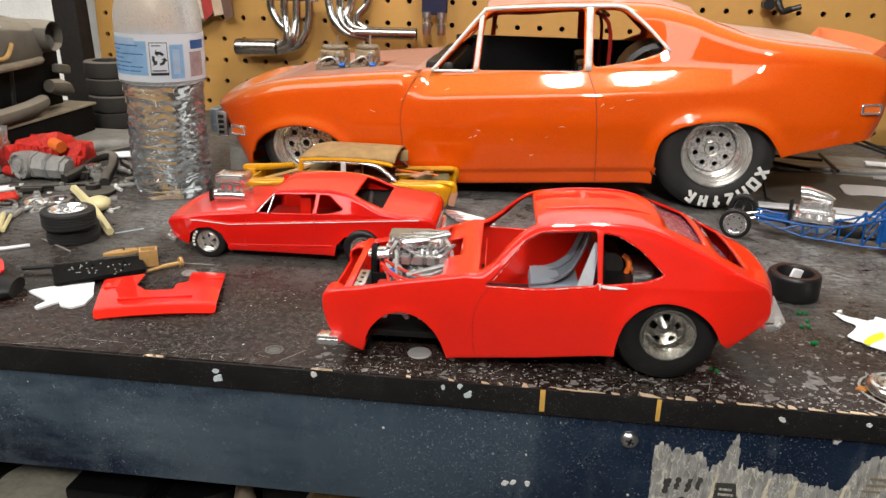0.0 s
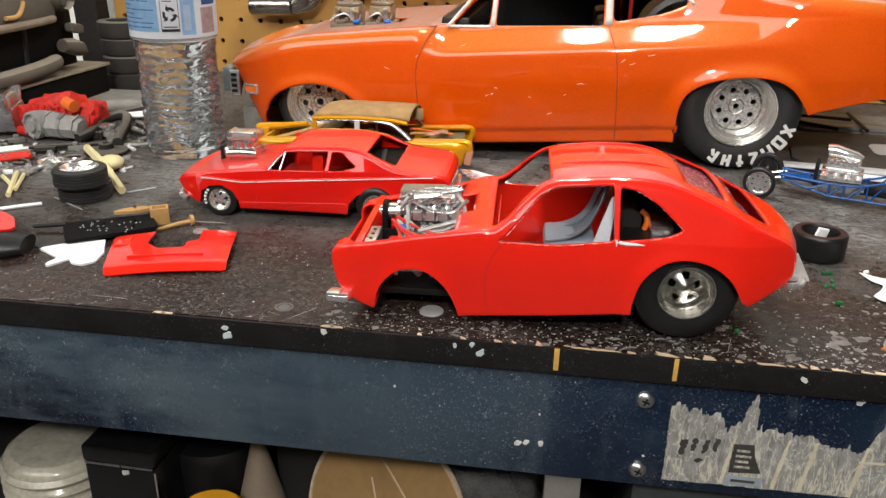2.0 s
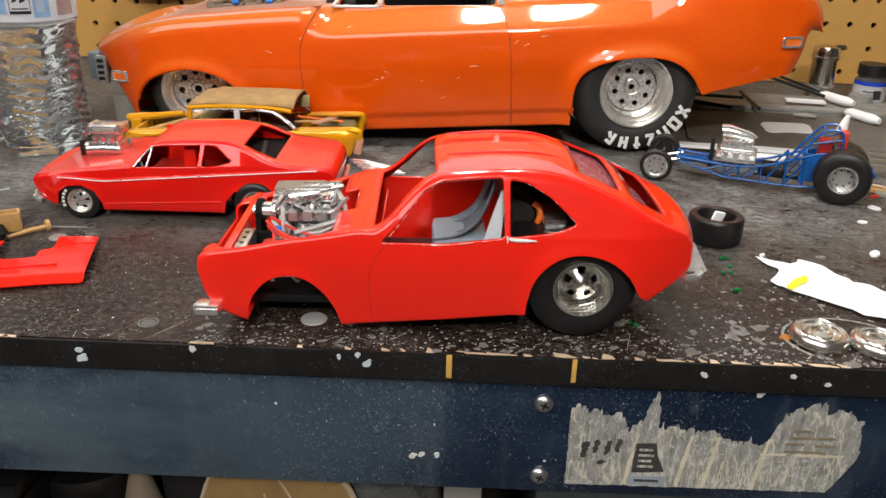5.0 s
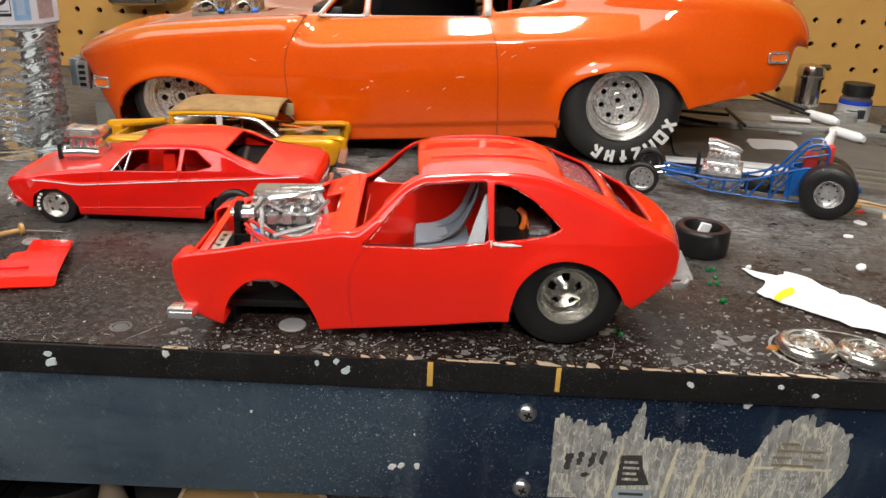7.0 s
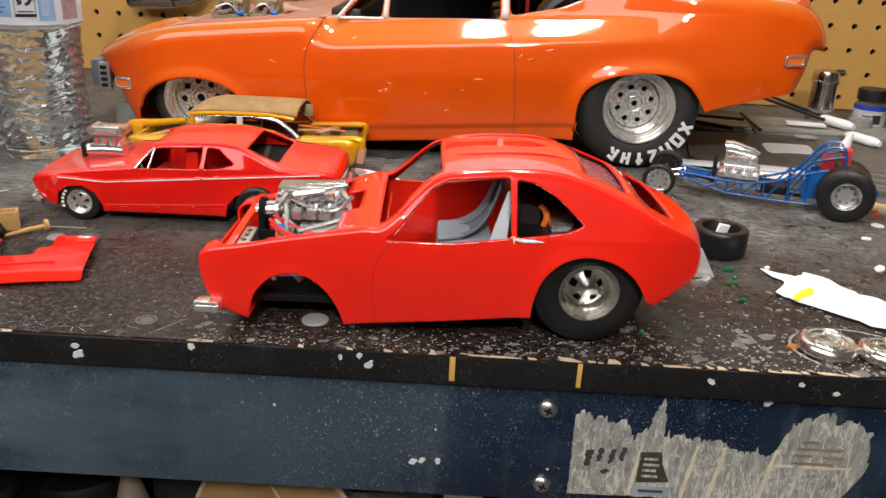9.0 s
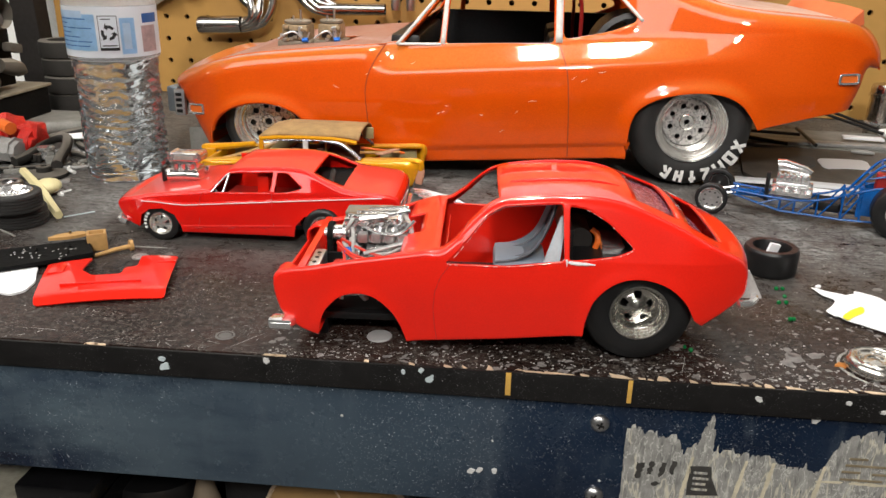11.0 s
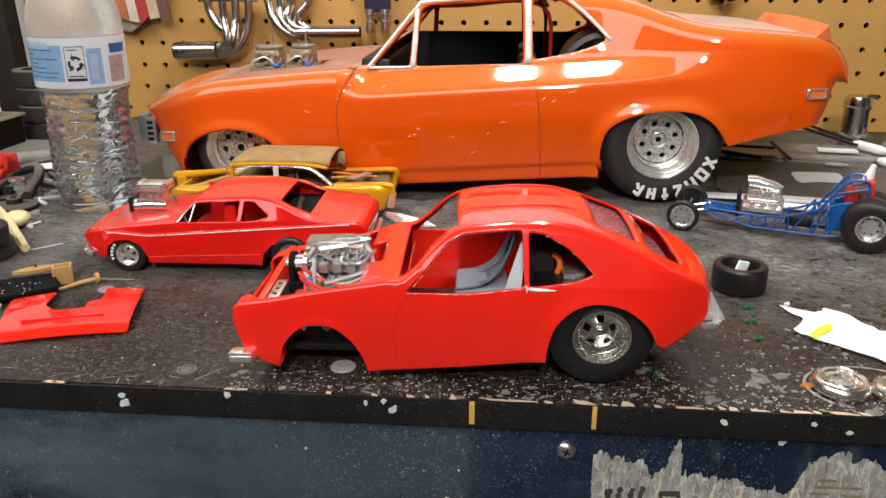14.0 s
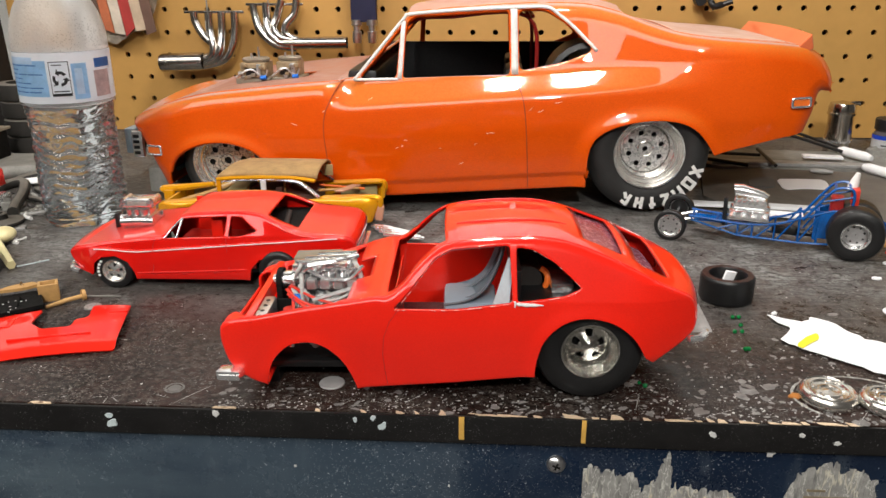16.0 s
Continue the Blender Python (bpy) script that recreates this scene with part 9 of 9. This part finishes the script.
    for w in fw:
        for q in range(5):
            a = math.radians(195 - 14 * q)
            ob = part("tyre_mark", box(bmesh.new(), -0.0008, 0.0008, -0.0003, 0.0001, -0.0007, 0.0007, 0.0001), WHITE, w)
            ob.matrix_basis = Matrix.Translation((0.0095 * math.cos(a), -0.0002, 0.0095 * math.sin(a)))


# ---- bench front: strips, screws, label, drops ----
FRONT = BENCH_POSE


def on_front(name, bm, mat, label, category, group="", smooth=35):
    return single(name, bm, mat, FRONT, label, category, group, smooth=smooth)


for x, w in ((-0.0005, 0.0024), (0.0525, 0.0020)):
    bm = box(bmesh.new(), x, x + w, -0.0013, -0.0007, -0.0118, -0.0005, 0.0002, pose(0, 0, 0))
    on_front("wood_sliver", bm, TANSTRIP, "yellowish bare wood gap in the black edging", "wood strip", "bare wood gaps")


def screw(x, z):
    s = thing("screw", FRONT @ pose(x, 0.002, z), "domed steel cross-head screw in the front rail", "screw", "front rail screws")
    bm = bmesh.new()
    lathe(bm, [(0.0043, 0.0), (0.0043, -0.0008), (0.0040, -0.0016), (0.0030, -0.0025), (0.0016, -0.0029), (0, -0.0030)], 28, None, "Y")
    part("head", bm, ALU, s)
    for a in (20, 110):
        part("slot", box(bmesh.new(), -0.0018, 0.0018, -0.00315, -0.0024, -0.00045, 0.00045, 0.0001, pose(0, 0, 0, 0, a, 0)), BLACK, s)


screw(0.0425, -0.0245)
screw(0.0432, -0.0635)


def ragged(pts, seed, cell=0.0012, amp=0.0007):
    rnd = random.Random(seed)
    out = []
    for (ax, az), (bx, bz) in zip(pts, pts[1:] + pts[:1]):
        L = math.hypot(bx - ax, bz - az)
        n = max(1, int(L / cell))
        for q in range(n):
            t = q / n
            out.append((ax + (bx - ax) * t + rnd.uniform(-amp, amp), az + (bz - az) * t + rnd.uniform(-amp, amp)))
    return np.array(out)


def spiked(pts, seed):
    """Upright tears along the upper side of a torn outline."""
    rnd = random.Random(seed)
    out = [pts[0]]
    for (ax, az), (bx, bz) in zip(pts[1:], pts[2:]):
        out.append((ax, az))
        if max(az, bz) > -0.045:
            n = max(1, int(abs(bx - ax) / 0.0022))
            for q in range(n):
                t, h = (q + 0.5) / n, rnd.uniform(0.0012, 0.0042) * rnd.choice((1, 1, -1))
                x, z = ax + (bx - ax) * t, az + (bz - az) * t
                out += [(x - 0.0006, z), (x + rnd.uniform(-0.0002, 0.0005), z + h), (x + 0.0006, z)]
    return out + [pts[-1]]


def torn_label():
    lb = thing("torn_label", FRONT @ pose(0, 0.0019, 0), "half scraped-off grey paper label with dark print", "label")
    pts = [(55, -68), (54.5, -26.5), (57.5, -24), (60, -23.5), (62.5, -30.5), (66, -25.5), (69, -30.5), (73, -30), (76.5, -27), (79.5, -35), (80.5, -39.5), (84, -34), (87, -31.5), (90.5, -17.5), (92.5, -19), (93.5, -35), (97, -36.5), (100, -33.5), (104, -36.5), (108, -34.5), (112, -37), (118, -35.5), (122, -39.5), (128, -40.5), (133, -40.5), (139, -43.5), (143.5, -37.5), (147.5, -25), (149, -28), (153, -22.5), (156.5, -22), (160, -19.5), (163.5, -19), (165, -26), (170, -22.5), (176, -25), (178, -28.5), (183, -27), (181, -31), (182.5, -40), (183, -48), (178, -58), (173, -67)]
    pts = [(x * 0.001, z * 0.001) for x, z in pts]
    bm = plate(bmesh.new(), ragged(spiked(pts, 5), 3, 0.0014, 0.0003), [], 0.0013, 0.00025, UPRIGHT)
    part("paper", bm, LABEL, lb)
    up = UPRIGHT
    for k, (x, z, w, h) in enumerate(((60.5, -44, 4, 9), (66, -43, 3, 7), (71, -43, 3, 8), (75.5, -42, 3.5, 7), (68, -54, 5, 2.5))):
        p = ragged([(x * 0.001, (z - h) * 0.001), ((x + w * 0.6) * 0.001, (z - h) * 0.001), ((x + w) * 0.001, z * 0.001), ((x + w * 0.2) * 0.001, z * 0.001)], 20 + k, 0.001, 0.0006)
        part("print_remnant", plate(bmesh.new(), p, [], 0.0007, 0.0001, pose(0, -0.0003, 0) @ up), DARKPRINT, lb, smooth=0)
    p = np.array([(84.5, -44), (94, -43.5), (95, -50), (99, -59), (84.5, -60)]) * 0.001
    d = part("dark_field", plate(bmesh.new(), p, [], 0.0009, 0.0001, pose(0, -0.0003, 0) @ up), DARKPRINT, lb, smooth=0)
    for k in range(4):
        part("text_bar", box(bmesh.new(), 0.0865, 0.0925 + 0.001 * (k % 2), -0.0006, -0.00042, -0.0478 - 0.003 * k, -0.0466 - 0.003 * k), LABEL, d, smooth=0)
    part("print_band", box(bmesh.new(), 0.0835, 0.1, -0.0005, -0.0003, -0.0665, -0.0615), PALEPRINT, lb, smooth=0)
    part("text_bar", box(bmesh.new(), 0.086, 0.097, -0.0006, -0.0005, -0.0648, -0.0634), DARKPRINT, lb, smooth=0)
    for k, (x0, x1, z) in enumerate(((152, 160, -34), (151, 171, -37.5), (150, 158, -41), (163, 172, -41.5), (150, 168, -45))):
        part("text_bar", box(bmesh.new(), x0 * 0.001, x1 * 0.001, -0.0006, -0.00035, z * 0.001 - 0.0006, z * 0.001 + 0.0005), BROWNPRINT, lb, smooth=0)
    for x in (104, 116, 138, 80.5):
        p = ragged([(x * 0.001, -0.067), ((x + 2) * 0.001, -0.067), ((x + 5.5) * 0.001, -0.039), ((x + 4) * 0.001, -0.039)], int(x), 0.002, 0.0003)
        part("glue_streak", plate(bmesh.new(), p, [], 0.0009, 0.00015, pose(0, -0.0003, 0) @ up), GLUE, lb, smooth=0)
    p = ragged([(0.140, -0.0478), (0.176, -0.0478), (0.177, -0.0464), (0.140, -0.0468)], 77, 0.002, 0.0003)
    part("glue_streak", plate(bmesh.new(), p, [], 0.0009, 0.00015, pose(0, -0.0003, 0) @ up), GLUE, lb, smooth=0)


orange_details(ORANGE_CAR, ORANGE_CAR_SIDE)
fastback_details(FASTBACK)
coupe_details(COUPE)
torn_label()
# drops of paint on the edging and the front rail
DROPS = ((-0.157, -0.0045, 0.0022, -0.0012), (-0.156, -0.0085, 0.0034, -0.0012), (-0.034, -0.006, 0.0028, -0.0012), (-0.038, -0.002, 0.0020, -0.0012), (-0.046, -0.003, 0.0018, -0.0012), (-0.108, -0.002, 0.0022, -0.0012), (0.108, -0.0055, 0.0022, -0.0012), (0.145, -0.0045, 0.0020, -0.0012), (0.160, -0.008, 0.0018, -0.0012), (-0.0145, -0.0555, 0.0026, 0.0018), (-0.0105, -0.0545, 0.0022, 0.0018), (-0.0035, -0.0545, 0.0022, 0.0018), (-0.005, -0.038, 0.0008, 0.0018), (-0.075, -0.030, 0.0010, 0.0018), (0.1345, -0.0155, 0.0022, 0.0018), (0.045, -0.0555, 0.0008, 0.0018))
for k, (x, z, r, y) in enumerate(DROPS):
    r *= 0.72
    bm = blob(bmesh.new(), x, z, r, 12, 0.0005, 0.75 if k != 14 else 1.4, 0.4 * k, k, pose(0, y, 0) @ UPRIGHT)
    on_front("paint_drop", bm, PALEPAINT if k < 5 else DRYPAINT, "dried pale paint drop on the bench front", "paint drop", "paint drops")
# splintered bare wood along the bench edge
rnd = random.Random(11)
x = -0.082
k = 0
while x < 0.165:
    L = rnd.choice((0.003, 0.004, 0.006, 0.009, 0.013)) if x > -0.02 else rnd.choice((0.002, 0.003, 0.004))
    x += rnd.choice((0.003, 0.006, 0.010)) + L * 0.6 + (0.008 if x < -0.03 else 0)
    w = rnd.uniform(0.0007, 0.0026) * (1.0 if x > -0.02 else 0.6)
    lean = rnd.uniform(0.2, 0.7)
    bm = plate(bmesh.new(), ragged([(x - L * lean, -0.0006), (x + L * (1 - lean), -0.0007), (x + L * 0.1, w * 0.7), (x - L * 0.55, w * 1.3)], k, 0.002, 0.0003), [], 0.0008, 0.0003, pose(0, 0, 0.0003))
    on_front("wood_chip", bm, RAWWOOD, "splintered bare wood at the bench edge", "wood chip", "edge splinters", smooth=0)
    k += 1
for x in (-0.19, -0.186, -0.106, -0.1015):
    bm = plate(bmesh.new(), ragged([(x - 0.004, -0.0006), (x + 0.003, -0.0006), (x + 0.002, 0.0009), (x - 0.003, 0.0011)], k, 0.0015, 0.0003), [], 0.0008, 0.0003, pose(0, 0, 0.0003))
    on_front("wood_chip", bm, RAWWOOD, "splintered bare wood at the bench edge", "wood chip", "edge splinters", smooth=0)
    k += 1


def spatter():
    """Dried paint, glue and scratches on the bench top."""
    bm, fine = bmesh.new(), bmesh.new()
    rnd = random.Random(21)
    for k in range(1450):
        if k < 230:
            x, y, r = rnd.gauss(0.15, 0.055), abs(rnd.gauss(0.038, 0.032)) + 0.002, min(0.0042, 0.0005 * math.exp(abs(rnd.gauss(0.0, 0.9))))
        elif k < 800:
            x, y, r = rnd.uniform(-0.11, 0.19), abs(rnd.gauss(0.0, 0.014)) + 0.001, min(0.0034, 0.00024 * math.exp(abs(rnd.gauss(0.0, 1.0))))
        else:
            x, y, r = rnd.uniform(-0.3, 0.3), rnd.uniform(0.003, 0.22), abs(rnd.gauss(0.0, 0.00022)) + 0.00013
        big = r > 0.0008
        blob(bm if big else fine, x, y, r, 11 if big else 6, 0.00006 + 0.00003 * (k % 4), rnd.uniform(0.35, 1.0), rnd.gauss(0.4, 0.5) if k >= 230 else rnd.uniform(-1.6, 1.6), k, None, 0.75)
    single("paint_specks", fine, SPECKS, FRONT, "fine pale specks of dried paint on the bench", "paint specks", "", "stuff", smooth=0)
    ob = single("paint_spatter", bm, SPATTER, FRONT, "dried grey paint and glue spots on the bench", "paint spots", "", "stuff")
    bm = bmesh.new()
    for k in range(90):
        x, y = rnd.uniform(-0.28, 0.20), rnd.uniform(0.002, 0.09) if k > 60 else rnd.uniform(0.001, 0.016)
        a, L = rnd.gauss(0.5, 0.5), rnd.uniform(0.002, 0.009) if k > 6 else rnd.uniform(0.015, 0.03)
        w = 0.00007 if k > 60 else 0.00012
        dx, dy = math.cos(a) * L / 2, math.sin(a) * L / 2
        nx, ny = -math.sin(a) * w, math.cos(a) * w
        vs = [bm.verts.new(p) for p in ((x - dx, y - dy, 0.00008), (x + nx, y + ny, 0.00010), (x + dx, y + dy, 0.00008), (x - nx, y - ny, 0.00010))]
        bm.faces.new(vs[::-1])
    single("scratches", bm, SPECKS, FRONT, "pale scratches and slivers in the bench top", "scratches", "", "stuff", smooth=0)


spatter()

# ---- under the bench ----
slab("lower_shelf", ROOM, "dark lower shelf under the bench", DARKSTEEL, -1.2, 1.2, 0.0, 0.55, -0.26, -0.245)
# black panel added to stand for the shade under the bench
slab("under_shade_panel", ROOM, "black panel added for the dark behind the lower shelf", BLACK, -1.2, 1.2, 0.40, 0.42, -0.25, -0.016)
slab("bench_leg", BENCH_POSE, "grey steel bench leg", surface("grey_steel", (0.16, 0.15, 0.14), 0.5), 0.000, 0.018, 0.008, 0.03, -0.26, -0.074, 0.001)
jr = thing("plastic_jar", pose(-0.325, 0.075, -0.245) @ Matrix.Diagonal((1, 1, 0.84, 1)), "clear ribbed plastic jar with a screw lid", "jar")
HAZYJAR = surface("hazy_jar", (0.36, 0.34, 0.28), 0.15, vary=0.4, scale=30)
part("jar_body", lathe(bmesh.new(), [(0, 0), (0.036, 0), (0.038, 0.003), (0.038, 0.066), (0.036, 0.070), (0, 0.070)], 40), HAZYJAR, jr)
bm = bmesh.new()
lathe(bm, [(0.0, 0.070), (0.0365, 0.070)] + [(0.0372 + 0.0016 * math.sin(q * 1.15), 0.071 + q * 0.0017) for q in range(22)] + [(0.034, 0.110), (0.030, 0.113), (0, 0.1135)], 48)
part("lid", bm, HAZYJAR, jr, "ribbed translucent screw lid")
CASEBLACK = surface("glossy_black_case", (0.008, 0.008, 0.009), 0.14, vary=0.5, scale=60, bumps=0.2)
pc = thing("black_case", ROOM, "glossy black plastic case, scuffed white", "case")
part("case_body", box(bmesh.new(), -0.290, -0.242, 0.05, 0.16, -0.245, -0.144, 0.002), CASEBLACK, pc)
part("case_lid", box(bmesh.new(), -0.2905, -0.2415, 0.0494, 0.161, -0.1428, -0.131, 0.002), CASEBLACK, pc, "glossy black lid")
part("worn_edge", tube(bmesh.new(), [(-0.289, 0.0494, -0.1432), (-0.265, 0.0492, -0.1430), (-0.243, 0.0494, -0.1432)], 0.0008, 8), ALU, pc, "worn bright edge of the lid")
part("side_edge", tube(bmesh.new(), [(-0.2418, 0.0495, -0.240), (-0.2416, 0.0495, -0.146)], 0.0006, 8), DGREY, pc)
bm = blob(bmesh.new(), -0.262, -0.148, 0.003, 9, 0.0004, 0.6, 0.2, 8, pose(0, 0.0498, 0) @ UPRIGHT)
single("paint_drop", bm, DRYPAINT, ROOM, "dried white drop on the black case", "paint drop", "paint drops")
bm = bmesh.new()
lathe(bm, [(0, 0), (0.030, 0), (0.030, 0.002), (0.028, 0.004), (0.0035, 0.105), (0.002, 0.107), (0, 0.107)], 32)
single("paper_cone", bm, surface("grey_cone", (0.22, 0.175, 0.125), 0.7), pose(-0.19, 0.09, -0.245), "brownish grey paper cone standing upright", "cone")
bm = bmesh.new()
lathe(bm, [(0, 0), (0.034, 0), (0.035, 0.06), (0.036, 0.085), (0.034, 0.09), (0, 0.09)], 36)
single("paint_tin", bm, BLACK, pose(-0.232, 0.115, -0.245), "dark paint tin under the bench", "tin")
lid = thing("spray_can", pose(-0.205, 0.045, -0.245) @ Matrix.Diagonal((1, 1, 0.92, 1)), "spray can with an orange-yellow cap", "spray can")
bm = bmesh.new()
lathe(bm, [(0, 0), (0.022, 0), (0.022, 0.066), (0, 0.066)], 30)
part("can", bm, PAPER, lid)
bm = bmesh.new()
lathe(bm, [(0.0225, 0.064), (0.0225, 0.084), (0.020, 0.087), (0, 0.0875)], 30)
part("cap", bm, YELLOWLID, lid, "orange-yellow cap")
bm = bmesh.new()
lathe(bm, [(0, 0), (0.028, 0), (0.030, 0.105), (0.027, 0.107), (0, 0.104)], 36)
single("black_pot", bm, CLOTH, pose(-0.158, 0.12, -0.245), "black plastic pot in the dark", "pot")
dc = thing("sanding_disc", pose(-0.098, 0.065, -0.170, 70, 0, -22), "round brown cardboard disc with pale scratches, leaning under the bench", "disc")
part("face", lathe(bmesh.new(), [(0, 0.0010), (0.0565, 0.0010), (0.0570, 0.0), (0.0565, -0.0010), (0, -0.0010)], 56), BROWNCARD, dc)
part("rim", lathe(bmesh.new(), [(0.0570, -0.0014), (0.0595, -0.0010), (0.0600, 0.0002), (0.0592, 0.0014), (0.0570, 0.0014), (0.0566, 0.0), (0.0570, -0.0014)], 56), RAWWOOD, dc, "pale worn rim")
for x0, y0, x1, y1 in ((-0.022, 0.046, 0.020, 0.012), (-0.014, 0.022, -0.006, 0.002), (0.020, 0.012, 0.034, -0.010)):
    part("pale_scratch", tube(bmesh.new(), [(x0, y0, 0.0011), ((x0 + x1) / 2 + 0.001, (y0 + y1) / 2, 0.0012), (x1, y1, 0.0011)], 0.0007, 6), RAWWOOD, dc)
bm = bmesh.new()
b2 = bmesh.new()
bmesh.ops.create_uvsphere(b2, u_segments=40, v_segments=24, radius=1.0)
for v in b2.verts:
    q = 1 + 0.16 * noise.noise(v.co * 3.1) + 0.08 * noise.noise(v.co * 9)
    v.co = Vector((v.co.x * 0.055 * q, v.co.y * 0.045 * q, v.co.z * 0.055 * q))
add(bm, b2)
single("plastic_bag", bm, surface("crumpled_film", (0.12, 0.12, 0.12), 0.18, vary=0.5, scale=90, bumps=0.8, dist=0.003), pose(-0.045, 0.11, -0.195), "crumpled dark clear plastic bag", "bag")
bm = box(bmesh.new(), 0.045, 0.16, 0.03, 0.12, -0.245, -0.088, 0.003)
single("grey_bin", bm, surface("teal_grey", (0.05, 0.06, 0.06), 0.4), ROOM, "dark grey-green plastic bin", "bin")
